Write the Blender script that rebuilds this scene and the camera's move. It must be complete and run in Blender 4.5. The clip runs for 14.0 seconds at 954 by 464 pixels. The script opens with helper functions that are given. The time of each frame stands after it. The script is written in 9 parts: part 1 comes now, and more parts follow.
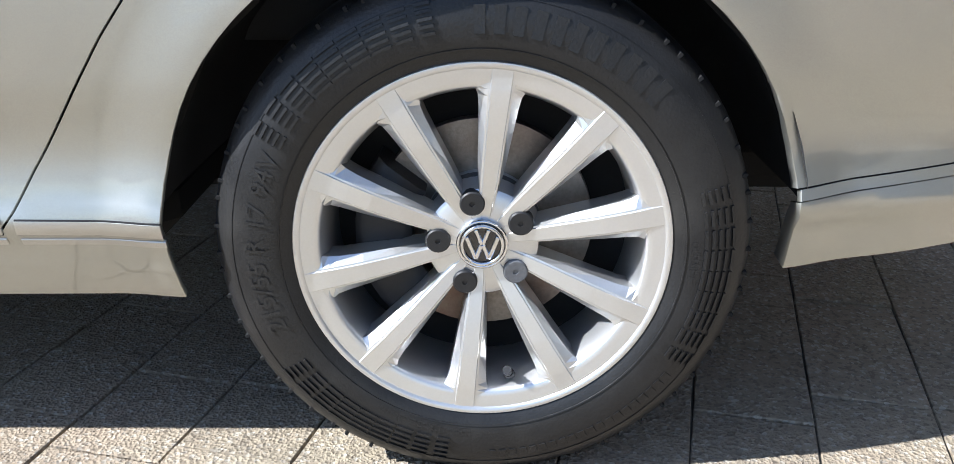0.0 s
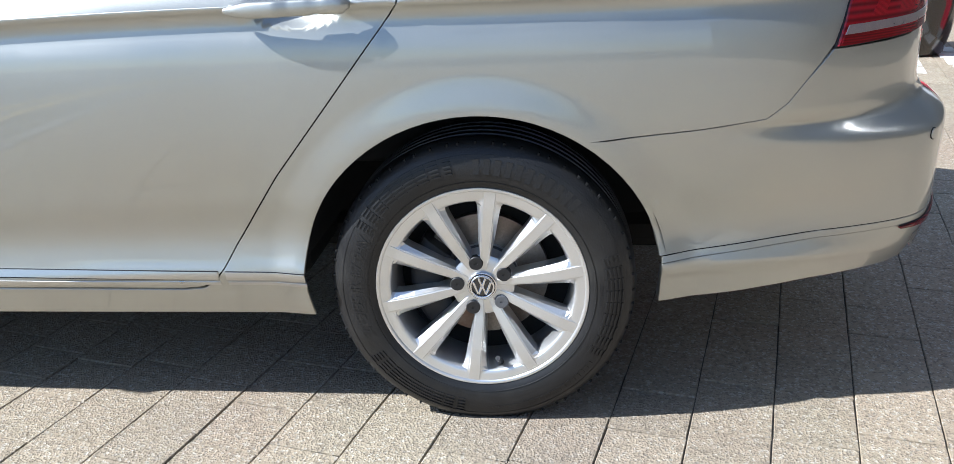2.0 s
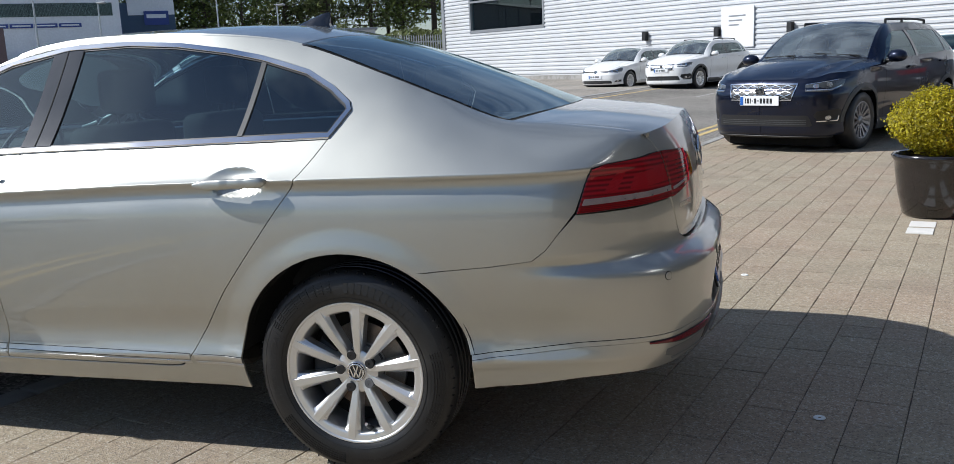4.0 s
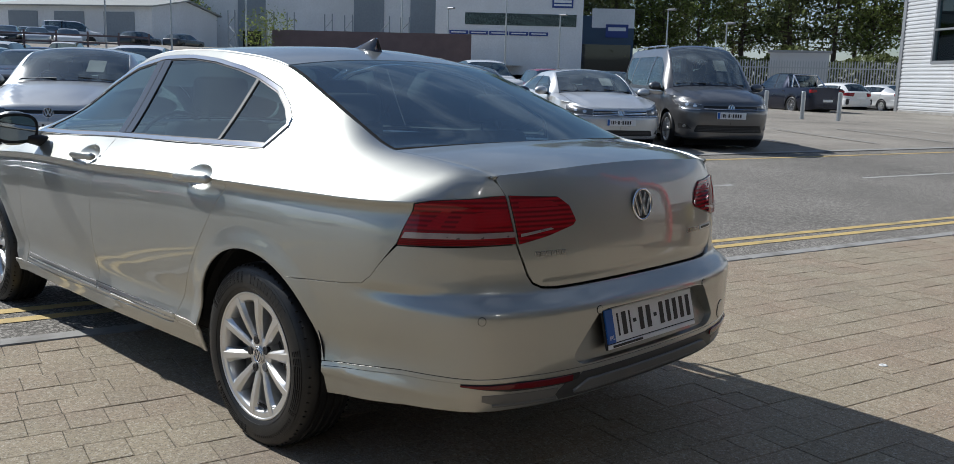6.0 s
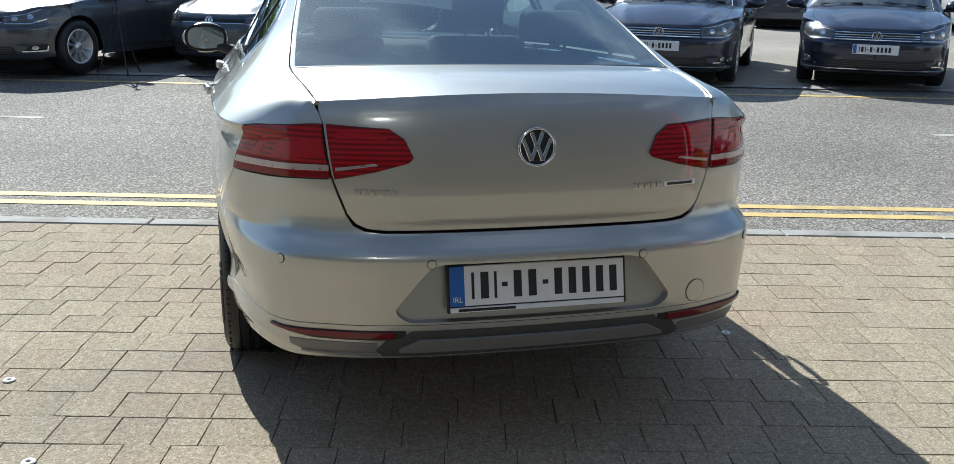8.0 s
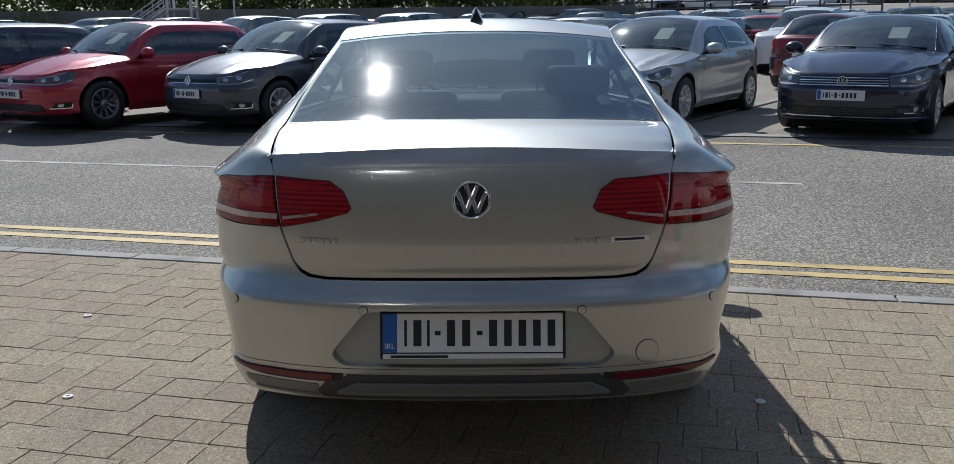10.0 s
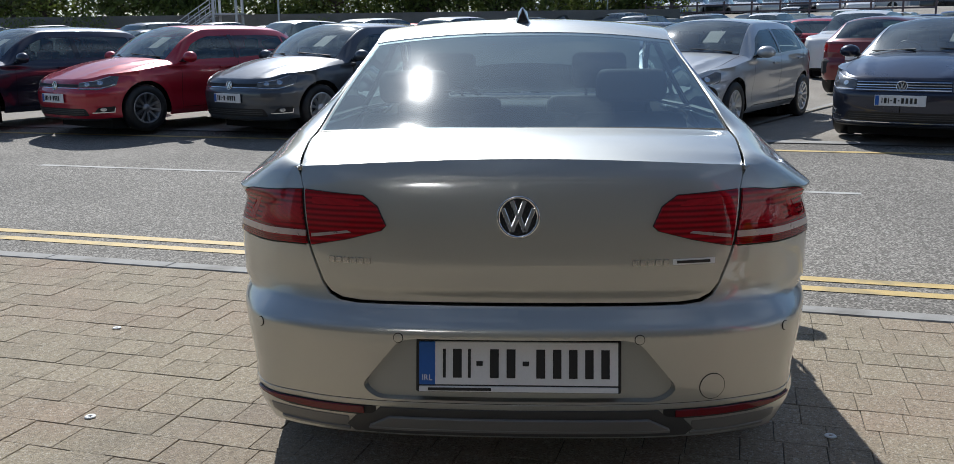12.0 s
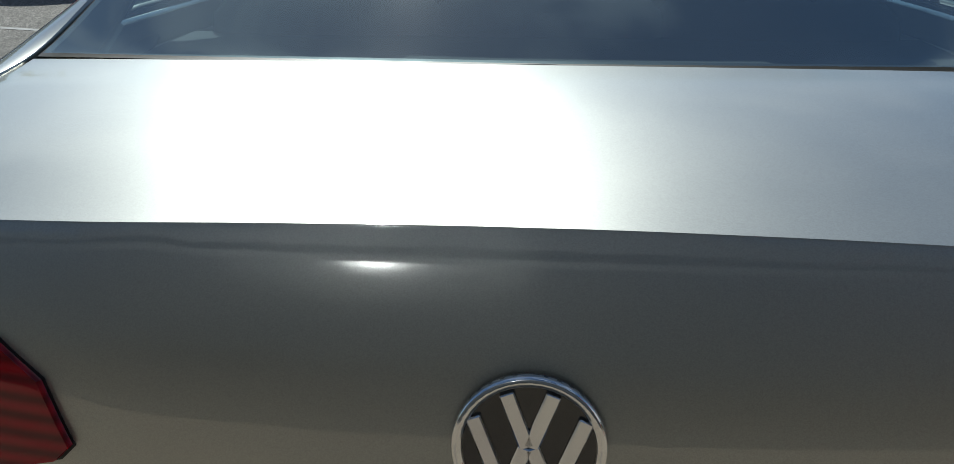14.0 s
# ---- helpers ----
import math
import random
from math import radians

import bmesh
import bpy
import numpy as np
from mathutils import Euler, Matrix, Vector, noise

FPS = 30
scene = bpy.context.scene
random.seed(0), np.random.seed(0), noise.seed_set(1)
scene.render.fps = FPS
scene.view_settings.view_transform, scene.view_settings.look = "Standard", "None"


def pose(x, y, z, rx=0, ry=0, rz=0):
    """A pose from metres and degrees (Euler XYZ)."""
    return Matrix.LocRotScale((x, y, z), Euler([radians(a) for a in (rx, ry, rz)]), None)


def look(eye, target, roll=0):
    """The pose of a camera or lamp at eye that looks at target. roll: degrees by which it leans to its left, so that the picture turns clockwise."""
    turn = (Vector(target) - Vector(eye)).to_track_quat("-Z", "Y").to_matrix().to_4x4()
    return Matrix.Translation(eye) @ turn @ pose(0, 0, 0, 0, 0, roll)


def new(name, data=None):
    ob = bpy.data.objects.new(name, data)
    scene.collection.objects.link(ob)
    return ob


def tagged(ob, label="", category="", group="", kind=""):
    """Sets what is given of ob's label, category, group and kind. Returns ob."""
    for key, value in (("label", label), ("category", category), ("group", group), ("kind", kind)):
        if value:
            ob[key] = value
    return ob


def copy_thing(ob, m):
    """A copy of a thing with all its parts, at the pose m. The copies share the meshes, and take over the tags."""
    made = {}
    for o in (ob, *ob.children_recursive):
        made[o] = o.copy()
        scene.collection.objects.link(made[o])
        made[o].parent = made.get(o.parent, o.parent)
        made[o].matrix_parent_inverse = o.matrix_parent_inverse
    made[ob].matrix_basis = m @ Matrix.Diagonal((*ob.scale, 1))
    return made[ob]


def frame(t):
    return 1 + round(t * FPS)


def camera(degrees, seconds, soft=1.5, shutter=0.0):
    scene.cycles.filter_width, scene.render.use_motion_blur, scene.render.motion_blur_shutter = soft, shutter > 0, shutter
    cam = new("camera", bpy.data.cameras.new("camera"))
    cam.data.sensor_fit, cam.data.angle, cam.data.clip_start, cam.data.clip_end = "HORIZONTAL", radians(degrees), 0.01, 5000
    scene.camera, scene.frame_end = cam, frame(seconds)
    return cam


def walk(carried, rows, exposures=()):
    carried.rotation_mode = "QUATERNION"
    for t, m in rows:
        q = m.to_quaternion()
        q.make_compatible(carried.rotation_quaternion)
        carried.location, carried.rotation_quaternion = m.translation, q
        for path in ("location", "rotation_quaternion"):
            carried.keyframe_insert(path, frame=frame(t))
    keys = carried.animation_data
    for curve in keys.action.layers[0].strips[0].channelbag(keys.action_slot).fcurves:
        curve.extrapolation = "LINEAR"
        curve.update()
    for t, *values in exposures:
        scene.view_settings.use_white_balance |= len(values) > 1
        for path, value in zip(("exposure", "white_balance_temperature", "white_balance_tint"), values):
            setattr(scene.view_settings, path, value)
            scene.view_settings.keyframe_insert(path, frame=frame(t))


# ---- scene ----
cam = camera(55.6, 14.0, soft=0.8)
PATH = [
    (0, (0.008, -1.918, 0.764), (-0.018, -0.061, 0.022), -0.0),
    (0.5, (0.015, -1.933, 0.767), (-0.032, -0.071, 0.039), -0.7),
    (1, (0.034, -2.076, 0.784), (-0.053, -0.188, 0.13), -0.5),
    (1.5, (0.077, -2.34, 0.944), (-0.063, -0.465, 0.263), -0.9),
    (2, (0.185, -2.691, 1.145), (-0.012, -0.829, 0.441), -1.8),
    (2.5, (0.36, -3.05, 1.266), (0.139, -1.133, 0.742), -2.0),
    (3, (0.514, -3.344, 1.296), (0.267, -1.406, 0.866), -3.0),
    (3.2, (0.609, -3.422, 1.289), (0.338, -1.484, 0.872), -3.2),
    (5.3, (2.269, -3.073, 1.322), (1.074, -1.501, 1.006), 0.3),
    (5.5, (2.41, -2.939, 1.338), (1.151, -1.418, 1.025), 0.6),
    (6, (2.773, -2.571, 1.334), (1.389, -1.165, 1.002), 1.6),
    (6.5, (2.991, -2.182, 1.333), (1.39, -1.117, 0.783), 0.3),
    (7, (3.205, -1.727, 1.338), (1.443, -1.026, 0.702), -1.0),
    (7.5, (3.327, -1.258, 1.351), (1.497, -0.707, 0.761), -0.3),
    (8, (3.406, -0.776, 1.375), (1.539, -0.298, 0.84), 1.3),
    (8.2, (3.471, -0.593, 1.352), (1.57, -0.254, 0.828), 1.7),
    (10.3, (3.56, 0.052, 1.396), (1.606, 0.014, 0.971), -0.4),
    (10.5, (3.56, 0.051, 1.396), (1.606, 0.002, 0.974), -0.3),
    (11, (3.561, 0.045, 1.397), (1.607, -0.029, 0.98), -0.4),
    (11.5, (3.528, 0.047, 1.399), (1.574, -0.051, 0.984), -0.4),
    (12, (3.318, 0.029, 1.383), (1.366, -0.087, 0.965), -0.6),
    (12.5, (2.94, 0.047, 1.339), (0.991, -0.077, 0.908), -1.1),
    (12.7, (2.762, 0.04, 1.309), (0.81, -0.066, 0.887), -1.1),
    (13, (2.48, 0.061, 1.32), (0.541, -0.09, 0.854), -0.4),
    (13.2, (2.278, 0.049, 1.301), (0.346, -0.105, 0.809), -0.2),
    (13.5, (2.002, 0.026, 1.299), (0.085, -0.108, 0.745), -0.2),
    (14, (1.573, 0.007, 1.309), (-0.283, -0.143, 0.581), -0.0),
]
walk(cam, [(t, look(eye, target, roll)) for t, eye, target, roll in PATH],
     exposures=[(0.0, 1.42, 5810, 10), (1.5, 1.4, 5760, 9), (2.3, 1.0, 5710, 9), (3.0, 0.75, 5860, 10), (5.3, 0.16, 6110, 10), (6.0, 0.14, 6110, 9), (6.5, 0.38, 6060, 5), (7.0, 0.64, 6060, 4), (8.0, 0.80, 6060, 4),
                (10.3, 0.02, 6060, 9), (11.5, 0.0, 6110, 9), (12.0, 0.28, 6110, 9), (12.6, 0.6, 6110, 9), (13.4, 0.35, 6060, 4), (14.0, -0.1, 6060, 2)])

# ---- light ----
SUN_EL, SUN_AZ = 41.0, 15.0   # height of the sun; how far it stands to the left of the way the saloon points
sun_way = Vector((-math.cos(radians(SUN_EL)) * math.cos(radians(SUN_AZ)), -math.cos(radians(SUN_EL)) * math.sin(radians(SUN_AZ)), math.sin(radians(SUN_EL))))
sky = bpy.data.worlds.new("sky")
sky.use_nodes = True
scene.world = sky
_n, _l = sky.node_tree.nodes, sky.node_tree.links
_t = _n.new("ShaderNodeTexSky")
_t.sky_type, _t.sun_disc = "NISHITA", False
_t.sun_elevation = radians(SUN_EL)
_t.sun_rotation = math.atan2(sun_way.x, sun_way.y)
_t.dust_density, _t.ozone_density, _t.air_density = 0.45, 3.2, 1.0
# broken fair-weather cloud over the clear sky
_c, _m = _n.new("ShaderNodeTexCoord"), _n.new("ShaderNodeMapping")
_m.inputs["Scale"].default_value = (1.0, 1.0, 2.6)
_l.new(_c.outputs["Generated"], _m.inputs["Vector"])
_q = _n.new("ShaderNodeTexNoise")
_q.inputs["Scale"].default_value, _q.inputs["Detail"].default_value, _q.inputs["Roughness"].default_value = 2.3, 7, 0.58
_l.new(_m.outputs[0], _q.inputs["Vector"])
_r = _n.new("ShaderNodeMapRange")
_r.inputs[1].default_value, _r.inputs[2].default_value, _r.inputs[3].default_value, _r.inputs[4].default_value = 0.50, 0.72, 0.0, 0.75
_l.new(_q.outputs[0], _r.inputs[0])
_x = _n.new("ShaderNodeMix")
_x.data_type = "RGBA"
_x.inputs["B"].default_value = (7.6, 8.4, 9.8, 1)
_l.new(_r.outputs[0], _x.inputs["Factor"])
_l.new(_t.outputs[0], _x.inputs["A"])
_l.new(_x.outputs["Result"], _n["Background"].inputs[0])
_n["Background"].inputs[1].default_value = 0.070
lamp = bpy.data.lights.new("sun", "SUN")
lamp.energy, lamp.angle, lamp.color = 4.2, radians(0.53), (1.0, 0.963, 0.905)
sun = new("sun", lamp)
sun.matrix_basis = look((0, 0, 0), tuple(-sun_way))


# ---- materials ----
def nodes_of(name):
    m = bpy.data.materials.new(name)
    m.use_nodes = True
    t = m.node_tree
    return m, t.nodes, t.links, t.nodes["Principled BSDF"]


def mat(name, col, rough=0.5, metal=0.0, vary=0.15, scale=8.0, fine=120.0, bump=0.0, coat=0.0, rand=0.0, spec=0.5, rvary=0.1, grime=None, grime_at=0.62, hue=0.0, bdist=0.002):
    """A surface with stains at one scale and grain at another."""
    m, n, l, b = nodes_of(name)
    co = n.new("ShaderNodeTexCoord")
    n1, n2 = n.new("ShaderNodeTexNoise"), n.new("ShaderNodeTexNoise")
    n1.inputs["Scale"].default_value, n1.inputs["Detail"].default_value = scale, 5
    n2.inputs["Scale"].default_value, n2.inputs["Detail"].default_value = fine, 3
    l.new(co.outputs["Object"], n1.inputs["Vector"])
    l.new(co.outputs["Object"], n2.inputs["Vector"])
    mix = n.new("ShaderNodeMath")
    mix.operation = "ADD"
    l.new(n1.outputs[0], mix.inputs[0])
    l.new(n2.outputs[0], mix.inputs[1])
    mr = n.new("ShaderNodeMapRange")
    mr.inputs[1].default_value, mr.inputs[2].default_value = 0.6, 1.4
    mr.inputs[3].default_value, mr.inputs[4].default_value = 1 - vary, 1 + vary
    l.new(mix.outputs[0], mr.inputs[0])
    hs = n.new("ShaderNodeHueSaturation")
    hs.inputs["Color"].default_value = (*col, 1)
    last = mr.outputs[0]
    if rand:
        oi = n.new("ShaderNodeObjectInfo")
        r2 = n.new("ShaderNodeMapRange")
        r2.inputs[3].default_value, r2.inputs[4].default_value = 1 - rand, 1 + rand
        l.new(oi.outputs["Random"], r2.inputs[0])
        mu = n.new("ShaderNodeMath")
        mu.operation = "MULTIPLY"
        l.new(last, mu.inputs[0])
        l.new(r2.outputs[0], mu.inputs[1])
        last = mu.outputs[0]
        if hue:
            r3 = n.new("ShaderNodeMapRange")
            r3.inputs[3].default_value, r3.inputs[4].default_value = 0.5 - hue, 0.5 + hue
            wn = n.new("ShaderNodeTexWhiteNoise")
            wn.noise_dimensions = "1D"
            l.new(oi.outputs["Random"], wn.inputs["W"])
            l.new(wn.outputs["Value"], r3.inputs[0])
            l.new(r3.outputs[0], hs.inputs["Hue"])
    l.new(last, hs.inputs["Value"])
    out = hs.outputs[0]
    if grime:
        g = n.new("ShaderNodeTexNoise")
        g.inputs["Scale"].default_value, g.inputs["Detail"].default_value = scale * 0.35, 8
        l.new(co.outputs["Object"], g.inputs["Vector"])
        gr = n.new("ShaderNodeMapRange")
        gr.inputs[1].default_value, gr.inputs[2].default_value = grime_at - 0.12, grime_at + 0.12
        l.new(g.outputs[0], gr.inputs[0])
        gm = n.new("ShaderNodeMix")
        gm.data_type = "RGBA"
        gm.inputs["B"].default_value = (*grime, 1)
        l.new(gr.outputs[0], gm.inputs["Factor"])
        l.new(out, gm.inputs["A"])
        out = gm.outputs["Result"]
    l.new(out, b.inputs["Base Color"])
    rr = n.new("ShaderNodeMapRange")
    rr.inputs[3].default_value, rr.inputs[4].default_value = max(0.02, rough - rvary), min(1, rough + rvary)
    l.new(n1.outputs[0], rr.inputs[0])
    l.new(rr.outputs[0], b.inputs["Roughness"])
    b.inputs["Metallic"].default_value = metal
    b.inputs["Specular IOR Level"].default_value = spec
    b.inputs["Coat Weight"].default_value = coat
    b.inputs["Coat Roughness"].default_value = 0.04
    if bump:
        bp = n.new("ShaderNodeBump")
        bp.inputs["Strength"].default_value, bp.inputs["Distance"].default_value = bump, bdist
        l.new(n2.outputs[0], bp.inputs["Height"])
        l.new(bp.outputs[0], b.inputs["Normal"])
    return m


def car_paint(name, col, metal=0.75, rough=0.36, coat=1.0, ior=1.5):
    """Metallic lacquer: flakes under a clear coat, with a trace of dust."""
    m, n, l, b = nodes_of(name)
    co = n.new("ShaderNodeTexCoord")
    v = n.new("ShaderNodeTexVoronoi")
    v.inputs["Scale"].default_value = 1400
    l.new(co.outputs["Object"], v.inputs["Vector"])
    d = n.new("ShaderNodeTexNoise")
    d.inputs["Scale"].default_value, d.inputs["Detail"].default_value = 3.0, 6
    l.new(co.outputs["Object"], d.inputs["Vector"])
    hs = n.new("ShaderNodeHueSaturation")
    hs.inputs["Color"].default_value = (*col, 1)
    mr = n.new("ShaderNodeMapRange")
    mr.inputs[3].default_value, mr.inputs[4].default_value = 0.88, 1.12
    l.new(v.outputs["Color"], mr.inputs[0])
    l.new(mr.outputs[0], hs.inputs["Value"])
    l.new(hs.outputs[0], b.inputs["Base Color"])
    rr = n.new("ShaderNodeMapRange")
    rr.inputs[1].default_value, rr.inputs[2].default_value = 0.35, 0.7
    rr.inputs[3].default_value, rr.inputs[4].default_value = rough - 0.03, rough + 0.05
    l.new(d.outputs[0], rr.inputs[0])
    l.new(rr.outputs[0], b.inputs["Roughness"])
    b.inputs["Metallic"].default_value = metal
    b.inputs["Coat Weight"].default_value = coat
    b.inputs["Coat IOR"].default_value = ior
    rc = n.new("ShaderNodeMapRange")
    rc.inputs[1].default_value, rc.inputs[2].default_value = 0.4, 0.75
    rc.inputs[3].default_value, rc.inputs[4].default_value = 0.02, 0.09
    l.new(d.outputs[0], rc.inputs[0])
    l.new(rc.outputs[0], b.inputs["Coat Roughness"])
    bp = n.new("ShaderNodeBump")
    bp.inputs["Strength"].default_value, bp.inputs["Distance"].default_value = 0.06, 0.0006
    o = n.new("ShaderNodeTexNoise")
    o.inputs["Scale"].default_value = 90
    l.new(co.outputs["Object"], o.inputs["Vector"])
    l.new(o.outputs[0], bp.inputs["Height"])
    l.new(bp.outputs[0], b.inputs["Coat Normal"])
    return m


def glass(name, tint, gloss=1.5, rough=0.0, haze=0.0):
    """A thin pane: what passes through is tinted, the rest is mirrored."""
    m = bpy.data.materials.new(name)
    m.use_nodes = True
    n, l = m.node_tree.nodes, m.node_tree.links
    n.remove(n["Principled BSDF"])
    tr, gl, fr, mx = n.new("ShaderNodeBsdfTransparent"), n.new("ShaderNodeBsdfGlossy"), n.new("ShaderNodeFresnel"), n.new("ShaderNodeMixShader")
    tr.inputs[0].default_value = (*tint, 1)
    gl.inputs["Roughness"].default_value = rough
    gl.inputs[0].default_value = (0.84, 0.97, 1.0, 1)
    fr.inputs[0].default_value = gloss
    l.new(fr.outputs[0], mx.inputs[0])
    l.new(tr.outputs[0], mx.inputs[1])
    l.new(gl.outputs[0], mx.inputs[2])
    last = mx
    if haze:
        # a pale film, thicker in patches, painted in for sun glare and sky haze
        co, ns, mr = n.new("ShaderNodeTexCoord"), n.new("ShaderNodeTexNoise"), n.new("ShaderNodeMapRange")
        ns.inputs["Scale"].default_value, ns.inputs["Detail"].default_value = 3.5, 6
        l.new(co.outputs["Object"], ns.inputs["Vector"])
        mr.inputs[1].default_value, mr.inputs[2].default_value = 0.3, 0.7
        mr.inputs[3].default_value, mr.inputs[4].default_value = haze * 0.6, haze * 1.4
        l.new(ns.outputs["Fac"], mr.inputs[0])
        df, g2, m2, last = n.new("ShaderNodeBsdfDiffuse"), n.new("ShaderNodeBsdfGlossy"), n.new("ShaderNodeMixShader"), n.new("ShaderNodeMixShader")
        df.inputs[0].default_value, g2.inputs[0].default_value = (0.56, 0.62, 0.64, 1), (0.8, 0.8, 0.8, 1)
        g2.inputs["Roughness"].default_value = 0.17
        m2.inputs[0].default_value = 0.12
        l.new(df.outputs[0], m2.inputs[1])
        l.new(g2.outputs[0], m2.inputs[2])
        l.new(mr.outputs[0], last.inputs[0])
        l.new(mx.outputs[0], last.inputs[1])
        l.new(m2.outputs[0], last.inputs[2])
    l.new(last.outputs[0], n["Material Output"].inputs[0])
    return m


def lens_red(name, col, ridges=160.0, rough=0.08):
    """Red lamp plastic with fine ribs under a clear face."""
    m, n, l, b = nodes_of(name)
    co = n.new("ShaderNodeTexCoord")
    w = n.new("ShaderNodeTexWave")
    w.bands_direction = "Z"
    w.inputs["Scale"].default_value, w.inputs["Distortion"].default_value = ridges, 0.4
    l.new(co.outputs["Object"], w.inputs["Vector"])
    mr = n.new("ShaderNodeMapRange")
    mr.inputs[3].default_value, mr.inputs[4].default_value = 0.50, 1.35
    l.new(w.outputs["Fac"], mr.inputs[0])
    hs = n.new("ShaderNodeHueSaturation")
    hs.inputs["Color"].default_value = (*col, 1)
    l.new(mr.outputs[0], hs.inputs["Value"])
    l.new(hs.outputs[0], b.inputs["Base Color"])
    b.inputs["Roughness"].default_value = rough + 0.2
    b.inputs["Specular IOR Level"].default_value = 0.0
    b.inputs["Coat Weight"].default_value, b.inputs["Coat Roughness"].default_value = 1.0, 0.02
    bp = n.new("ShaderNodeBump")
    bp.inputs["Strength"].default_value, bp.inputs["Distance"].default_value = 0.25, 0.001
    l.new(w.outputs["Fac"], bp.inputs["Height"])
    l.new(bp.outputs[0], b.inputs["Normal"])
    return m


M_PAINT = car_paint("silver_beige_lacquer", (0.428, 0.430, 0.394), metal=0.94, rough=0.46, ior=1.8)
M_BLACKPL = mat("black_plastic", (0.012, 0.012, 0.013), 0.5, 0, 0.2, 20, 300, 0.1)
M_GLOSSBLACK = mat("gloss_black", (0.010, 0.011, 0.014), 0.12, 0, 0.1, 6, 200, 0, coat=1.0, rvary=0.04)
M_INNER = mat("body_inside_black", (0.006, 0.006, 0.006), 0.9, 0, 0.2, 10, 100)
M_RUBBER = mat("tyre_rubber", (0.013, 0.013, 0.0135), 0.42, 0, 0.35, 18, 260, 0.25, rvary=0.12, spec=0.45, grime=(0.034, 0.033, 0.031), grime_at=0.66)
M_RUBBER_TEXT = mat("tyre_lettering_rubber", (0.015, 0.015, 0.0155), 0.42, 0, 0.3, 18, 260, 0.2)
M_ALLOY = mat("silver_alloy_paint", (0.71, 0.71, 0.705), 0.36, 0.86, 0.03, 10, 300, 0.0, coat=0.6, rvary=0.05)
M_CHROME = mat("chrome", (0.78, 0.78, 0.79), 0.10, 1.0, 0.03, 6, 200, rvary=0.04)
M_MIRROR = mat("mirror_glass", (0.55, 0.60, 0.60), 0.03, 1.0, 0.02, 6, 200, rvary=0.01)
M_SATIN = mat("satin_chrome", (0.70, 0.71, 0.72), 0.24, 1.0, 0.04, 6, 200, rvary=0.05)
M_STEEL = mat("rusty_brake_steel", (0.30, 0.27, 0.24), 0.45, 0.9, 0.25, 14, 200, 0.2, grime=(0.16, 0.08, 0.045), grime_at=0.60)
M_CAST = mat("grey_cast_iron", (0.16, 0.165, 0.175), 0.6, 0.5, 0.25, 20, 200, 0.3)
M_LINER = mat("felt_wheel_liner", (0.010, 0.010, 0.011), 0.95, 0, 0.3, 30, 400, 0.4)
M_GLASS_DARK = glass("privacy_glass", (0.20, 0.33, 0.35), 2.1)
M_GLASS_FRONT = glass("green_tinted_glass", (0.55, 0.78, 0.80), 2.1)
M_GLASS_REAR = glass("rear_privacy_glass", (0.46, 0.62, 0.63), 2.75, haze=0.03)
M_MOULD = car_paint("bright_silver_moulding", (0.52, 0.52, 0.50), metal=0.95, rough=0.30)
M_RED = lens_red("red_lens", (0.27, 0.0025, 0.008), 22.0)
M_RED_DARK = lens_red("dark_red_lens", (0.20, 0.0015, 0.004), 60.0)
M_RED_BRIGHT = lens_red("bright_red_reflector", (0.36, 0.004, 0.010), 140.0)
M_BADGE = mat("grey_badge_chrome", (0.42, 0.42, 0.41), 0.2, 1.0, 0.05, 6, 200)
M_CLEAR = mat("white_lamp_insert", (0.44, 0.36, 0.36), 0.3, 0.7, 0.15, 40, 300, 0.2, coat=1.0)
M_REFLECT = lens_red("red_reflector", (0.16, 0.006, 0.010), 300.0)
M_PLATE_W = mat("white_plate", (0.78, 0.79, 0.80), 0.35, 0, 0.05, 10, 200, coat=0.4)
M_PLATE_B = mat("blue_plate_band", (0.02, 0.12, 0.45), 0.35, 0, 0.1, 10, 200, coat=0.4)
M_INK = mat("black_ink", (0.015, 0.015, 0.016), 0.45, 0, 0.1, 10, 200)
M_SEAT = mat("dark_grey_seat_cloth", (0.035, 0.036, 0.038), 0.85, 0, 0.2, 16, 500, 0.3)
M_DIVIDER = mat("grey_window_divider", (0.07, 0.07, 0.07), 0.6, 0, 0.1, 10, 300)
M_VALANCE = mat("grey_valance", (0.17, 0.17, 0.166), 0.42, 0.2, 0.1, 10, 300, 0.05)

M_VALANCE_D = mat("dark_grey_valance", (0.055, 0.056, 0.056), 0.45, 0.1, 0.1, 10, 300, 0.05)


# ---- small helpers ----
from mathutils.geometry import delaunay_2d_cdt


def link_mesh(name, verts, faces, mat, parent=None, label="", smooth=True, normals=None):
    me = bpy.data.meshes.new(name)
    me.from_pydata([tuple(v) for v in verts], [], [tuple(f) for f in faces])
    if mat is not None:
        me.materials.append(mat)
    if smooth:
        me.polygons.foreach_set("use_smooth", [True] * len(me.polygons))
    me.update()
    if normals is not None:
        me.normals_split_custom_set_from_vertices([tuple(n) for n in normals])
    ob = new(name, me)
    ob.parent = parent
    if label:
        ob["label"] = label
    return ob


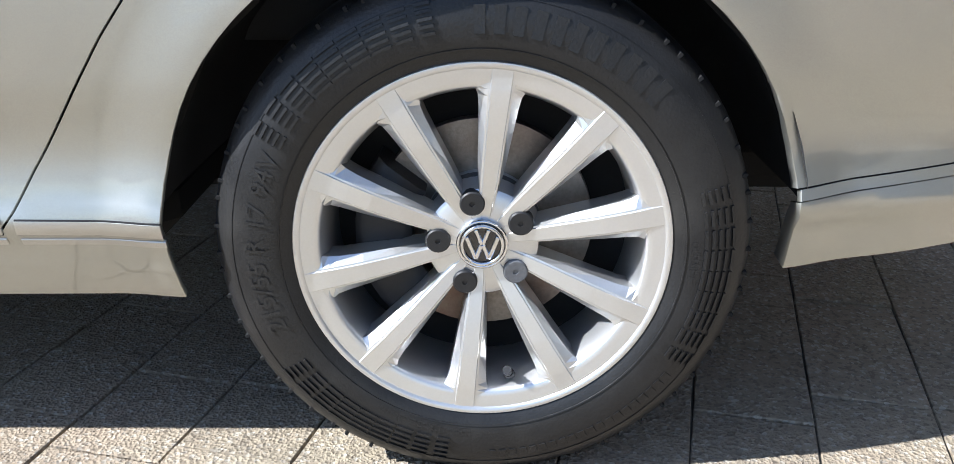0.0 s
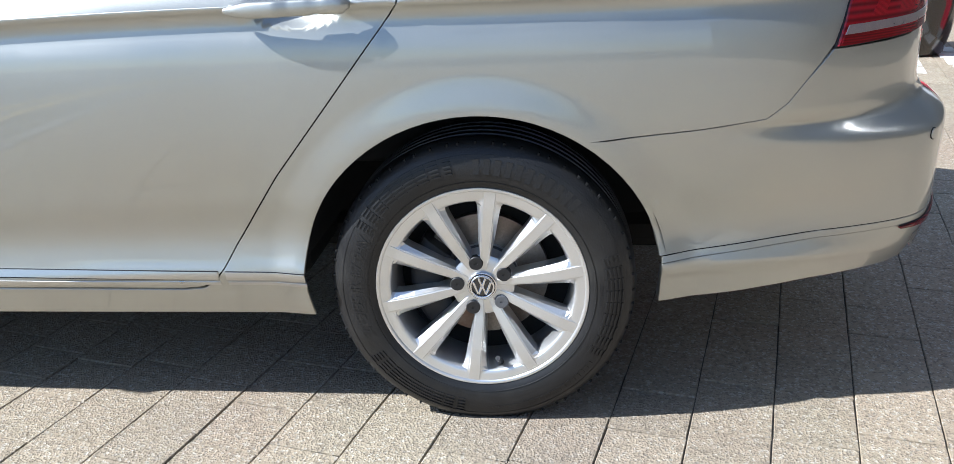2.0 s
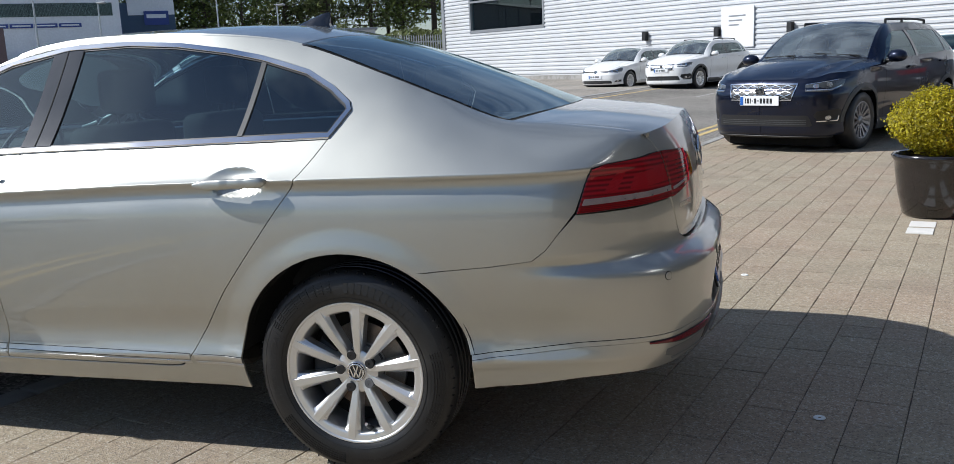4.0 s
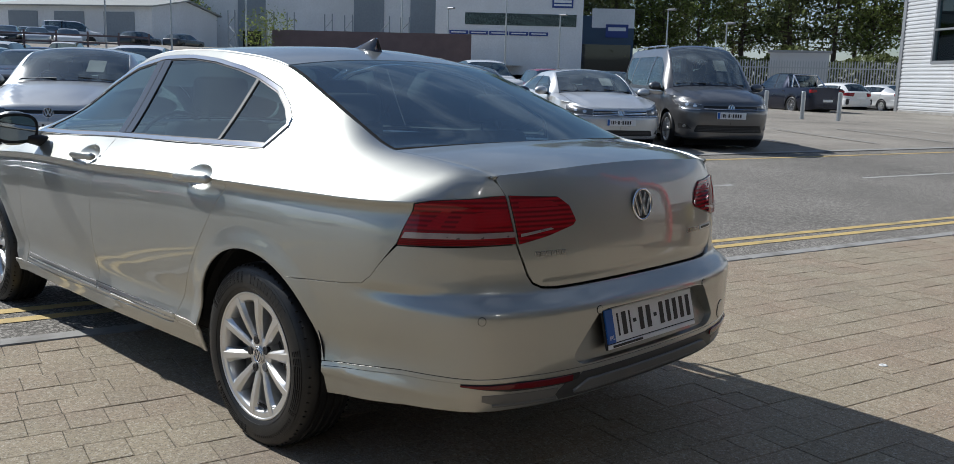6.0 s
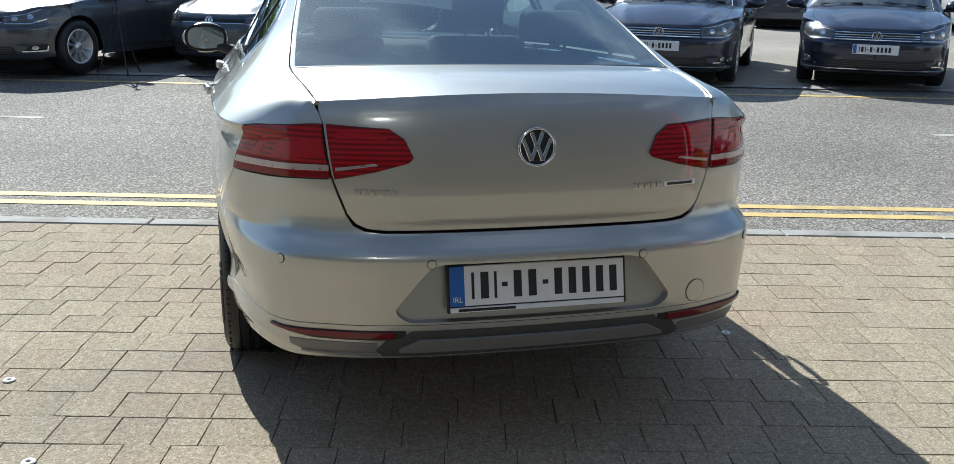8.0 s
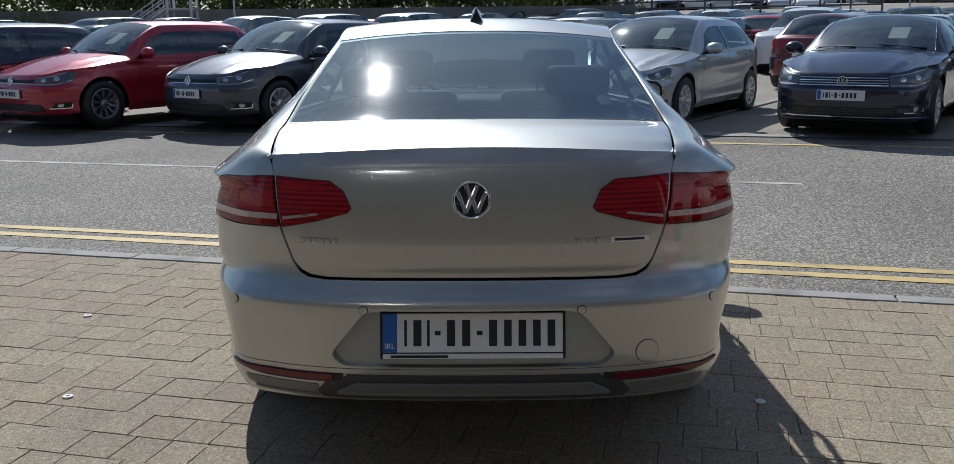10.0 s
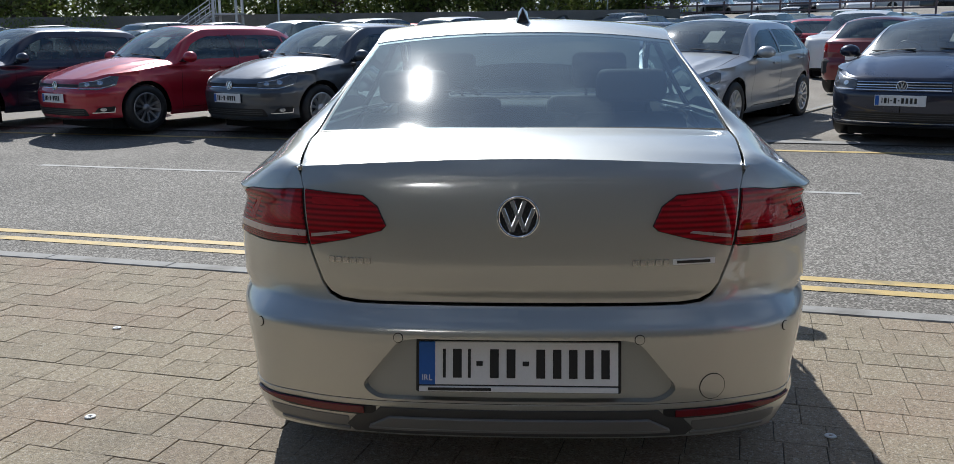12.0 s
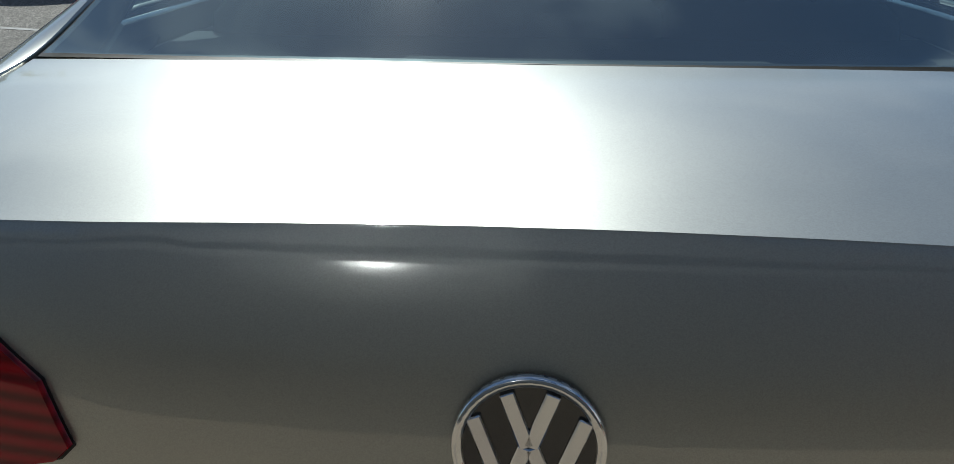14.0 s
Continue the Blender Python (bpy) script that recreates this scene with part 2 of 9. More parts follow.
def part(name, bm, mat, parent=None, label="", smooth=False):
    """Links a bmesh as one mesh object."""
    me = bpy.data.meshes.new(name)
    bmesh.ops.recalc_face_normals(bm, faces=bm.faces[:])
    bm.to_mesh(me)
    bm.free()
    me.materials.append(mat)
    if smooth:
        me.polygons.foreach_set("use_smooth", [True] * len(me.polygons))
        me.set_sharp_from_angle(angle=radians(smooth if smooth is not True else 40))
    ob = new(name, me)
    ob.parent = parent
    if label:
        ob["label"] = label
    return ob


def thing(name, label, category, group="", m=None, kind=""):
    ob = new(name)
    ob.empty_display_size = 0.1
    if m is not None:
        ob.matrix_basis = m
    return tagged(ob, label, category, group, kind)


def add_box(bm, c, size, m=None, bevel=0.0, seg=1):
    """A box with its centre at c, bevelled, added to bm."""
    r = bmesh.ops.create_cube(bm, size=1.0)
    vs = r["verts"]
    bmesh.ops.scale(bm, vec=size, verts=vs)
    bmesh.ops.translate(bm, vec=c, verts=vs)
    if bevel:
        es = list({e for v in vs for e in v.link_edges})
        g = bmesh.ops.bevel(bm, geom=es, offset=bevel, segments=seg, affect="EDGES", profile=0.6)
        vs = list({v for f in g["faces"] for v in f.verts} | {v for v in vs if v.is_valid})
    if m is not None:
        bmesh.ops.transform(bm, matrix=m, verts=[v for v in vs if v.is_valid])
    return vs


def box_bm(c, size, bevel=0.0, seg=1):
    bm = bmesh.new()
    add_box(bm, c, size, bevel=bevel, seg=seg)
    return bm


def add_tube(bm, a, b, r0, r1=None, seg=10, caps=True):
    a, b = Vector(a), Vector(b)
    r1 = r0 if r1 is None else r1
    q = (b - a).to_track_quat("Z", "Y").to_matrix().to_4x4()
    m = Matrix.Translation((a + b) / 2) @ q
    return bmesh.ops.create_cone(bm, segments=seg, radius1=r0, radius2=r1, depth=(b - a).length, cap_ends=caps, matrix=m)["verts"]


def lathe(profile, seg=48, closed=False, axis="Y"):
    """Verts and faces of a profile of (radius, along) turned round an axis."""
    verts, faces, n = [], [], len(profile)
    for i in range(seg):
        a = 2 * math.pi * i / seg
        for r, h in profile:
            if axis == "Y":
                verts.append((r * math.cos(a), h, r * math.sin(a)))
            else:
                verts.append((r * math.cos(a), r * math.sin(a), h))
    for i in range(seg):
        j = (i + 1) % seg
        for k in range(n if closed else n - 1):
            l = (k + 1) % n
            faces.append((i * n + k, j * n + k, j * n + l, i * n + l))
    return verts, faces


def steps_up_to(row, x):
    """How many of the sorted numbers are not above x."""
    lo, hi = 0, len(row)
    while lo < hi:
        k = (lo + hi) // 2
        if row[k] <= x:
            lo = k + 1
        else:
            hi = k
    return lo


def spline(points):
    """A smooth curve through rows of (t, a, b, ...): a function of t."""
    p = np.array(points, float)
    t, v = p[:, 0], p[:, 1:]
    h = np.diff(t)
    slope = np.diff(v, axis=0) / h[:, None]
    tan = np.empty_like(v)
    tan[0], tan[-1] = slope[0], slope[-1]
    for i in range(1, len(t) - 1):
        tan[i] = (slope[i - 1] * h[i] + slope[i] * h[i - 1]) / (h[i - 1] + h[i])
        same = slope[i - 1] * slope[i] > 0
        lim = 3 * np.minimum(abs(slope[i - 1]), abs(slope[i]))
        tan[i] = np.where(same, np.clip(tan[i], -lim, lim), tan[i] * 0.3)

    tl, hl = [float(q) for q in t], [float(q) for q in h]
    vl, gl = v.tolist(), tan.tolist()
    last = len(hl) - 1

    def at(x):
        x = min(max(x, tl[0]), tl[-1])
        i = min(max(steps_up_to(tl, x) - 1, 0), last)
        w = hl[i]
        u = (x - tl[i]) / w
        u2 = u * u
        u3 = u2 * u
        a, b, c, d = 2 * u3 - 3 * u2 + 1, (u3 - 2 * u2 + u) * w, 3 * u2 - 2 * u3, (u3 - u2) * w
        return np.array([a * p + b * q + c * r + d * k for p, q, r, k in zip(vl[i], gl[i], vl[i + 1], gl[i + 1])])

    return at


def smooth(a, b, x):
    u = min(max((x - a) / (b - a), 0.0), 1.0)
    return u * u * (3 - 2 * u)


def inside(poly, pts):
    """Which of the points lie in the polygon."""
    poly, pts = np.asarray(poly), np.asarray(pts)
    res = np.zeros(len(pts), bool)
    x, y = pts[:, 0], pts[:, 1]
    for (x0, y0), (x1, y1) in zip(poly, np.roll(poly, -1, axis=0)):
        if y0 == y1:
            continue
        hit = ((y0 > y) != (y1 > y)) & (x < (x1 - x0) * (y - y0) / (y1 - y0) + x0)
        res ^= hit
    return res


def dense(poly, step):
    out = []
    for (x0, y0), (x1, y1) in zip(poly, poly[1:] + poly[:1]):
        n = max(1, int(math.hypot(x1 - x0, y1 - y0) / step + 0.5))
        out += [(x0 + (x1 - x0) * i / n, y0 + (y1 - y0) * i / n) for i in range(n)]
    return out


def rounded(poly, r, n=5):
    """The polygon with its corners rounded."""
    out, p = [], [np.array(q, float) for q in poly]
    for a, b, c in zip(p[-1:] + p[:-1], p, p[1:] + p[:1]):
        u, v = a - b, c - b
        lu, lv = np.linalg.norm(u), np.linalg.norm(v)
        k = min(r, lu * 0.45, lv * 0.45)
        s, e = b + u / lu * k, b + v / lv * k
        for i in range(n + 1):
            t = i / n
            out.append(tuple((1 - t) ** 2 * s + 2 * t * (1 - t) * b + t * t * e))
    return out


def skin(name, poly, F, mat, parent=None, label="", step=0.03, holes=(), off=0.0, thick=0.016, edge=None, ridge=None):
    """A sheet of the surface F(a, b) inside a polygon of (a, b), with turned-in edges: one mesh."""
    edge = edge or step
    loops = [dense(list(poly), edge)] + [dense(list(h), edge) for h in holes]
    pts, edges = [], []
    for lp in loops:
        k = len(pts)
        pts += lp
        edges += [(k + i, k + (i + 1) % len(lp)) for i in range(len(lp))]
    arr = np.array(loops[0])
    lo, hi = arr.min(0), arr.max(0)
    gx, gy = np.meshgrid(np.arange(lo[0], hi[0], step), np.arange(lo[1], hi[1], step * 0.85))
    gx = gx + (np.arange(gx.shape[0]) % 2 * step * 0.5)[:, None]
    grid = np.stack([gx.ravel(), gy.ravel()], 1)
    keep = inside(loops[0], grid)
    for h in loops[1:]:
        keep &= ~inside(h, grid)
    grid = grid[keep]
    bound = np.array(pts)
    if len(grid):
        near = np.min(((grid[:, None, :] - bound[None]) ** 2).sum(-1), axis=1) if len(grid) * len(bound) < 4e6 else np.array([((bound - g) ** 2).sum(-1).min() for g in grid])
        grid = grid[near > (0.45 * step) ** 2]
    if ridge is not None:
        # rows of points that follow a crease
        rows_ = np.array(ridge)
        rows_ = rows_[inside(loops[0], rows_)]
        rows_ = rows_[np.array([((bound - g) ** 2).sum(-1).min() for g in rows_]) > 0.005 ** 2]
        grid = grid[np.array([((rows_ - g) ** 2).sum(-1).min() for g in grid]) > 0.010 ** 2]
        grid = np.concatenate([grid, rows_])
    every = [Vector(p) for p in pts] + [Vector(g) for g in grid]
    ov, _, of, *_ = delaunay_2d_cdt(every, edges, [], 0, 1e-7)
    par = np.array([(v.x, v.y) for v in ov])
    tri = np.array([f for f in of if len(f) == 3])
    mid = par[tri].mean(1)
    ok = inside(loops[0], mid)
    for h in loops[1:]:
        ok &= ~inside(h, mid)
    tri = tri[ok]
    e = 0.0015
    pos, nor = [], []
    for a, b in par:
        p = np.array(F(a, b))
        da = np.array(F(a + e, b)) - np.array(F(a - e, b))
        db = np.array(F(a, b + e)) - np.array(F(a, b - e))
        n = np.cross(da, db)
        n /= np.linalg.norm(n) + 1e-12
        c = np.array((min(max(p[0], -2.8), 0.55), 0.0, 0.62))
        if n @ (p - c) < 0:
            n = -n
        pos.append(p + n * off)
        nor.append(n)
    pos, nor = np.array(pos), np.array(nor)
    # one facing for all triangles
    fn = np.cross(pos[tri[:, 1]] - pos[tri[:, 0]], pos[tri[:, 2]] - pos[tri[:, 0]])
    flip = (fn * nor[tri[:, 0]]).sum(1) < 0
    tri[flip] = tri[flip][:, ::-1]
    # where the surface is pinched, take the mean of the faces round a point
    fn[flip] *= -1
    acc = np.zeros_like(pos)
    for j in range(3):
        np.add.at(acc, tri[:, j], fn)
    acc /= np.linalg.norm(acc, axis=1)[:, None] + 1e-15
    bad = (acc * nor).sum(1) < 0.6
    nor[bad] = acc[bad]
    verts, norms, faces = list(pos), list(nor), [tuple(t) for t in tri]
    if thick:
        seen = {}
        for t in faces:
            for i in range(3):
                seen.setdefault((t[i], t[(i + 1) % 3]), 0)
        rim = [(i, j) for (i, j) in seen if (j, i) not in seen]
        for i, j in rim:
            d = pos[j] - pos[i]
            m = np.cross(d, nor[i])
            m /= np.linalg.norm(m) + 1e-12
            k = len(verts)
            verts += [pos[i], pos[j], pos[j] - nor[j] * thick, pos[i] - nor[i] * thick]
            soft = [(nor[i] + m), (nor[j] + m)]
            norms += [soft[0] / np.linalg.norm(soft[0]), soft[1] / np.linalg.norm(soft[1]), m, m]
            faces.append((k + 1, k, k + 3, k + 2))
    return link_mesh(name, verts, faces, mat, parent, label, True, norms)


def badge(parent, m, r, ring_mat=None):
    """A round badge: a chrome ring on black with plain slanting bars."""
    v, f = lathe([(0.0, 0.0), (r, 0.0), (r, 0.003), (0.0, 0.003)], 36, axis="Z")
    disc = link_mesh("badge", [m @ Vector(q) for q in v], f, M_GLOSSBLACK, parent, "round badge, chrome ring on black", smooth=False)
    v, f = lathe([(r, 0.001), (r, 0.006), (r * 0.97, 0.008), (r * 0.88, 0.008), (r * 0.85, 0.004)], 40, axis="Z")
    link_mesh("badge_ring", [m @ Vector(q) for q in v], f, M_CHROME, disc)
    for x0, x1, y0, y1 in ((-0.72, -0.30, 0.42, -0.66), (0.30, 0.72, -0.66, 0.42), (-0.30, -0.02, 0.76, 0.02), (0.02, 0.30, 0.02, 0.76), (-0.30, -0.04, -0.66, 0.02), (0.04, 0.30, 0.02, -0.66)):
        bm = bmesh.new()
        a, b = Vector((x0 * r, y0 * r, 0.004)), Vector((x1 * r, y1 * r, 0.004))
        d = b - a
        add_box(bm, (0, 0, 0), (d.length, r * 0.20, 0.006), Matrix.Translation((a + b) / 2) @ Matrix.Rotation(math.atan2(d.y, d.x), 4, "Z"), bevel=0.001)
        bmesh.ops.transform(bm, matrix=m, verts=bm.verts)
        part("badge_bar", bm, M_CHROME, disc)
    return disc


def text_mesh(body_text, size):
    cu = bpy.data.curves.new("writing", "FONT")
    cu.body, cu.size, cu.extrude, cu.align_x = body_text, size, 0.0, "CENTER"
    cu.resolution_u = 2
    ob = bpy.data.objects.new("writing", cu)
    scene.collection.objects.link(ob)
    dg = bpy.context.evaluated_depsgraph_get()
    dg.update()
    me = bpy.data.meshes.new_from_object(ob.evaluated_get(dg))
    v = [tuple(q.co) for q in me.vertices]
    f = [tuple(p.vertices) for p in me.polygons]
    bpy.data.objects.remove(ob)
    bpy.data.curves.remove(cu)
    bpy.data.meshes.remove(me)
    return v, f


TYRE_SIDE = spline([(0.232, -0.100), (0.240, -0.105), (0.256, -0.1115), (0.278, -0.1125), (0.300, -0.1090), (0.316, -0.1030), (0.327, -0.0945)])


def build_wheel(car):
    """A 17-inch wheel with its tyre, the axle along y, the outer side at -y."""
    wh = new("wheel")
    wh.parent = car
    wh["label"] = "ten-spoke silver alloy wheel with a black tyre"
    # tyre
    prof = [(0.222, 0.085), (0.232, 0.100)] + [(r, -float(TYRE_SIDE(r)[0])) for r in (0.24, 0.256, 0.278, 0.30, 0.316, 0.327)] + [(0.3345, 0.083)]
    for c in (0.050, 0.017, -0.017, -0.050):
        prof += [(0.339, c + 0.007), (0.331, c + 0.0045), (0.331, c - 0.0045), (0.339, c - 0.007)]
    prof += [(0.3345, -0.083), (0.327, -0.0945)] + [(r, float(TYRE_SIDE(r)[0])) for r in (0.316, 0.308, 0.30, 0.289, 0.278, 0.267, 0.256, 0.246, 0.24)] + [(0.232, -0.100), (0.226, -0.096), (0.222, -0.085)]
    v, f = lathe(prof, 96)
    tyre = link_mesh("tyre", v, f, M_RUBBER, wh, "black road tyre with worn sidewall")
    tyre.data.set_sharp_from_angle(angle=radians(50))
    # sipes across the shoulders
    bm = bmesh.new()
    for i in range(64):
        a = 2 * math.pi * (i + 0.15 * (i % 3)) / 64
        for s in (-1, 1):
            add_box(bm, (0.3275, s * 0.083, 0), (0.012, 0.022, 0.0042), Matrix.Rotation(-a, 4, "Y"))
    tagged(part("tread_sipe", bm, M_INNER, tyre), kind="stuff")
    # relief on the sidewall: rows of short bars, rings, lettering
    def raised(nm, quads, mt=M_RUBBER, h=0.0028, lab=""):
        vs, fs = [], []
        for q in quads:
            k = len(vs)
            for r, a in q:
                vs.append((r * math.cos(a), float(TYRE_SIDE(r)[0]) - h, r * math.sin(a)))
            for r, a in q:
                vs.append((r * math.cos(a), float(TYRE_SIDE(r)[0]) + 0.002, r * math.sin(a)))
            n = len(q)
            fs.append(tuple(range(k, k + n)))
            fs += [(k + j, k + n + j, k + n + (j + 1) % n, k + (j + 1) % n) for j in range(n)]
        return tagged(link_mesh(nm, vs, fs, mt, tyre, lab, smooth=False), kind="stuff")
    for a0, a1 in ((100, 152), (212, 262), (-32, 18)):
        quads = []
        cols = 9
        for c in range(cols):
            for rr in range(5):
                w = 0.55 + 0.4 * math.sin(math.pi * (c + 0.5) / cols)
                b0 = radians(a0 + (a1 - a0) * (c + 0.5 - w / 2) / cols)
                b1 = radians(a0 + (a1 - a0) * (c + 0.5 + w / 2) / cols)
                r = 0.272 + 0.0085 * rr
                quads.append([(r, b0), (r + 0.0036, b0), (r + 0.0036, (b0 + b1) / 2), (r + 0.0036, b1), (r, b1), (r, (b0 + b1) / 2)])
        raised("sidewall_bar", quads)
    ring = lambda r0, r1, a0=0, a1=360, n=90: [[(r0, radians(a0 + (a1 - a0) * i / n)), (r1, radians(a0 + (a1 - a0) * i / n)), (r1, radians(a0 + (a1 - a0) * (i + 1) / n)), (r0, radians(a0 + (a1 - a0) * (i + 1) / n))] for i in range(n)]
    raised("sidewall_ring", ring(0.2495, 0.2508), h=0.0014)
    raised("shoulder_ring", ring(0.3085, 0.3098), h=0.0008)
    # maker's name as plain raised bars
    quads = []
    for i in range(11):
        b = radians(92 - i * 4.6)
        quads.append([(0.268, b), (0.300, b), (0.300, b - 0.045), (0.268, b - 0.045)])
    raised("maker_bar", quads, h=0.0017)
    quads = []
    for i in range(20):
        b = radians(272 + i * 2.7)
        quads.append([(0.288, b), (0.299, b), (0.299, b + 0.03), (0.288, b + 0.03)])
    raised("model_bar", quads, h=0.0015)
    for txt, mid, r0, size in (("215/55 R 17 94V", 178, 0.268, 0.036), ("DOT HF3R DE8B (0317)", 252, 0.2545, 0.012), ("OUTSIDE", -2, 0.256, 0.013)):
        tv, tf = text_mesh(txt, size)
        vs = []
        for x, y, z in tv:
            r = r0 + y
            a = radians(mid) - x / (r0 + size * 0.35)
            vs.append((r * math.cos(a), float(TYRE_SIDE(r)[0]) - 0.0022, r * math.sin(a)))
        link_mesh("tyre_lettering", vs, tf, M_RUBBER_TEXT, tyre, smooth=False)
    # rim: barrel and outer flange
    v, f = lathe([(0.236, -0.094), (0.2365, -0.1005), (0.2345, -0.1040), (0.2305, -0.1048), (0.2275, -0.1030), (0.2262, -0.1012), (0.2120, -0.0996), (0.2062, -0.0988), (0.2042, -0.0972), (0.2020, -0.0930), (0.1955, -0.0700), (0.1940, -0.02), (0.1940, 0.06), (0.215, 0.09)], 120)
    rim = link_mesh("rim", v, f, M_ALLOY, wh, "silver painted alloy rim")
    rim.data.set_sharp_from_angle(angle=radians(45))
    # ten spokes, each a ridge with bevelled flanks
    v, f = [], []
    N = 10
    for k in range(N):
        a = radians(84 + 36 * k)
        ux, uz = math.cos(a), math.sin(a)
        px, pz = -uz, ux
        base = len(v)
        # radius, half width of the flat face, half width at the foot of the flanks, height of the face
        stations = [(0.030, 0.0050, 0.0080, -0.0775), (0.052, 0.0062, 0.0098, -0.0805), (0.068, 0.0074, 0.0122, -0.0835), (0.085, 0.0082, 0.0148, -0.0870), (0.11, 0.0090, 0.0176, -0.0918), (0.15, 0.0100, 0.0212, -0.0980),
                    (0.18, 0.0108, 0.0240, -0.1008), (0.193, 0.0112, 0.0262, -0.1014), (0.2015, 0.0115, 0.0305, -0.1016), (0.2075, 0.0117, 0.0400, -0.1014), (0.2180, 0.0120, 0.0185, -0.1014), (0.2268, 0.0124, 0.0180, -0.1016)]
        for i, (r, w, W, h) in enumerate(stations):
            low = 0.0115 if r < 0.2 else 0.0085 if r < 0.205 else 0.0040
            deep = 0.046 if r < 0.21 else 0.006
            g = 0.0012
            for t, dy in ((-W, deep), (-W, low), (-w - 2.6 * g, 0.0020), (-w - g, 0.0016), (-w, 0.0), (w, 0.0), (w + g, 0.0016), (w + 2.6 * g, 0.0020), (W, low), (W, deep)):
                v.append((ux * r + px * t, h + dy, uz * r + pz * t))
        n_ = 10
        for i in range(len(stations) - 1):
            for j in range(n_ - 1):
                f.append((base + i * n_ + j, base + i * n_ + j + 1, base + (i + 1) * n_ + j + 1, base + (i + 1) * n_ + j))
        f.append(tuple(base + (len(stations) - 1) * n_ + j for j in range(n_)))
    link_mesh("spokes", v, f, M_ALLOY, rim, smooth=False)
    # hub face with bolts, cap and valve
    v, f = lathe([(0.0, -0.0765), (0.035, -0.0775), (0.064, -0.0775), (0.071, -0.0735), (0.0755, -0.045), (0.078, 0.0)], 60)
    link_mesh("hub", v, f, M_ALLOY, rim).data.set_sharp_from_angle(angle=radians(40))
    for k in range(5):
        a = radians(103 + 72 * k)
        c = Matrix.Translation((0.056 * math.cos(a), 0, 0.056 * math.sin(a)))
        v, f = lathe([(0.0, -0.0835), (0.0032, -0.0835), (0.0036, -0.0852), (0.0140, -0.0854), (0.0158, -0.0838), (0.0162, -0.070)], 28)
        link_mesh("wheel_bolt_cap", [c @ Vector(q) for q in v], f, M_BLACKPL if k != 3 else M_CAST, rim, "black plastic bolt cap" if k != 3 else "bare wheel bolt without its cap").data.set_sharp_from_angle(angle=radians(35))
    v, f = lathe([(0.0, -0.0815), (0.026, -0.0815), (0.0315, -0.0815)], 40)
    cap = link_mesh("hub_cap", v, f, M_GLOSSBLACK, rim, "black and chrome hub cap")
    v, f = lathe([(0.0315, -0.078), (0.033, -0.083), (0.0305, -0.0845), (0.029, -0.0825)], 40)
    link_mesh("cap_ring", v, f, M_CHROME, cap)
    badge(cap, pose(0, -0.0805, 0, 90), 0.0275)
    bm = bmesh.new()
    va = radians(281)
    d = Vector((math.cos(va), 0, math.sin(va)))
    p0 = d * 0.196 + Vector((0, -0.074, 0))
    add_tube(bm, p0, p0 - d * 0.016 + Vector((0, -0.020, 0)), 0.0075, 0.007)
    add_tube(bm, p0 - d * 0.016 + Vector((0, -0.020, 0)), p0 - d * 0.026 + Vector((0, -0.032, 0)), 0.0060, 0.0058)
    part("valve", bm, M_BLACKPL, rim, "black rubber tyre valve", smooth=40)
    # brake behind
    v, f = lathe([(0.0, -0.050), (0.072, -0.050), (0.076, -0.030), (0.0765, -0.012), (0.145, -0.012), (0.146, 0.002), (0.07, 0.002)], 60)
    disc = link_mesh("brake_disc", v, f, M_STEEL, wh, "rusty steel brake disc")
    disc.data.set_sharp_from_angle(angle=radians(40))
    v, f = lathe([(0.0, 0.012), (0.165, 0.012), (0.198, 0.004)], 40)
    link_mesh("brake_shield", v, f, M_INNER, wh)
    v, f = lathe([(0.060, -0.0505), (0.074, -0.048), (0.078, -0.026)], 48)
    link_mesh("disc_bell", v, f, M_CAST, disc)
    bm = bmesh.new()
    rows = []
    for i in range(9):
        a = radians(180 + 4 + (i - 4) * 10.5)
        r0, r1 = 0.092, 0.166
        rows.append([bm.verts.new((r * math.cos(a), y, r * math.sin(a))) for r, y in ((r0, 0.014), (r0, -0.044), (r0 + 0.012, -0.052), (r1 - 0.012, -0.052), (r1, -0.042), (r1, 0.014))])
    for q0, q1 in zip(rows, rows[1:]):
        for j in range(6):
            bm.faces.new((q0[j], q0[(j + 1) % 6], q1[(j + 1) % 6], q1[j]))
    bm.faces.new(rows[0]); bm.faces.new(rows[-1])
    bmesh.ops.recalc_face_normals(bm, faces=bm.faces)
    part("brake_caliper", bm, M_BLACKPL, wh, "black brake caliper", smooth=40)
    return wh


# ---- the silver saloon: the shape of its body ----
# x runs to the rear, y to its right-hand side, z up; the rear axle is at x = 0
PLAN = [(-3.66, 0.0), (-3.64, 0.35), (-3.53, 0.62), (-3.25, 0.80), (-2.8, 0.880), (-2.2, 0.905), (-1.4, 0.915), (-0.7, 0.914),
        (0.0, 0.905), (0.35, 0.886), (0.609, 0.856), (0.80, 0.806), (0.972, 0.706), (1.050, 0.56), (1.093, 0.38), (1.107, 0.20), (1.111, 0.0)]
_cum = np.concatenate([[0], np.cumsum(np.hypot(*np.diff(np.array(PLAN), axis=0).T))])
plan_at = spline([(s, *p) for s, p in zip(_cum, PLAN)])
S_END = float(_cum[-1])
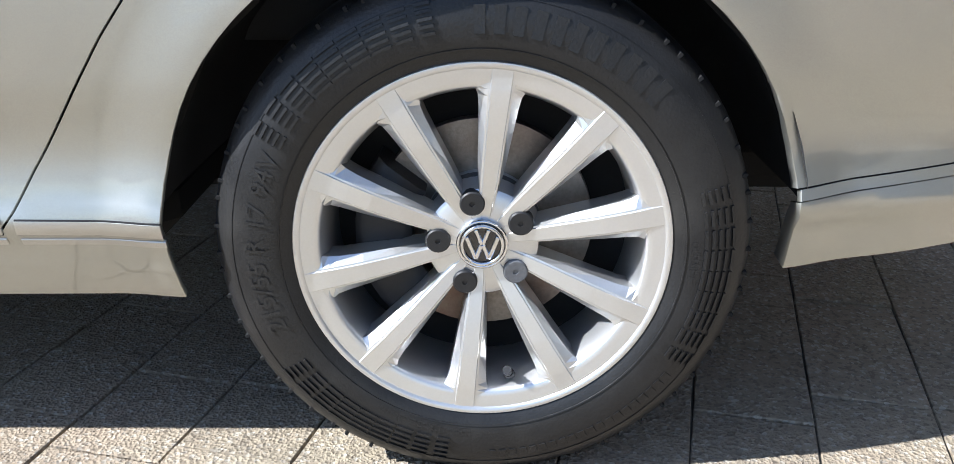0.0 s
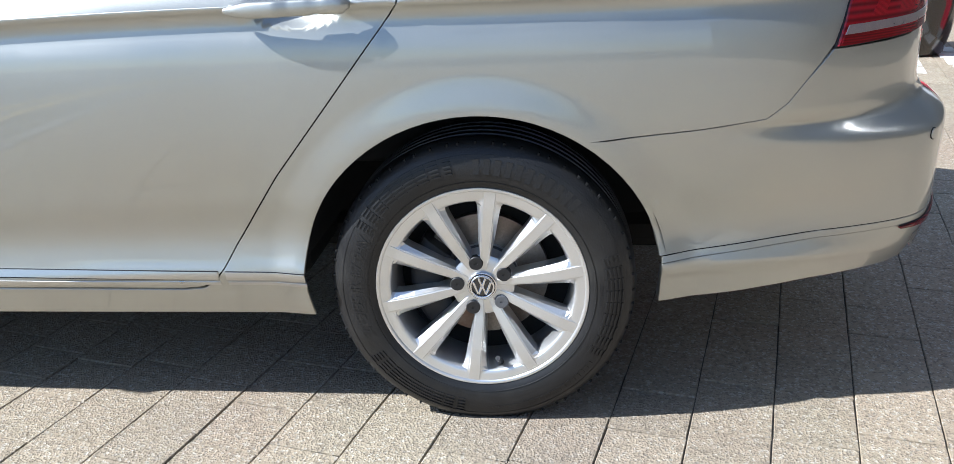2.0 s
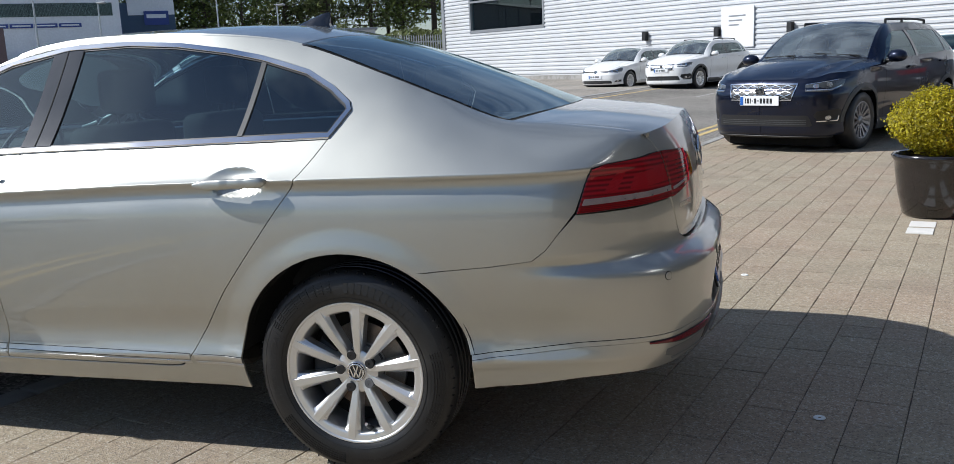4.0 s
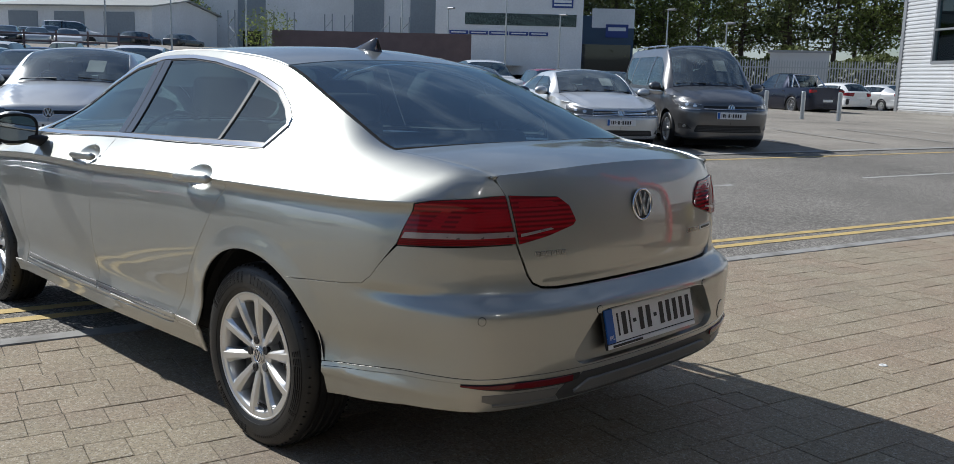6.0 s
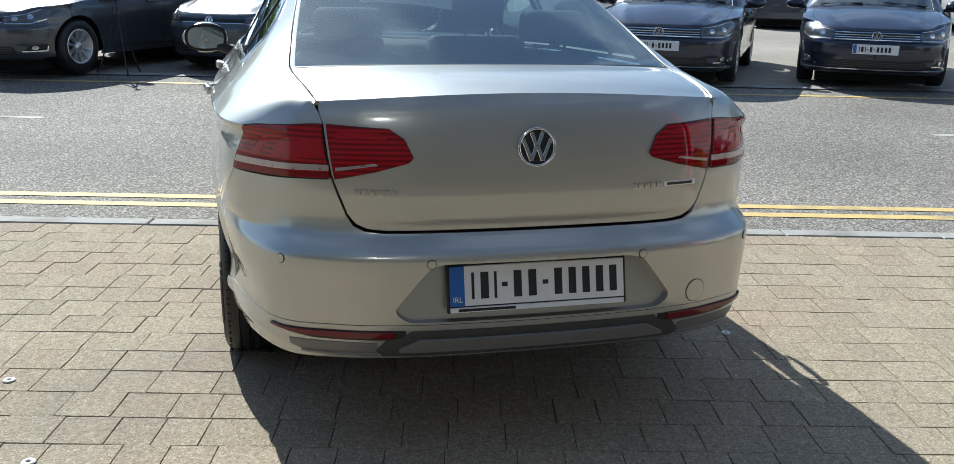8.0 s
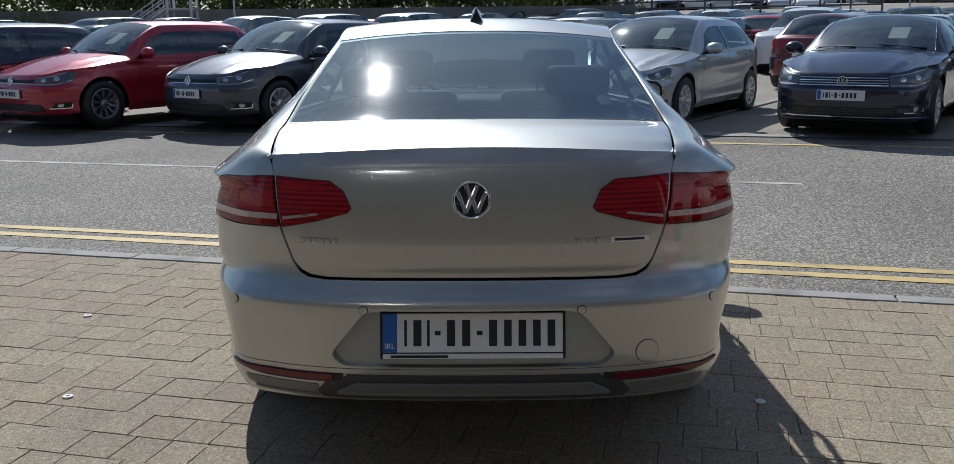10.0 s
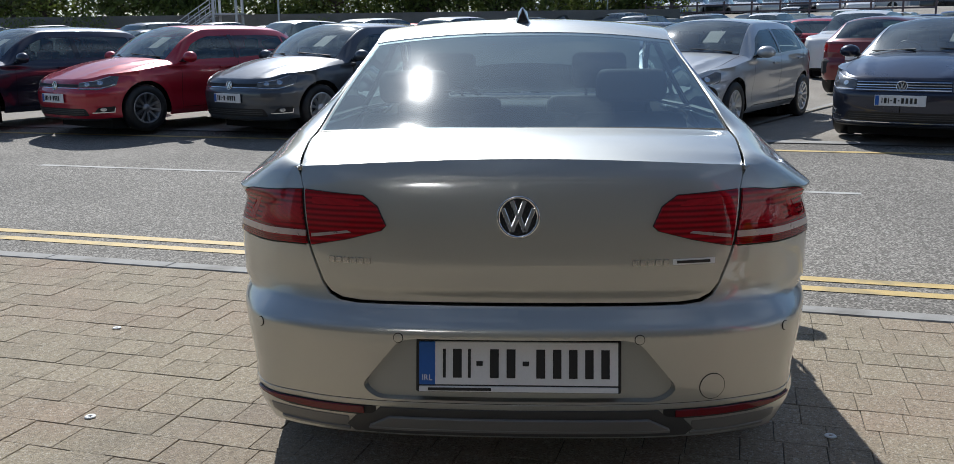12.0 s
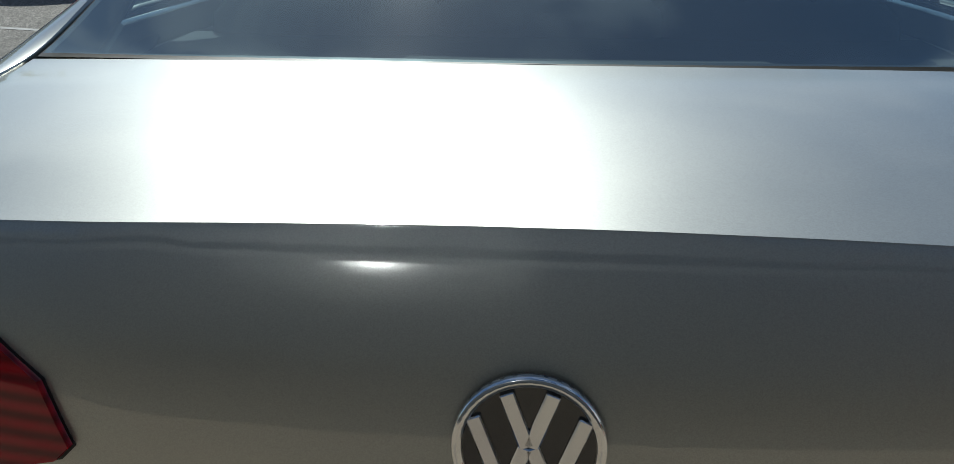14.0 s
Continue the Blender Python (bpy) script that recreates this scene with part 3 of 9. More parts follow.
_tab = np.array([(s, *plan_at(s)) for s in np.linspace(0, S_END, 1500)])


def s_of_x(x):
    return float(np.interp(x, _tab[:, 1], _tab[:, 0]))


def s_of_y(y):
    h = _tab[_tab[:, 1] > 0.3]
    return float(np.interp(-y, -h[:, 2], h[:, 0]))


SIDE = spline([(0.18, 0.12), (0.25, 0.064), (0.30, 0.046), (0.345, 0.034), (0.366, 0.022), (0.40, 0.030), (0.45, 0.037), (0.55, 0.018),
               (0.66, 0.004), (0.78, 0.0), (0.87, 0.006), (0.928, 0.017), (0.9535, 0.0), (0.965, 0.004), (1.0, 0.03), (1.08, 0.11)])
REAR = spline([(0.25, 0.14), (0.30, 0.066), (0.345, 0.034), (0.40, 0.013), (0.44, 0.006), (0.56, 0.001), (0.638, 0.0), (0.648, 0.004), (0.672, 0.030),
               (0.694, 0.062), (0.704, 0.088), (0.722, 0.077), (0.76, 0.073), (0.80, 0.073), (0.86, 0.077), (0.935, 0.087), (1.0, 0.105), (1.05, 0.131), (1.075, 0.148)])
BUMPER = spline([(0.25, 0.14), (0.30, 0.066), (0.345, 0.034), (0.40, 0.013), (0.44, 0.006), (0.56, 0.001), (0.638, 0.0), (0.648, 0.004), (0.672, 0.030), (0.694, 0.060), (0.715, 0.069), (0.76, 0.073), (0.80, 0.073), (0.86, 0.077), (0.935, 0.087)])
CREASE = spline([(-3.5, 0.70), (-2.9, 0.845), (-2.3, 0.895), (-1.2, 0.919), (-0.7, 0.940), (-0.1, 0.953), (0.25, 0.958), (0.57, 0.963), (0.76, 0.968)])
S_LAMP = s_of_x(0.76)
S_CORNER = s_of_y(0.66)
R0, R1 = s_of_x(0.62), s_of_y(0.66)
ARCH_R = 0.393
FLARE = 0.080      # width of the swelling round the wheel openings
HANDLES = (-0.365, -1.42)


def crease_z(s):
    if s <= S_LAMP:
        return float(CREASE(plan_at(s)[0])[0])
    return 0.968 + (1.047 - 0.968) * smooth(S_LAMP, S_CORNER, s) ** 0.9 + 0.027 * smooth(S_CORNER, S_END, s)


def lower(s, z, rear=None):
    """The shell below the crease, as a height over the plan."""
    x, y = plan_at(s)
    x1, y1 = plan_at(min(s + 0.004, S_END))
    x0, y0 = plan_at(max(s - 0.004, 0.0))
    tx, ty = x1 - x0, y1 - y0
    l = math.hypot(tx, ty)
    nx, ny = -ty / l, tx / l
    r = smooth(R0, R1, s)
    if rear is not None:
        # the bumper's ledge runs forward to a point under the lamp
        k = smooth(0.675, 0.705, z)
        r = r * k + smooth(s_of_x(0.47), R1, s) ** 0.8 * (1 - k) if z > 0.60 else r + (smooth(s_of_x(0.47), R1, s) ** 0.8 - r) * smooth(0.50, 0.60, z)
    zs = z - (crease_z(min(s, S_LAMP)) - 0.9545)
    d = (1 - r) * float(SIDE(zs)[0]) + r * float((rear or REAR)(z)[0])
    if r < 1:
        for ax in (0.0, -2.791):
            rr = math.hypot(x - ax, z - 0.33)
            if rr < ARCH_R + 0.09 and z > 0.15:
                u = min(max((ARCH_R + FLARE - rr) / FLARE, 0.0), 1.0)
                d -= 0.012 * (0.35 * u + 0.65 * u * u * (3 - 2 * u)) * (1 - r)
    return np.array((x - nx * d, y - ny * d, z))


SHOULDER = spline([(s_of_x(a), *b) for a, b in ((-3.4, (-3.36, .60, .79)), (-2.8, (-2.76, .75, .93)), (-2.3, (-2.28, .80, 1.0)), (-1.25, (-1.25, .806, 1.043)),
                   (-.6, (-.6, .802, 1.058)), (-.07, (-.05, .786, 1.075)), (.2, (.22, .768, 1.082)), (.45, (.46, .75, 1.062)), (.6, (.6, .737, 1.05)), (.76, (.77, .715, 1.04)))]
                  + [(S_CORNER, *(lower(S_CORNER, 1.047) * 0.58 + np.array((.912, .597, 1.047)) * 0.42))])
UPPER = spline([(s_of_x(a), *b) for a, b in ((-3.4, (-3.36, .50, .82)), (-2.8, (-2.76, .62, .965)), (-2.3, (-2.22, .69, 1.035)), (-1.9, (-1.85, .66, 1.17)), (-1.5, (-1.45, .612, 1.36)),
                (-1.2, (-1.2, .597, 1.418)), (-.9, (-.9, .592, 1.43)), (-.6, (-.6, .588, 1.42)), (-.25, (-.24, .566, 1.367)), (0, (.05, .602, 1.262)), (.25, (.28, .63, 1.172)),
                (.45, (.469, .645, 1.103)), (.6, (.615, .637, 1.09)), (.76, (.77, .617, 1.073)))] + [(S_CORNER, .912, .597, 1.047)])
MIDDLE = spline([(s_of_x(a), *b) for a, b in ((-3.4, (-3.5, .82)), (-2.8, (-2.9, .985)), (-2.3, (-2.3, 1.05)), (-1.9, (-1.95, 1.205)), (-1.5, (-1.52, 1.395)), (-1.2, (-1.22, 1.447)),
                 (-.9, (-.9, 1.463)), (-.6, (-.58, 1.461)), (-.25, (-.22, 1.402)), (0, (.09, 1.305)), (.25, (.36, 1.205)), (.45, (.575, 1.119)))])


def body(s, v):
    """The whole outside: v is the height up to the crease, above it the way on to the roof's edge (0.5 long) and to the middle (0.6 more)."""
    if s > S_END:
        p = body(2 * S_END - s, v)
        return np.array((p[0], -p[1], p[2]))
    za = crease_z(s)
    if v <= za or s >= S_CORNER:
        p = lower(s, v)
    else:
        w = (v - za) / 0.5
        if w <= 1:
            a, b, c = lower(s, za), SHOULDER(s), UPPER(s)
            k = 0.42
            p = a * ((w - k) * (w - 1) / k) + b * (w * (w - 1) / (k * (k - 1))) + c * (w * (w - k) / (1 - k))
        else:
            u = (v - za - 0.5) / 0.6
            if u > 1 + 1e-9:
                q = body(s, 2 * (za + 1.1) - v)
                return np.array((q[0], -q[1], q[2]))
            c, m = UPPER(s), MIDDLE(s)
            k = max(0.0, 1 - u)
            p = np.array((m[0] + (c[0] - m[0]) * k**2, c[1] * k, m[1] + (c[2] - m[1]) * k**2.3))
    if -1.8 < p[0] < 0 and 0.85 < p[2] < 1.05 and p[1] > 0.6:
        for hx in HANDLES:
            e = ((p[0] - hx - 0.01) / 0.112) ** 2 + ((p[2] - 0.944) / 0.047) ** 2
            if e < 1:
                p = p - np.array((0, 0.032 * (1 - e) ** 1.25, 0))
    return p


def bumper_body(s, v):
    """The rear bumper's skin: its ledge runs smoothly up into the corners beside the lid."""
    if s > S_END:
        p = lower(2 * S_END - s, v, BUMPER)
        return np.array((p[0], -p[1], p[2]))
    return lower(s, v, BUMPER)


def at_side(x, z):
    """The (s, v) of the side's point that shows at (x, z) from the side."""
    s, v = s_of_x(x), z
    za = crease_z(s)
    for _ in range(5):
        za = crease_z(s)
        if z <= za:
            v = z
        else:
            v = min(max(v, za), za + 0.5)
            for _ in range(4):
                f0, f1 = body(s, v)[2], body(s, min(v + 0.004, za + 0.5))[2]
                if v + 0.004 > za + 0.5:
                    f0, f1 = body(s, za + 0.496)[2], body(s, za + 0.5)[2]
                v = min(max(v + (z - f0) / max((f1 - f0) / 0.004, 0.15), za), za + 0.5)
        s = min(max(s + (x - body(s, v)[0]), 0.02), S_CORNER)
    return (s, v)


def at_rear(y, z):
    """The (s, v) of the rear's point that shows at (y, z) from behind."""
    s = s_of_y(abs(y))
    for _ in range(8):
        s = min(max(s + (lower(s, z)[1] - abs(y)) * 0.8, 0.5 * S_END), S_END)
    return (s if y >= 0 else 2 * S_END - s, z)


def edge_c(s, more=0.0):
    return (s, crease_z(s) + 0.5 + more)


def mirrored(F, sg):
    return F if sg > 0 else (lambda a, b: np.array(F(a, b)) * np.array((1, -1, 1)))


# ---- the silver saloon: its panels ----
def build_saloon():
    car = thing("saloon_car", "silver beige metallic saloon car parked half on the paving, boot closed", "car")
    P = lambda *q: [at_side(x, z) for x, z in q]
    # side windows' outline, as seen from the side
    dlo = [(-2.22, 1.0), (-1.95, 1.128), (-1.65, 1.268), (-1.4, 1.358), (-1.15, 1.402), (-0.9, 1.408), (-0.7, 1.394), (-0.51, 1.366), (-0.38, 1.338),
           (-0.20, 1.283), (-0.10, 1.228), (-0.035, 1.18), (-0.02, 1.15), (-0.045, 1.105), (-0.07, 1.066), (-0.6, 1.052), (-1.25, 1.036), (-1.8, 1.012)]
    arch = lambda ax, a0, a1, n=26, r=ARCH_R: [(ax - r * math.cos(radians(a0 + (a1 - a0) * i / n)), 0.33 + r * math.sin(radians(a0 + (a1 - a0) * i / n))) for i in range(n + 1)]
    shut = [(-0.075, 1.064), (-0.15, 0.943), (-0.30, 0.752), (-0.43, 0.590), (-0.545, 0.425), (-0.575, 0.375), (-0.60, 0.342), (-0.635, 0.323), (-0.68, 0.318)]
    mid = [(-1.245, 1.034), (-1.285, 0.95), (-1.315, 0.80), (-1.335, 0.55), (-1.345, 0.318)]
    front = [(-2.20, 0.985), (-2.23, 0.9), (-2.24, 0.7), (-2.25, 0.45), (-2.26, 0.318)]
    g = 0.002
    ridge = [(s, crease_z(s) + d) for s in np.arange(s_of_x(-3.4), S_LAMP - 0.01, 0.018) for d in (-0.060, -0.043, -0.0265, -0.013, -0.001, 0.004, 0.016)]
    arch_rows = [(s_of_x(ax + rr * math.cos(t)), 0.33 + rr * math.sin(t)) for ax in (0.0, -2.791) for rr in (ARCH_R + FLARE - 0.010, ARCH_R + FLARE - 0.002, ARCH_R + FLARE + 0.006) for t in np.arange(0.12, 3.0, 0.035)]
    ridge += arch_rows
    # close rows of points where the handles' cups are pressed in
    cups = [at_side(hx + 0.01, 0.944) for hx in HANDLES]
    ridge = [q for q in ridge if all(((q[0] - c[0]) / 0.13) ** 2 + ((q[1] - c[1]) / 0.06) ** 2 > 1 for c in cups)]
    ridge += [at_side(hx + 0.01 + 0.115 * rr * math.cos(t), 0.944 + 0.050 * rr * math.sin(t)) for hx in HANDLES for rr in (0.22, 0.42, 0.6, 0.75, 0.87, 0.97, 1.06) for t in np.arange(0, 6.28, 0.21)]
    for sg in (-1, 1):
        F = mirrored(body, sg)
        # body side: sill, rear wing, rear pillar and roof rail in one pressing
        poly = P((-2.40, 0.311), (-2.40, 0.247), (-1.35, 0.244), (-0.384, 0.250)) + P(*arch(0, -2, 122.5))
        poly += P((0.26, 0.6655), (0.45, 0.682), (0.585, 0.700), (0.625, 0.730), (0.66, 0.775), (0.712, 0.842))
        poly += P((0.735, 0.915)) + [(s_of_x(0.765), 0.966)]
        lamp_top = [(S_LAMP + (S_CORNER - S_LAMP) * k, max(0.972, 0.972 + 0.02 * k)) for k in (0.2, 0.45, 0.7, 0.9)]
        poly += lamp_top + [at_rear(0.583, 0.992), at_rear(0.592, 1.020), (S_CORNER - 0.006, 1.036)]
        poly += [edge_c(s, -0.004) for s in np.linspace(S_CORNER - 0.006, s_of_x(-2.15), 60)]
        poly += P(*[(x, z) for x, z in dlo[:15]])
        poly += P(*[(x + g, z - (0.006 if z < 0.33 else 0.0)) for x, z in shut]) + P((-1.2, 0.311), (-1.8, 0.311))
        skin("body_side", poly, F, M_PAINT, car, step=0.024, edge=0.012, ridge=ridge, thick=0.010)
        # doors
        rd = [(x - g, z) for x, z in shut] + [(-1.34, 0.318)] + [(x + g, z) for x, z in mid[::-1][1:]] + [(-0.9, 1.0435), (-0.5, 1.0535)]
        skin("rear_door", P(*rd), F, M_PAINT, car, step=0.022, edge=0.012, ridge=ridge)
        fd = [(x - g, z) for x, z in mid] + [(x + g, z) for x, z in front[::-1]] + [(-1.8, 1.0105), (-1.5, 1.0245)]
        skin("front_door", P(*fd), F, M_PAINT, car, step=0.024, edge=0.012, ridge=ridge)
        # front wing
        fw = [(-2.262, 0.318), (-2.30, 0.25)] + [(x, z) for x, z in arch(-2.791, 178, 2, 24)] + [(-3.3, 0.30), (-3.5, 0.5), (-3.45, 0.66)]
        fw = P(*fw) + [edge_c(s, -0.02) for s in np.linspace(s_of_x(-3.38), s_of_x(-2.2), 14)] + P(*[(x - g, z) for x, z in front[:-1]])
        skin("front_wing", fw, F, M_PAINT, car, step=0.035, ridge=ridge)
        # bright moulding along the foot of the doors and the wing
        for a, b in ((-2.235, -1.349), (-1.337, -0.592), (-0.574, -0.390)):
            n = 10
            xs = [a + (b - a) * i / n for i in range(n + 1)]
            row = lambda z0, z1: P(*[(x, z1) for x in xs]) + P(*[(x, z0) for x in xs[::-1]])
            skin("sill_moulding", row(0.3480, 0.3645), F, M_MOULD, car, "thin bright moulding", step=0.012, off=0.0035, thick=0.006)
            skin("moulding_line", row(0.3645, 0.3668), F, M_BLACKPL, car, step=0.02, off=0.0015, thick=0.003)
            skin("moulding_groove", row(0.3455, 0.3480), F, M_BLACKPL, car, step=0.02, off=0.0015, thick=0.003)
            skin("lower_moulding", row(0.3300, 0.3390), F, M_MOULD, car, step=0.012, off=0.0025, thick=0.005)
        # side glass, its bright frame and the black pillar
        dd = dense(dlo, 0.06)
        def inset(k):
            q = np.array(dd)
            t = np.roll(q, -1, 0) - np.roll(q, 1, 0)
            nrm = np.stack([-t[:, 1], t[:, 0]], 1)
            nrm /= np.linalg.norm(nrm, axis=1)[:, None]
            r = q - nrm * k
            return [tuple(p) for p in (r if inside(dd, r).mean() > 0.5 else q + nrm * k)]
        ring_o, ring_i = P(*inset(0.003)), P(*inset(0.017))
        skin("window_surround", ring_o, F, M_CHROME, car, "bright chrome strip round the side windows", step=0.014, holes=[ring_i], off=0.006, thick=0.014, edge=0.02)
        skin("window_seal", P(*inset(0.0165)), F, M_BLACKPL, car, step=0.02, holes=[P(*inset(0.023))], off=0.002, thick=0.01, edge=0.02)
        inner = inset(0.021)
        def slab(a, b):
            # the piece of the window's outline between two leaning lines x = a0 + a1 * (z - 1.05)
            out = list(inner)
            for line, sign in ((a, 1), (b, -1)):
                side = [sign * (x - line[0] - line[1] * (z - 1.05)) for x, z in out]
                cut = []
                for i, (p, d0) in enumerate(zip(out, side)):
                    q, d1 = out[(i + 1) % len(out)], side[(i + 1) % len(out)]
                    if d0 >= 0:
                        cut.append(p)
                    if (d0 > 0) != (d1 > 0) and d0 != d1:
                        k = d0 / (d0 - d1)
                        cut.append((p[0] + (q[0] - p[0]) * k, p[1] + (q[1] - p[1]) * k))
                out = cut
            keep = []
            for p in out:
                if not keep or math.hypot(p[0] - keep[-1][0], p[1] - keep[-1][1]) > 1e-3:
                    keep.append(p)
            return P(*keep)
        cuts = (("front_quarter_glass", (-2.3, 0), (-2.07, 0.0), M_GLASS_FRONT, 0.0), ("front_window", (-2.05, 0.0), (-1.255, 0.13), M_GLASS_FRONT, -0.001),
                ("centre_pillar", (-1.252, 0.13), (-1.128, 0.13), M_GLOSSBLACK, 0.004), ("rear_window_side", (-1.125, 0.13), (-0.404, 0.10), M_GLASS_DARK, -0.001),
                ("window_divider", (-0.402, 0.10), (-0.384, 0.10), M_DIVIDER, 0.004), ("rear_quarter_glass", (-0.382, 0.10), (0.1, 0), M_GLASS_DARK, -0.001))
        for nm, a, b, m, o in cuts:
            ob = skin(nm, slab(a, b), F, m, car, step=0.05, off=o, thick=0.0 if "glass" in m.name else 0.01, edge=0.03)
            if "glass" in m.name:
                ob.visible_shadow = False
        # the pillar's shut line
        skin("pillar_gap", slab((-1.194, 0.13), (-1.190, 0.13)), F, M_INNER, car, step=0.03, off=0.0055, thick=0.0)
        # door handles
        for hx in HANDLES:
            bm = bmesh.new()
            n = 20
            rings = []
            for i in range(n + 1):
                u = i / n
                x = hx - 0.125 + 0.25 * u
                p = body(*at_side(min(max(x, hx - 0.125), hx - 0.112) if u < 0.5 else hx + 0.13, 0.938))
                h = 0.0165 * (min(1.0, (u + 0.03) / 0.25, (1.01 - u) / 0.05)) ** 0.5
                out = 0.012 + 0.014 * math.sin(math.pi * u) ** 0.5
                gap = 0.003 if i == 15 else 0.0
                ring = []
                for a in range(12):
                    th = 2 * math.pi * a / 12
                    cy, cz = (math.copysign(abs(q) ** 0.6, q) for q in (math.cos(th), math.sin(th)))
                    ring.append(bm.verts.new((x, (p[1] + out + (0.0105 - gap) * cy) * sg, 0.939 + 0.008 * u + (h - gap) * cz)))
                rings.append(ring)
            for r0, r1 in zip(rings, rings[1:]):
                for a in range(12):
                    bm.faces.new((r0[a], r0[(a + 1) % 12], r1[(a + 1) % 12], r1[a]))
            bm.faces.new(rings[0]); bm.faces.new(rings[-1])
            h = part("door_handle", bm, M_PAINT, car, smooth=60)
        # rear lamp: outer piece on the wing, inner piece on the lid
        lamp_o = P((0.716, 0.836), (0.738, 0.915)) + [(s_of_x(0.768), 0.963)] + [(s, v - 0.003) for s, v in lamp_top] + [(at_rear(0.585, 0.99)[0], 0.99), (at_rear(0.567, 0.848)[0], 0.848)]
        gl = [at_rear(0.573, 0.990), at_rear(0.41, 0.982), at_rear(0.37, 0.955), at_rear(0.347, 0.906), at_rear(0.36, 0.893), at_rear(0.45, 0.868), at_rear(0.556, 0.846)]
        for nm, q, k in (("rear_lamp", lamp_o, 0), ("lid_lamp", gl, 1)):
            a = np.array(q)
            c = (a.min(0) + a.max(0)) / 2
            half = (a.max(0) - a.min(0)) / 2
            lens = [tuple(p) for p in c + (a - c) * (1 - 0.0010 / half)]
            q = [tuple(p) for p in c + (a - c) * (1 + 0.0020 / half)]
            lampob = skin(nm, lens, F, M_RED, car, "red rear lamp with a white strip and black edge", step=0.02, off=0.007, thick=0.02)
            skin("lamp_gasket", q, F, M_BLACKPL, lampob, step=0.02, off=0.0005, thick=0.018)
            if k == 0:
                s0, s1 = a[:, 0].min(), a[-1, 0]
                base = lambda s_: 0.838 + 0.010 * (s_ - s0) / (s1 - s0)
                w0, w1 = s0 + 0.018, s1 - 0.004
                skin("white_strip", [(w0 - 0.004, base(w0) + 0.020), (w0 + 0.005, base(w0) + 0.038), (w1, base(w1) + 0.036), (w1, base(w1) + 0.020)], F, M_CLEAR, lampob, step=0.02, off=0.009, thick=0.004)
                wg = lambda k: w0 + (w1 - w0) * k
                skin("lamp_reflector", [(wg(0.40), base(w0) + 0.054), (wg(0.46), base(w0) + 0.098), (wg(0.93), base(w1) + 0.102), (wg(0.97), base(w1) + 0.054)], F, M_RED_BRIGHT, lampob, step=0.02, off=0.0078, thick=0.003)
                skin("lamp_bend", [(wg(0.17), base(w0) + 0.050), (wg(0.30), base(w0) + 0.112), (wg(0.38), base(w0) + 0.116), (wg(0.28), base(w0) + 0.050)], F, M_RED_BRIGHT, lampob, step=0.02, off=0.0078, thick=0.003)
                skin("dark_foot", [(s0 + 0.006, base(s0) + 0.002), (w0 - 0.006, base(w0) + 0.016), (w1, base(w1) + 0.016), (w1, base(w1) + 0.002)], F, M_RED_DARK, lampob, step=0.02, off=0.008, thick=0.004)
            else:
                y0 = lambda y, z: at_rear(y, z)
                skin("white_strip", [y0(0.552, 0.868), y0(0.552, 0.877), y0(0.45, 0.891), y0(0.44, 0.886)], F, M_CLEAR, lampob, step=0.02, off=0.009, thick=0.004)
                skin("lamp_reflector", [y0(0.55, 0.955), y0(0.55, 0.972), y0(0.435, 0.970), y0(0.415, 0.955)], F, M_RED_BRIGHT, lampob, step=0.02, off=0.0078, thick=0.003)
    # dark inside of the shell, a little within the panels
    def shell(s, v):
        p = body(s, v)
        c = np.array((min(max(p[0], -3.0), 0.5), 0.0, 0.55))
        d = c - p
        d[2] *= 0.3
        return p + d / np.linalg.norm(d) * 0.075
    zt = lambda s: crease_z(min(s, 2 * S_END - s))
    ss = np.linspace(s_of_x(-2.2), 2 * S_END - s_of_x(-2.2), 60)
    def low(s):
        q = min(s, 2 * S_END - s)
        x = plan_at(q)[0]
        a = 0.33 + math.sqrt(max(0.0, (ARCH_R + 0.01) ** 2 - x * x)) if abs(x) < ARCH_R + 0.01 else 0.26
        return max(a, 0.30)
    skin("inner_shell", [(s, low(s)) for s in ss] + [(s, zt(s) - 0.02 if abs(s - S_END) > 0.62 else zt(s) - 0.03) for s in ss[::-1]], shell, M_INNER, car, step=0.06, thick=0.0)
    # roof, rear window, windscreen, bonnet
    def across(x0, x1, more=0.004):
        a, b = s_of_x(x0), s_of_x(x1)
        return ([edge_c(s, more) for s in np.linspace(a, b, 9)] + [(b, crease_z(b) + 0.5 + k) for k in np.linspace(0.15, 1.05, 9)]
                + [(s, crease_z(s) + 1.7 - more) for s in np.linspace(b, a, 9)] + [(a, crease_z(a) + 0.5 + k) for k in np.linspace(1.05, 0.15, 9)])
    skin("roof", across(-1.42, -0.262), body, M_PAINT, car, step=0.05)
    w = skin("rear_window", across(-0.252, 0.45, 0.012), body, M_GLASS_REAR, car, "dark tinted rear window", step=0.05, thick=0.0)
    w.visible_shadow = False
    skin("rear_window_seal", across(-0.256, 0.453, 0.003), body, M_BLACKPL, car, step=0.05, off=-0.004, thick=0.0, holes=[across(-0.236, 0.440, 0.016)])
    w = skin("windscreen", across(-2.25, -1.43, 0.02), body, M_GLASS_FRONT, car, step=0.07, thick=0.0)
    w.visible_shadow = False
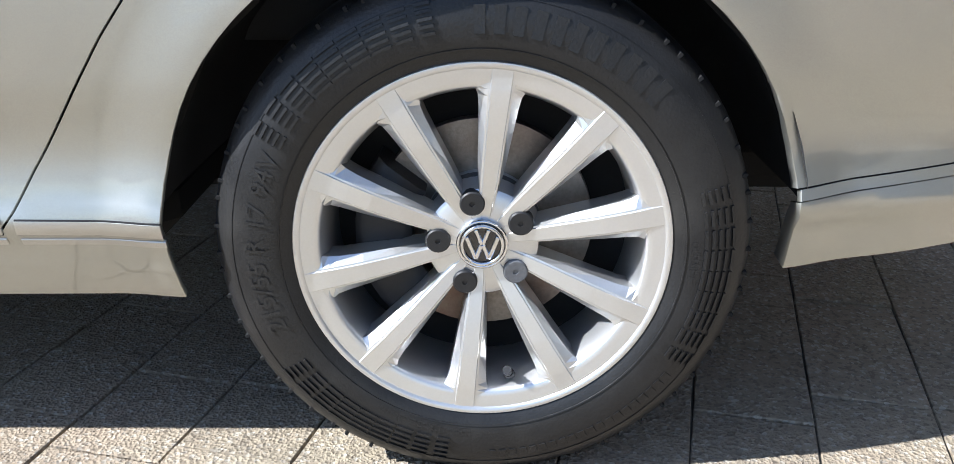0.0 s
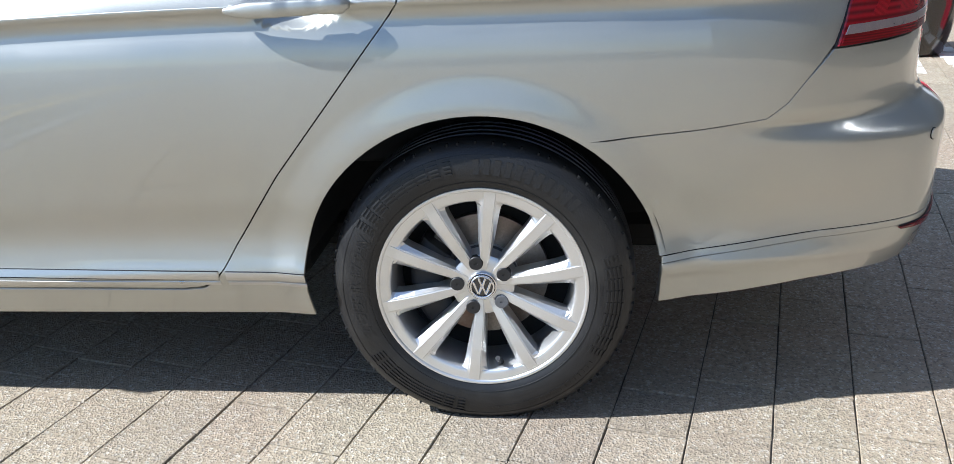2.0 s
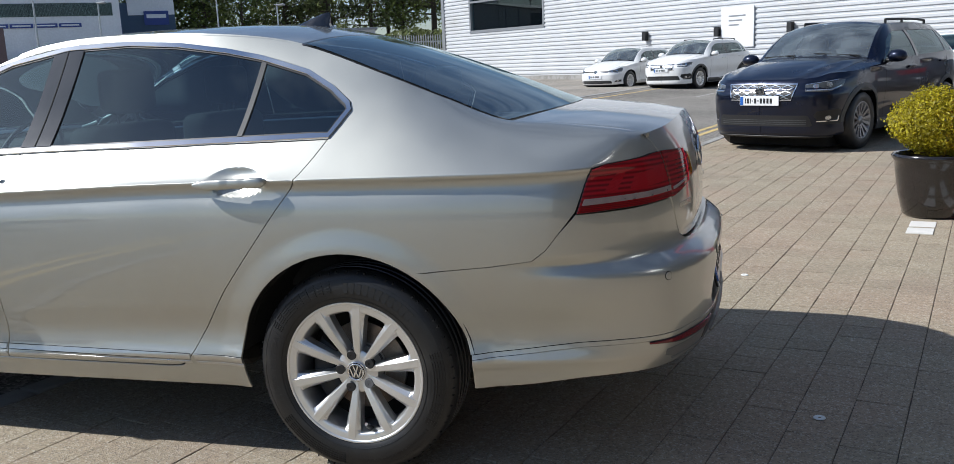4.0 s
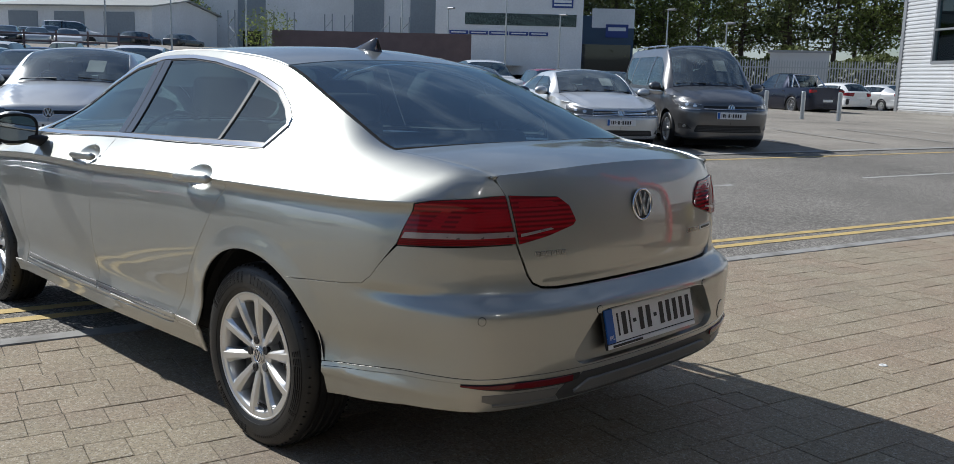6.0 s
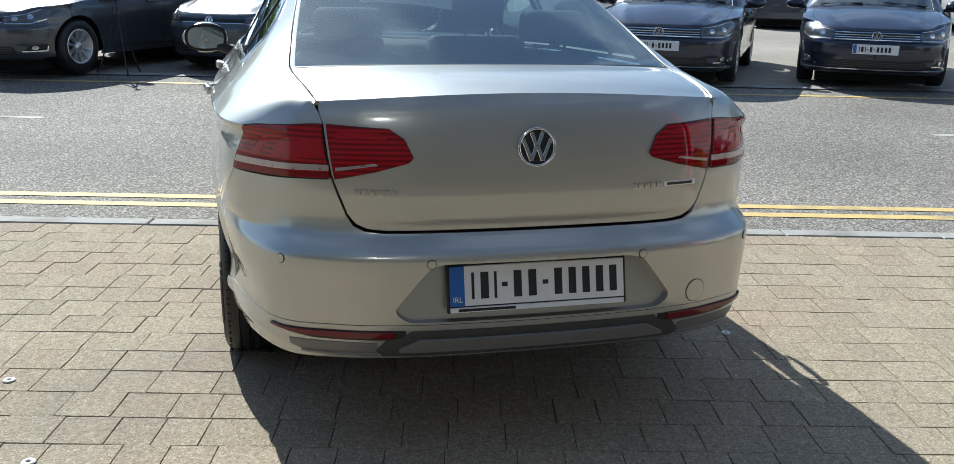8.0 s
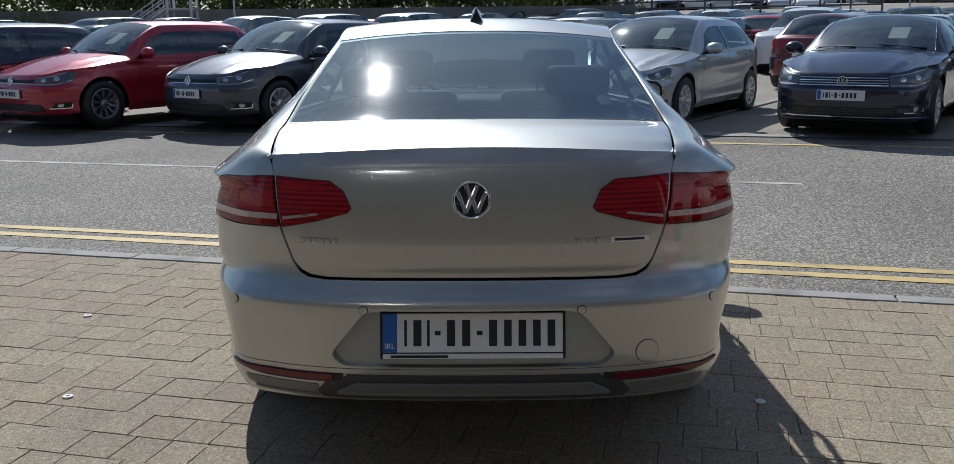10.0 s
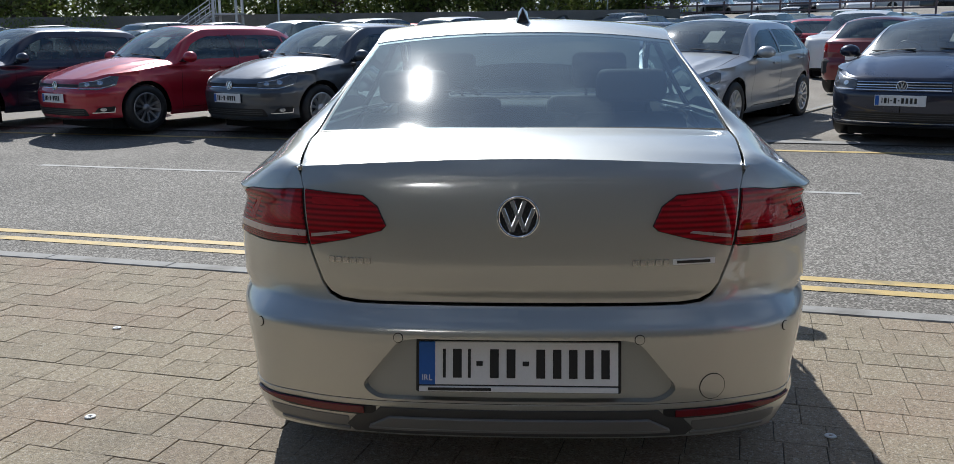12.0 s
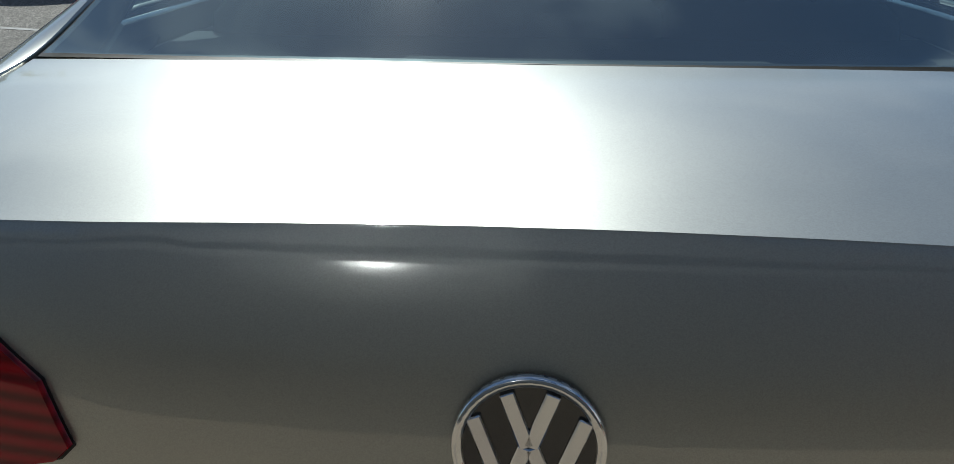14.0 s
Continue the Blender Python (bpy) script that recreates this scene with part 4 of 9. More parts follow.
    skin("bonnet", across(-3.38, -2.28, 0.02), body, M_PAINT, car, step=0.08)
    # boot lid: upper face and rear face
    Y1 = 0.597
    lip = lambda q: body(*at_rear(Y1 * q, 1.074 - 0.026 * q * q))
    s45 = s_of_x(0.455)
    def lid_top(q, t):
        k = abs(q)
        sg = 1 if q >= 0 else -1
        front = lambda kk: body(s45, crease_z(s45) + 0.5 + 0.6 * (1 - kk))
        e, b = front(k), lip(k)
        p = e + (b - e) * t
        u = UPPER(s45 + (S_CORNER - s45) * t) - np.array((0, 0.004, 0.002))
        p = p + (u - (front(1.0) * (1 - t) + lip(1.0) * t)) * k**2 * (1 - t**6)
        p[2] += 0.030 * t * (1 - t) * (1 - k * k)
        p[1] *= sg
        return p
    split = [(0.594, 1.044), (0.5805, 0.992), (0.5645, 0.86), (0.5475, 0.81), (0.5245, 0.75), (0.503, 0.722), (0.47, 0.708), (0.42, 0.703)]
    lid = [at_rear(y, z) for y, z in split] + [at_rear(y, 0.704) for y in (0.2, 0.0, -0.2)] + [at_rear(-y, z) for y, z in split[::-1]]
    lid += [at_rear(-Y1 * q, 1.073 - 0.026 * q * q) for q in np.linspace(0.98, -0.98, 30)]
    def lid_face(s, v):
        # the lid's foot hangs straight, clear of the bumper's ledge
        p = np.array(body(s, max(v, 0.722)))
        p[2] = v
        return p
    skin("boot_lid", lid, lid_face, M_PAINT, car, "closed boot lid, silver beige metallic", step=0.026, edge=0.02, thick=0.02)
    skin("boot_lid_top", [(-0.997 + 1.994 * i / 12, 0.02) for i in range(13)] + [(0.997 - 1.994 * i / 12, 0.998) for i in range(13)], lid_top, M_PAINT, car, step=0.05, thick=0.02)
    # rear bumper round both corners
    def both(pts):
        return pts + [(2 * S_END - s, v) for s, v in pts[::-1]]
    t1 = lambda s: float(np.interp(s, [s_of_x(0.38), s_of_x(0.73), s_of_y(0.6), S_END], [0.402, 0.440, 0.452, 0.450]))
    top = P((0.265, 0.6625), (0.45, 0.6792), (0.586, 0.6972), (0.6268, 0.7288), (0.6617, 0.7738), (0.7138, 0.8318))
    top += [(at_rear(y, 0.84)[0], z) for y, z in ((0.74, 0.834), (0.66, 0.840), (0.574, 0.843))]
    top += [at_rear(y + 0.006, z - 0.005) for y, z in split[2:]] + [at_rear(y, 0.6982) for y in (0.3, 0.15)] + [(S_END, 0.6982)]
    arc = P(*arch(0, 122, 168, 8))
    lowb = [(s, t1(s)) for s in np.linspace(s_of_x(0.387), S_END, 30)]
    rec = rounded([(0.415, 0.490), (0.312, 0.618), (0.27, 0.6265), (-0.27, 0.6265), (-0.312, 0.618), (-0.415, 0.490), (-0.375, 0.457), (0.375, 0.457)], 0.03, 4)
    rec_p = [at_rear(y, z) for y, z in rec]
    bp = top + [(2 * S_END - s, v) for s, v in top[::-1][1:]] + [(2 * S_END - s, v) for s, v in arc] + [(2 * S_END - s, v) for s, v in lowb] + lowb[::-1][1:] + arc[::-1]
    bumper = skin("rear_bumper", bp, bumper_body, M_PAINT, car, "painted rear bumper with parking sensors", step=0.022, holes=[rec_p], edge=0.016, thick=0.018,
                  ridge=[(q, z) for s in np.arange(s_of_x(0.46), S_END, 0.022) for q in (s, 2 * S_END - s) for z in (0.634, 0.641, 0.648, 0.656, 0.666, 0.678, 0.688)] + [(q, z) for s, z in arch_rows if s > s_of_x(0.1) for q in (s, 2 * S_END - s)])
    # ledge that runs in under the lid
    a0, a1 = at_rear(0.49, 0.698)[0], at_rear(-0.49, 0.698)[0]
    ledge = lambda s, k: bumper_body(s, 0.6975) - np.array((0.055 * k + 0.001, 0, 0.006 * k))
    skin("bumper_ledge", [(s, 0.0) for s in np.linspace(a0, a1, 24)] + [(s, 1.0) for s in np.linspace(a1, a0, 24)], ledge, M_PAINT, bumper, step=0.06, thick=0.0)
    # sunk panel for the plate
    def recess(y, z):
        p = body(*at_rear(y, z))
        return np.array((1.052 + 0.20 * (0.625 - z) - 0.10 * y * y, y, z))
    rf = skin("plate_recess", rounded([(y * 0.985, 0.54 + (z - 0.54) * 0.97) for y, z in rec[::1]], 0.004, 1), recess, M_PAINT, bumper, step=0.03, thick=0.0)
    outer = dense(rec, 0.03)
    vs, fs = [], []
    for i, (y, z) in enumerate(outer):
        a, b = body(*at_rear(y, z)), recess(y * 0.985, 0.54 + (z - 0.54) * 0.97)
        vs += [a, b]
    n = len(outer)
    fs = [(2 * i, 2 * ((i + 1) % n), 2 * ((i + 1) % n) + 1, 2 * i + 1) for i in range(n)]
    link_mesh("recess_wall", vs, fs, M_PAINT, bumper)
    # strip, valance, reflectors, middle insert
    t2 = lambda s: t1(s) - 0.016
    zb = lambda s: float(np.interp(s, [s_of_x(0.395), s_of_x(0.56), s_of_x(0.73), s_of_y(0.6), s_of_y(0.4), S_END], [0.286, 0.300, 0.322, 0.338, 0.342, 0.343]))
    ls = list(np.linspace(s_of_x(0.392), S_END, 36))
    skin("bumper_moulding", both([(s, t1(s) - 0.0026) for s in ls]) + both([(s, t2(s)) for s in ls])[::-1], body, M_PAINT, bumper, step=0.014, off=0.001, thick=0.012)
    skin("moulding_line", both([(s, t1(s) - 0.0003) for s in ls]) + both([(s, t1(s) - 0.0026) for s in ls])[::-1], body, M_INNER, bumper, step=0.02, off=-0.002, thick=0.0)
    skin("lower_bumper", both([(s, t2(s) - 0.0015) for s in ls]) + both([(s, zb(s)) for s in ls])[::-1], body, M_PAINT, bumper, step=0.02, off=0.0, thick=0.03)
    ins = [at_rear(y, z) for y, z in ((0.365, 0.432), (0.385, 0.414), (0.43, 0.406), (0.46, 0.372), (0.44, 0.352), (-0.44, 0.352), (-0.46, 0.372), (-0.43, 0.406), (-0.385, 0.414), (-0.365, 0.432))]
    skin("rear_diffuser", ins, body, M_VALANCE_D, bumper, "dark grey insert under the bumper", step=0.03, off=0.004, thick=0.012)
    lip_ = [at_rear(y, z) for y, z in ((0.34, 0.408), (0.395, 0.378), (-0.395, 0.378), (-0.34, 0.408))]
    skin("diffuser_strip", lip_, body, M_VALANCE, bumper, "dull grey strip in the insert", step=0.02, off=0.014, thick=0.012)
    skin("diffuser_edge", [at_rear(y, 0.379) for y in np.linspace(0.395, -0.395, 9)] + [at_rear(y, 0.373) for y in np.linspace(-0.395, 0.395, 9)], body, M_VALANCE, bumper, step=0.012, off=0.016, thick=0.006)
    for sg in (-1, 1):
        F = mirrored(body, sg)
        rs = np.linspace(at_rear(0.735, 0.41)[0], at_rear(0.378, 0.43)[0], 14)
        k = (rs - rs[0]) / (rs[-1] - rs[0])
        bed = [(s, t2(s) - 0.002) for s in rs] + [(s, t2(s) - 0.008 - 0.022 * min(1.0, 2.5 * u)) for s, u in zip(rs[::-1], k[::-1])]
        skin("reflector_bed", bed, F, M_BLACKPL, bumper, step=0.012, off=0.003, thick=0.008)
        skin("reflector", [(s, t2(s) - 0.004) for s in rs[:-1]] + [(s, t2(s) - 0.008 - 0.014 * min(1.0, 2.0 * u)) for s, u in zip(rs[:-1][::-1], k[:-1][::-1])], F, M_REFLECT, bumper, "long thin red reflector", step=0.012, off=0.008, thick=0.01)
        # grey patch and edge laid on for the shade below the reflectors
        xs = np.linspace(at_rear(0.69, 0.38)[0], at_rear(0.455, 0.38)[0], 8)
        w = [0.5, 0.85, 1, 1, 1, 1, 0.9, 0.7]
        skin("tailpipe_trim", [(s, 0.390 + 0.006 * q) for s, q in zip(xs, w)] + [(s, 0.388 - 0.030 * q) for s, q in zip(xs[::-1], w[::-1])], F, M_VALANCE, bumper, "grey patch for the shade on the lower bumper", step=0.02, off=0.002, thick=0.01)
        skin("tailpipe_edge", [(s, 0.362) for s in xs[1:]] + [(s, 0.355) for s in xs[:0:-1]], F, M_VALANCE, bumper, step=0.02, off=0.006, thick=0.008)
        # parking sensors
        for y, z in ((0.31, 0.640), (0.708, 0.641)):
            s0_, v0 = at_rear(y, z - 0.012)
            ring = lambda r: [(s0_ + r * math.cos(t), v0 + r * math.sin(t)) for t in np.linspace(0, 2 * math.pi, 17)[:-1]]
            skin("parking_sensor", ring(0.0115), F, M_PAINT, bumper, step=0.006, off=0.003, thick=0.006)
            skin("sensor_ring", ring(0.0135), F, M_INNER, bumper, step=0.008, off=0.0015, thick=0.004)
    s0_, v0 = at_rear(0.505, 0.492)
    ring = lambda r: [(s0_ + r * math.cos(t), v0 + r * math.sin(t)) for t in np.linspace(0, 2 * math.pi, 25)[:-1]]
    skin("towing_eye_cover", ring(0.034), body, M_PAINT, bumper, step=0.012, off=0.0022, thick=0.003)
    skin("cover_gap", ring(0.036), body, M_INNER, bumper, step=0.012, off=0.0012, thick=0.002)
    # number plate with plain bars for its writing
    dx = lambda z: 1.086 + 0.25 * (0.55 - z)
    def slab_on(nm, y0, y1, z0, z1, o, m, par, bev=0.002, lab=""):
        bm = bmesh.new()
        vs = add_box(bm, ((0, (y0 + y1) / 2, (z0 + z1) / 2)), (0.008, y1 - y0, z1 - z0), bevel=bev)
        for v in bm.verts:
            v.co.x += dx(v.co.z) + o
        return part(nm, bm, m, par, lab)
    frame_ob = slab_on("plate_frame", -0.2665, 0.2665, 0.482, 0.6165, 0.0, M_BLACKPL, car, 0.004, "black number plate holder")
    slab_on("white_plate", -0.258, 0.258, 0.503, 0.611, 0.004, M_PLATE_W, frame_ob, 0.001, "white number plate")
    slab_on("blue_band", -0.258, -0.216, 0.503, 0.611, 0.0055, M_PLATE_B, frame_ob, 0.001)
    slab_on("white_foot", -0.258, 0.258, 0.485, 0.4985, 0.004, M_PLATE_W, frame_ob, 0.001)
    slab_on("maker_bar", -0.235, -0.07, 0.4885, 0.4955, 0.0055, M_INK, frame_ob, 0.0)
    v, f = text_mesh("IRL", 0.021)
    link_mesh("country_letters", [(dx(0.515 + q[1]) + 0.0122, -0.237 + q[0], 0.515 + q[1]) for q in v], f, M_PLATE_W, frame_ob, smooth=False)
    x = -0.198
    for wdt, gap, h in ((0.012, 0.016, 1), (0.036, 0.012, 1), (0.012, 0.012, 1), (0.026, 0.012, 0.16), (0.036, 0.012, 1), (0.036, 0.012, 1), (0.026, 0.012, 0.16), (0.036, 0.012, 1), (0.034, 0.012, 1), (0.034, 0.012, 1), (0.034, 0.012, 1), (0.034, 0.0, 1)):
        zc = 0.557
        slab_on("plate_bar", x + wdt * 0.18, x + wdt * 0.82, zc - 0.036 * h, zc + 0.036 * h, 0.0055, M_INK, frame_ob, 0.0)
        x += wdt + gap * 0.62
    # round badge: chrome ring on black with slanting bars
    bs = lambda y, z: body(*at_rear(y, z))
    badge(car, Matrix.Translation(bs(0, 0.931)) @ pose(0, 0, 0, 0, 0, 90) @ pose(0, 0, 0, 90 - 6, 0, 0), 0.056)
    # lettering of make and engine: plain bars
    for y0, y1, m in ((-0.505, -0.385, M_BADGE), (0.295, 0.395, M_BADGE), (0.40, 0.512, M_PLATE_W)):
        n = max(1, int((y1 - y0) / 0.02)) if m is M_BADGE else 1
        for i in range(n):
            a, b = y0 + (y1 - y0) * i / n, y0 + (y1 - y0) * (i + (0.74 if n > 1 else 1)) / n
            skin("badge_bar", [at_rear(a, 0.804), at_rear(b, 0.804), at_rear(b, 0.819), at_rear(a, 0.819)], body, m, car, step=0.02, off=0.003, thick=0.003)
    skin("sticker_bar", [at_rear(0.410, 0.808), at_rear(0.498, 0.808), at_rear(0.498, 0.815), at_rear(0.410, 0.815)], body, M_INK, car, step=0.02, off=0.005, thick=0.003)
    # aerial fin on the roof
    bm = bmesh.new()
    prof = [(-0.085, 0.0, 0.006), (-0.05, 0.018, 0.016), (-0.01, 0.038, 0.02), (0.03, 0.060, 0.018), (0.055, 0.072, 0.010), (0.068, 0.070, 0.005), (0.062, 0.03, 0.012), (0.075, 0.0, 0.02)]
    rows = []
    for px, pz, pw in prof:
        zr = body(s_of_x(-0.47 + px), crease_z(s_of_x(-0.47 + px)) + 1.1)[2] - 0.004
        rows.append([bm.verts.new((-0.47 + px, k * pw, zr + pz * (1 - 0.25 * abs(k)))) for k in (-1, -0.4, 0.4, 1)] + [bm.verts.new((-0.47 + px, k * 0.028, zr)) for k in (1, -1)])
    for r0, r1 in zip(rows, rows[1:]):
        for i in range(6):
            bm.faces.new((r0[i], r0[(i + 1) % 6], r1[(i + 1) % 6], r1[i]))
    bm.faces.new(rows[0]); bm.faces.new(rows[-1])
    part("roof_aerial", bm, M_GLOSSBLACK, car, "black shark fin aerial", smooth=50)
    # dark filler boxes added under the lid's edges to close see-through gaps
    for sg in (-1, 1):
        part("lid_corner", box_bm((0.862, sg * 0.592, 1.006), (0.034, 0.034, 0.030), 0.004), M_INNER, car)
        part("lid_gutter", box_bm((0.70, sg * 0.592, 0.985), (0.40, 0.07, 0.05), 0.01), M_INNER, car)
    # underbody, cabin tub, seats
    part("underbody", box_bm((-1.45, 0, 0.31), (4.0, 0.94, 0.10), 0.03), M_INNER, car)
    # floor pan and wide boot floor, unseen, added to stop sun leaking through
    part("floor_pan", box_bm((-1.385, 0, 0.33), (1.92, 1.52, 0.10), 0.03), M_INNER, car)
    part("spare_wheel_well", box_bm((0.71, 0, 0.44), (0.58, 1.24, 0.09), 0.03), M_INNER, car)
    part("boot_floor", box_bm((0.50, 0, 0.43), (1.0, 0.96, 0.09), 0.03), M_INNER, car)
    part("cabin_floor", box_bm((-1.42, 0, 0.50), (1.7, 1.40, 0.10), 0.03), M_SEAT, car)
    part("rear_shelf", box_bm((0.20, 0, 1.035), (0.52, 1.30, 0.03), 0.01), M_SEAT, car)
    part("dashboard", box_bm((-1.85, 0, 0.92), (0.45, 1.40, 0.22), 0.07, 3), M_SEAT, car, smooth=50)
    for sx, zs in ((-1.15, 1.02), (-0.10, 1.0)):
        for yy in ((-0.36, 0.36) if sx < -0.5 else (-0.40, 0.0, 0.40)):
            bm = bmesh.new()
            add_box(bm, (sx, yy, 0.80), (0.16, 0.50 if sx < -0.5 else 0.42, 0.62), bevel=0.06, seg=3)
            add_box(bm, (sx - 0.28, yy, 0.60), (0.50, 0.50 if sx < -0.5 else 0.42, 0.14), bevel=0.05, seg=3)
            seat = part("seat", bm, M_SEAT, car, "dark grey cloth seat", smooth=50)
            if yy or sx < -0.5:
                bm = bmesh.new()
                add_box(bm, (sx + 0.03, yy, zs + 0.21), (0.10, 0.26, 0.17 if sx < -0.5 else 0.12), bevel=0.045, seg=3)
                add_tube(bm, (sx + 0.02, yy - 0.06, zs), (sx + 0.02, yy - 0.06, zs + 0.14), 0.006)
                add_tube(bm, (sx + 0.02, yy + 0.06, zs), (sx + 0.02, yy + 0.06, zs + 0.14), 0.006)
                part("headrest", bm, M_SEAT, seat, smooth=50)
    v, f = lathe([(0.175, -0.012), (0.187, 0), (0.175, 0.012), (0.163, 0)], 32, True)
    wheel_m = pose(-1.62, -0.36, 0.97, 0, 0, 90) @ pose(0, 0, 0, 25)
    link_mesh("steering_wheel", [wheel_m @ Vector(q) for q in v], f, M_BLACKPL, car)
    # door mirrors
    for sg in (-1, 1):
        bm = bmesh.new()
        bmesh.ops.create_uvsphere(bm, u_segments=20, v_segments=12, radius=1)
        for q in bm.verts:
            q.co.x = (min(q.co.x, 0.35)) * 0.085
            q.co.y = q.co.y * 0.125
            q.co.z = q.co.z * (0.085 if q.co.y * sg < 0.05 else 0.075)
        bmesh.ops.transform(bm, matrix=Matrix.Translation((-2.02, sg * 0.995, 1.035)) @ pose(0, 0, 0, 0, 0, sg * -8), verts=bm.verts)
        mir = part("door_mirror", bm, M_PAINT, car, "silver door mirror with a black foot", smooth=50)
        bm = bmesh.new()
        add_tube(bm, (-2.0, sg * 0.845, 0.965), (-2.015, sg * 0.93, 0.985), 0.032, 0.024)
        part("mirror_foot", bm, M_BLACKPL, mir, smooth=50)
        mm = Matrix.Translation((-2.02, sg * 0.995, 1.035)) @ pose(0, 0, 0, 0, 0, sg * -8)
        for nm, off, ry_, rz_, mt in (("mirror_bezel", 0.0325, 0.114, 0.074, M_BLACKPL), ("mirror_glass", 0.0350, 0.098, 0.060, M_MIRROR)):
            v = []
            for i in range(24):
                t = 2 * math.pi * i / 24
                v.append((off, ry_ * math.copysign(abs(math.cos(t)) ** 0.7, math.cos(t)), rz_ * math.copysign(abs(math.sin(t)) ** 0.7, math.sin(t))))
            link_mesh(nm, [mm @ Vector(q) for q in v], [tuple(range(24))], mt, mir, smooth=False)
    # wheels and their housings
    wheel = build_wheel(car)
    for ax, sg in ((0, -1), (0, 1), (-2.791, -1), (-2.791, 1)):
        m = Matrix.Translation((ax, sg * 0.784, 0.327)) @ (Matrix.Rotation(math.pi, 4, "Z") if sg > 0 else Matrix())
        if (ax, sg) == (0, -1):
            wheel.matrix_basis = m
        else:
            copy_thing(wheel, m @ pose(0, 0, 0, 0, 37 if ax else 11, 0))
        prof = [(ARCH_R + 0.012, 0.075), (ARCH_R + 0.016, 0.0), (ARCH_R + 0.012, -0.30), (0.20, -0.32)]
        v, f = [], []
        k = 28
        for i in range(k + 1):
            a = radians(6 + 168 * i / k)
            for r, h in prof:
                v.append((ax + r * math.cos(a), sg * (0.79 + h), 0.33 + r * math.sin(a)))
        n = len(prof)
        f = [(i * n + j, (i + 1) * n + j, (i + 1) * n + j + 1, i * n + j + 1) for i in range(k) for j in range(n - 1)]
        link_mesh("wheel_housing", v, f, M_LINER, car, "black felt wheel housing")
    return car


# ---- the other cars ----
M_PLAIN_GLASS = glass("car_glass", (0.36, 0.43, 0.44), 2.4)
M_HEAD = mat("headlamp_glass", (0.30, 0.32, 0.34), 0.12, 0.75, 0.3, 30, 200, coat=1.0)
M_DARKRIM = mat("dark_alloy", (0.27, 0.27, 0.28), 0.35, 0.8, 0.1, 20, 300)
M_PAPER = mat("white_price_card", (0.8, 0.8, 0.78), 0.7, 0, 0.05, 10, 100)
PAINTS = {
    "red": car_paint("red_lacquer", (0.42, 0.008, 0.026), 0.25, 0.35), "grey": car_paint("dark_grey_lacquer", (0.060, 0.070, 0.086), 0.5, 0.36),
    "silver": car_paint("silver_lacquer", (0.53, 0.54, 0.54), 0.6, 0.36), "navy": car_paint("dark_blue_lacquer", (0.020, 0.026, 0.050), 0.5, 0.3),
    "white": car_paint("white_lacquer", (0.75, 0.75, 0.74), 0.0, 0.4), "black": car_paint("black_lacquer", (0.008, 0.008, 0.009), 0.3, 0.3),
    "bronze": car_paint("grey_brown_lacquer", (0.15, 0.15, 0.153), 0.8, 0.36), "deep": car_paint("deep_blue_lacquer", (0.004, 0.008, 0.026), 0.6, 0.3, ior=1.36), "blue": car_paint("blue_lacquer", (0.02, 0.07, 0.22), 0.5, 0.33),
    "maroon": car_paint("dark_red_lacquer", (0.14, 0.012, 0.016), 0.4, 0.33), "pale": car_paint("pale_silver_lacquer", (0.64, 0.65, 0.65), 0.4, 0.36)}

# length, half width, wheelbase, front overhang, wheel radius, belt height, then the top's outline: (x, z)
KINDS = {
    "hatchback": (4.26, 0.90, 2.63, 0.85, 0.32, 0.93, [(0, .68), (.04, .75), (.3, .87), (.95, .99), (1.14, 1.03), (1.9, 1.40), (2.3, 1.45), (3.2, 1.44), (3.75, 1.33), (4.08, 1.04), (4.2, .95), (4.26, .60)], (1.14, 1.9, 3.7, 4.1)),
    "saloon": (4.77, 0.915, 2.79, 0.90, 0.33, 0.95, [(0, .68), (.04, .75), (.3, .86), (1.1, .98), (1.28, 1.02), (2.05, 1.40), (2.5, 1.455), (3.2, 1.44), (3.45, 1.40), (4.2, 1.11), (4.66, 1.06), (4.77, .70)], (1.28, 2.05, 3.45, 4.2)),
    "suv": (4.40, 0.92, 2.64, 0.87, 0.35, 1.07, [(0, .84), (.04, .92), (.3, 1.03), (1.0, 1.12), (1.14, 1.15), (1.85, 1.58), (2.3, 1.66), (3.3, 1.64), (3.9, 1.52), (4.2, 1.16), (4.34, 1.05), (4.40, .70)], (1.14, 1.85, 3.85, 4.2)),
    "van": (4.41, 0.895, 2.68, 0.88, 0.32, 1.05, [(0, .80), (.04, .88), (.3, 1.0), (.85, 1.12), (.95, 1.16), (1.6, 1.70), (1.9, 1.80), (3.4, 1.82), (4.2, 1.78), (4.33, 1.5), (4.38, 1.1), (4.41, .6)], (.95, 1.6, 4.2, 4.33)),
    "pickup": (5.25, 0.95, 3.09, 0.90, 0.38, 1.12, [(0, .90), (.04, .98), (.4, 1.10), (1.2, 1.18), (1.35, 1.22), (2.05, 1.72), (2.4, 1.80), (3.1, 1.79), (3.35, 1.70), (3.55, 1.22), (5.2, 1.18), (5.25, .70)], (1.35, 2.05, 3.2, 3.55))}


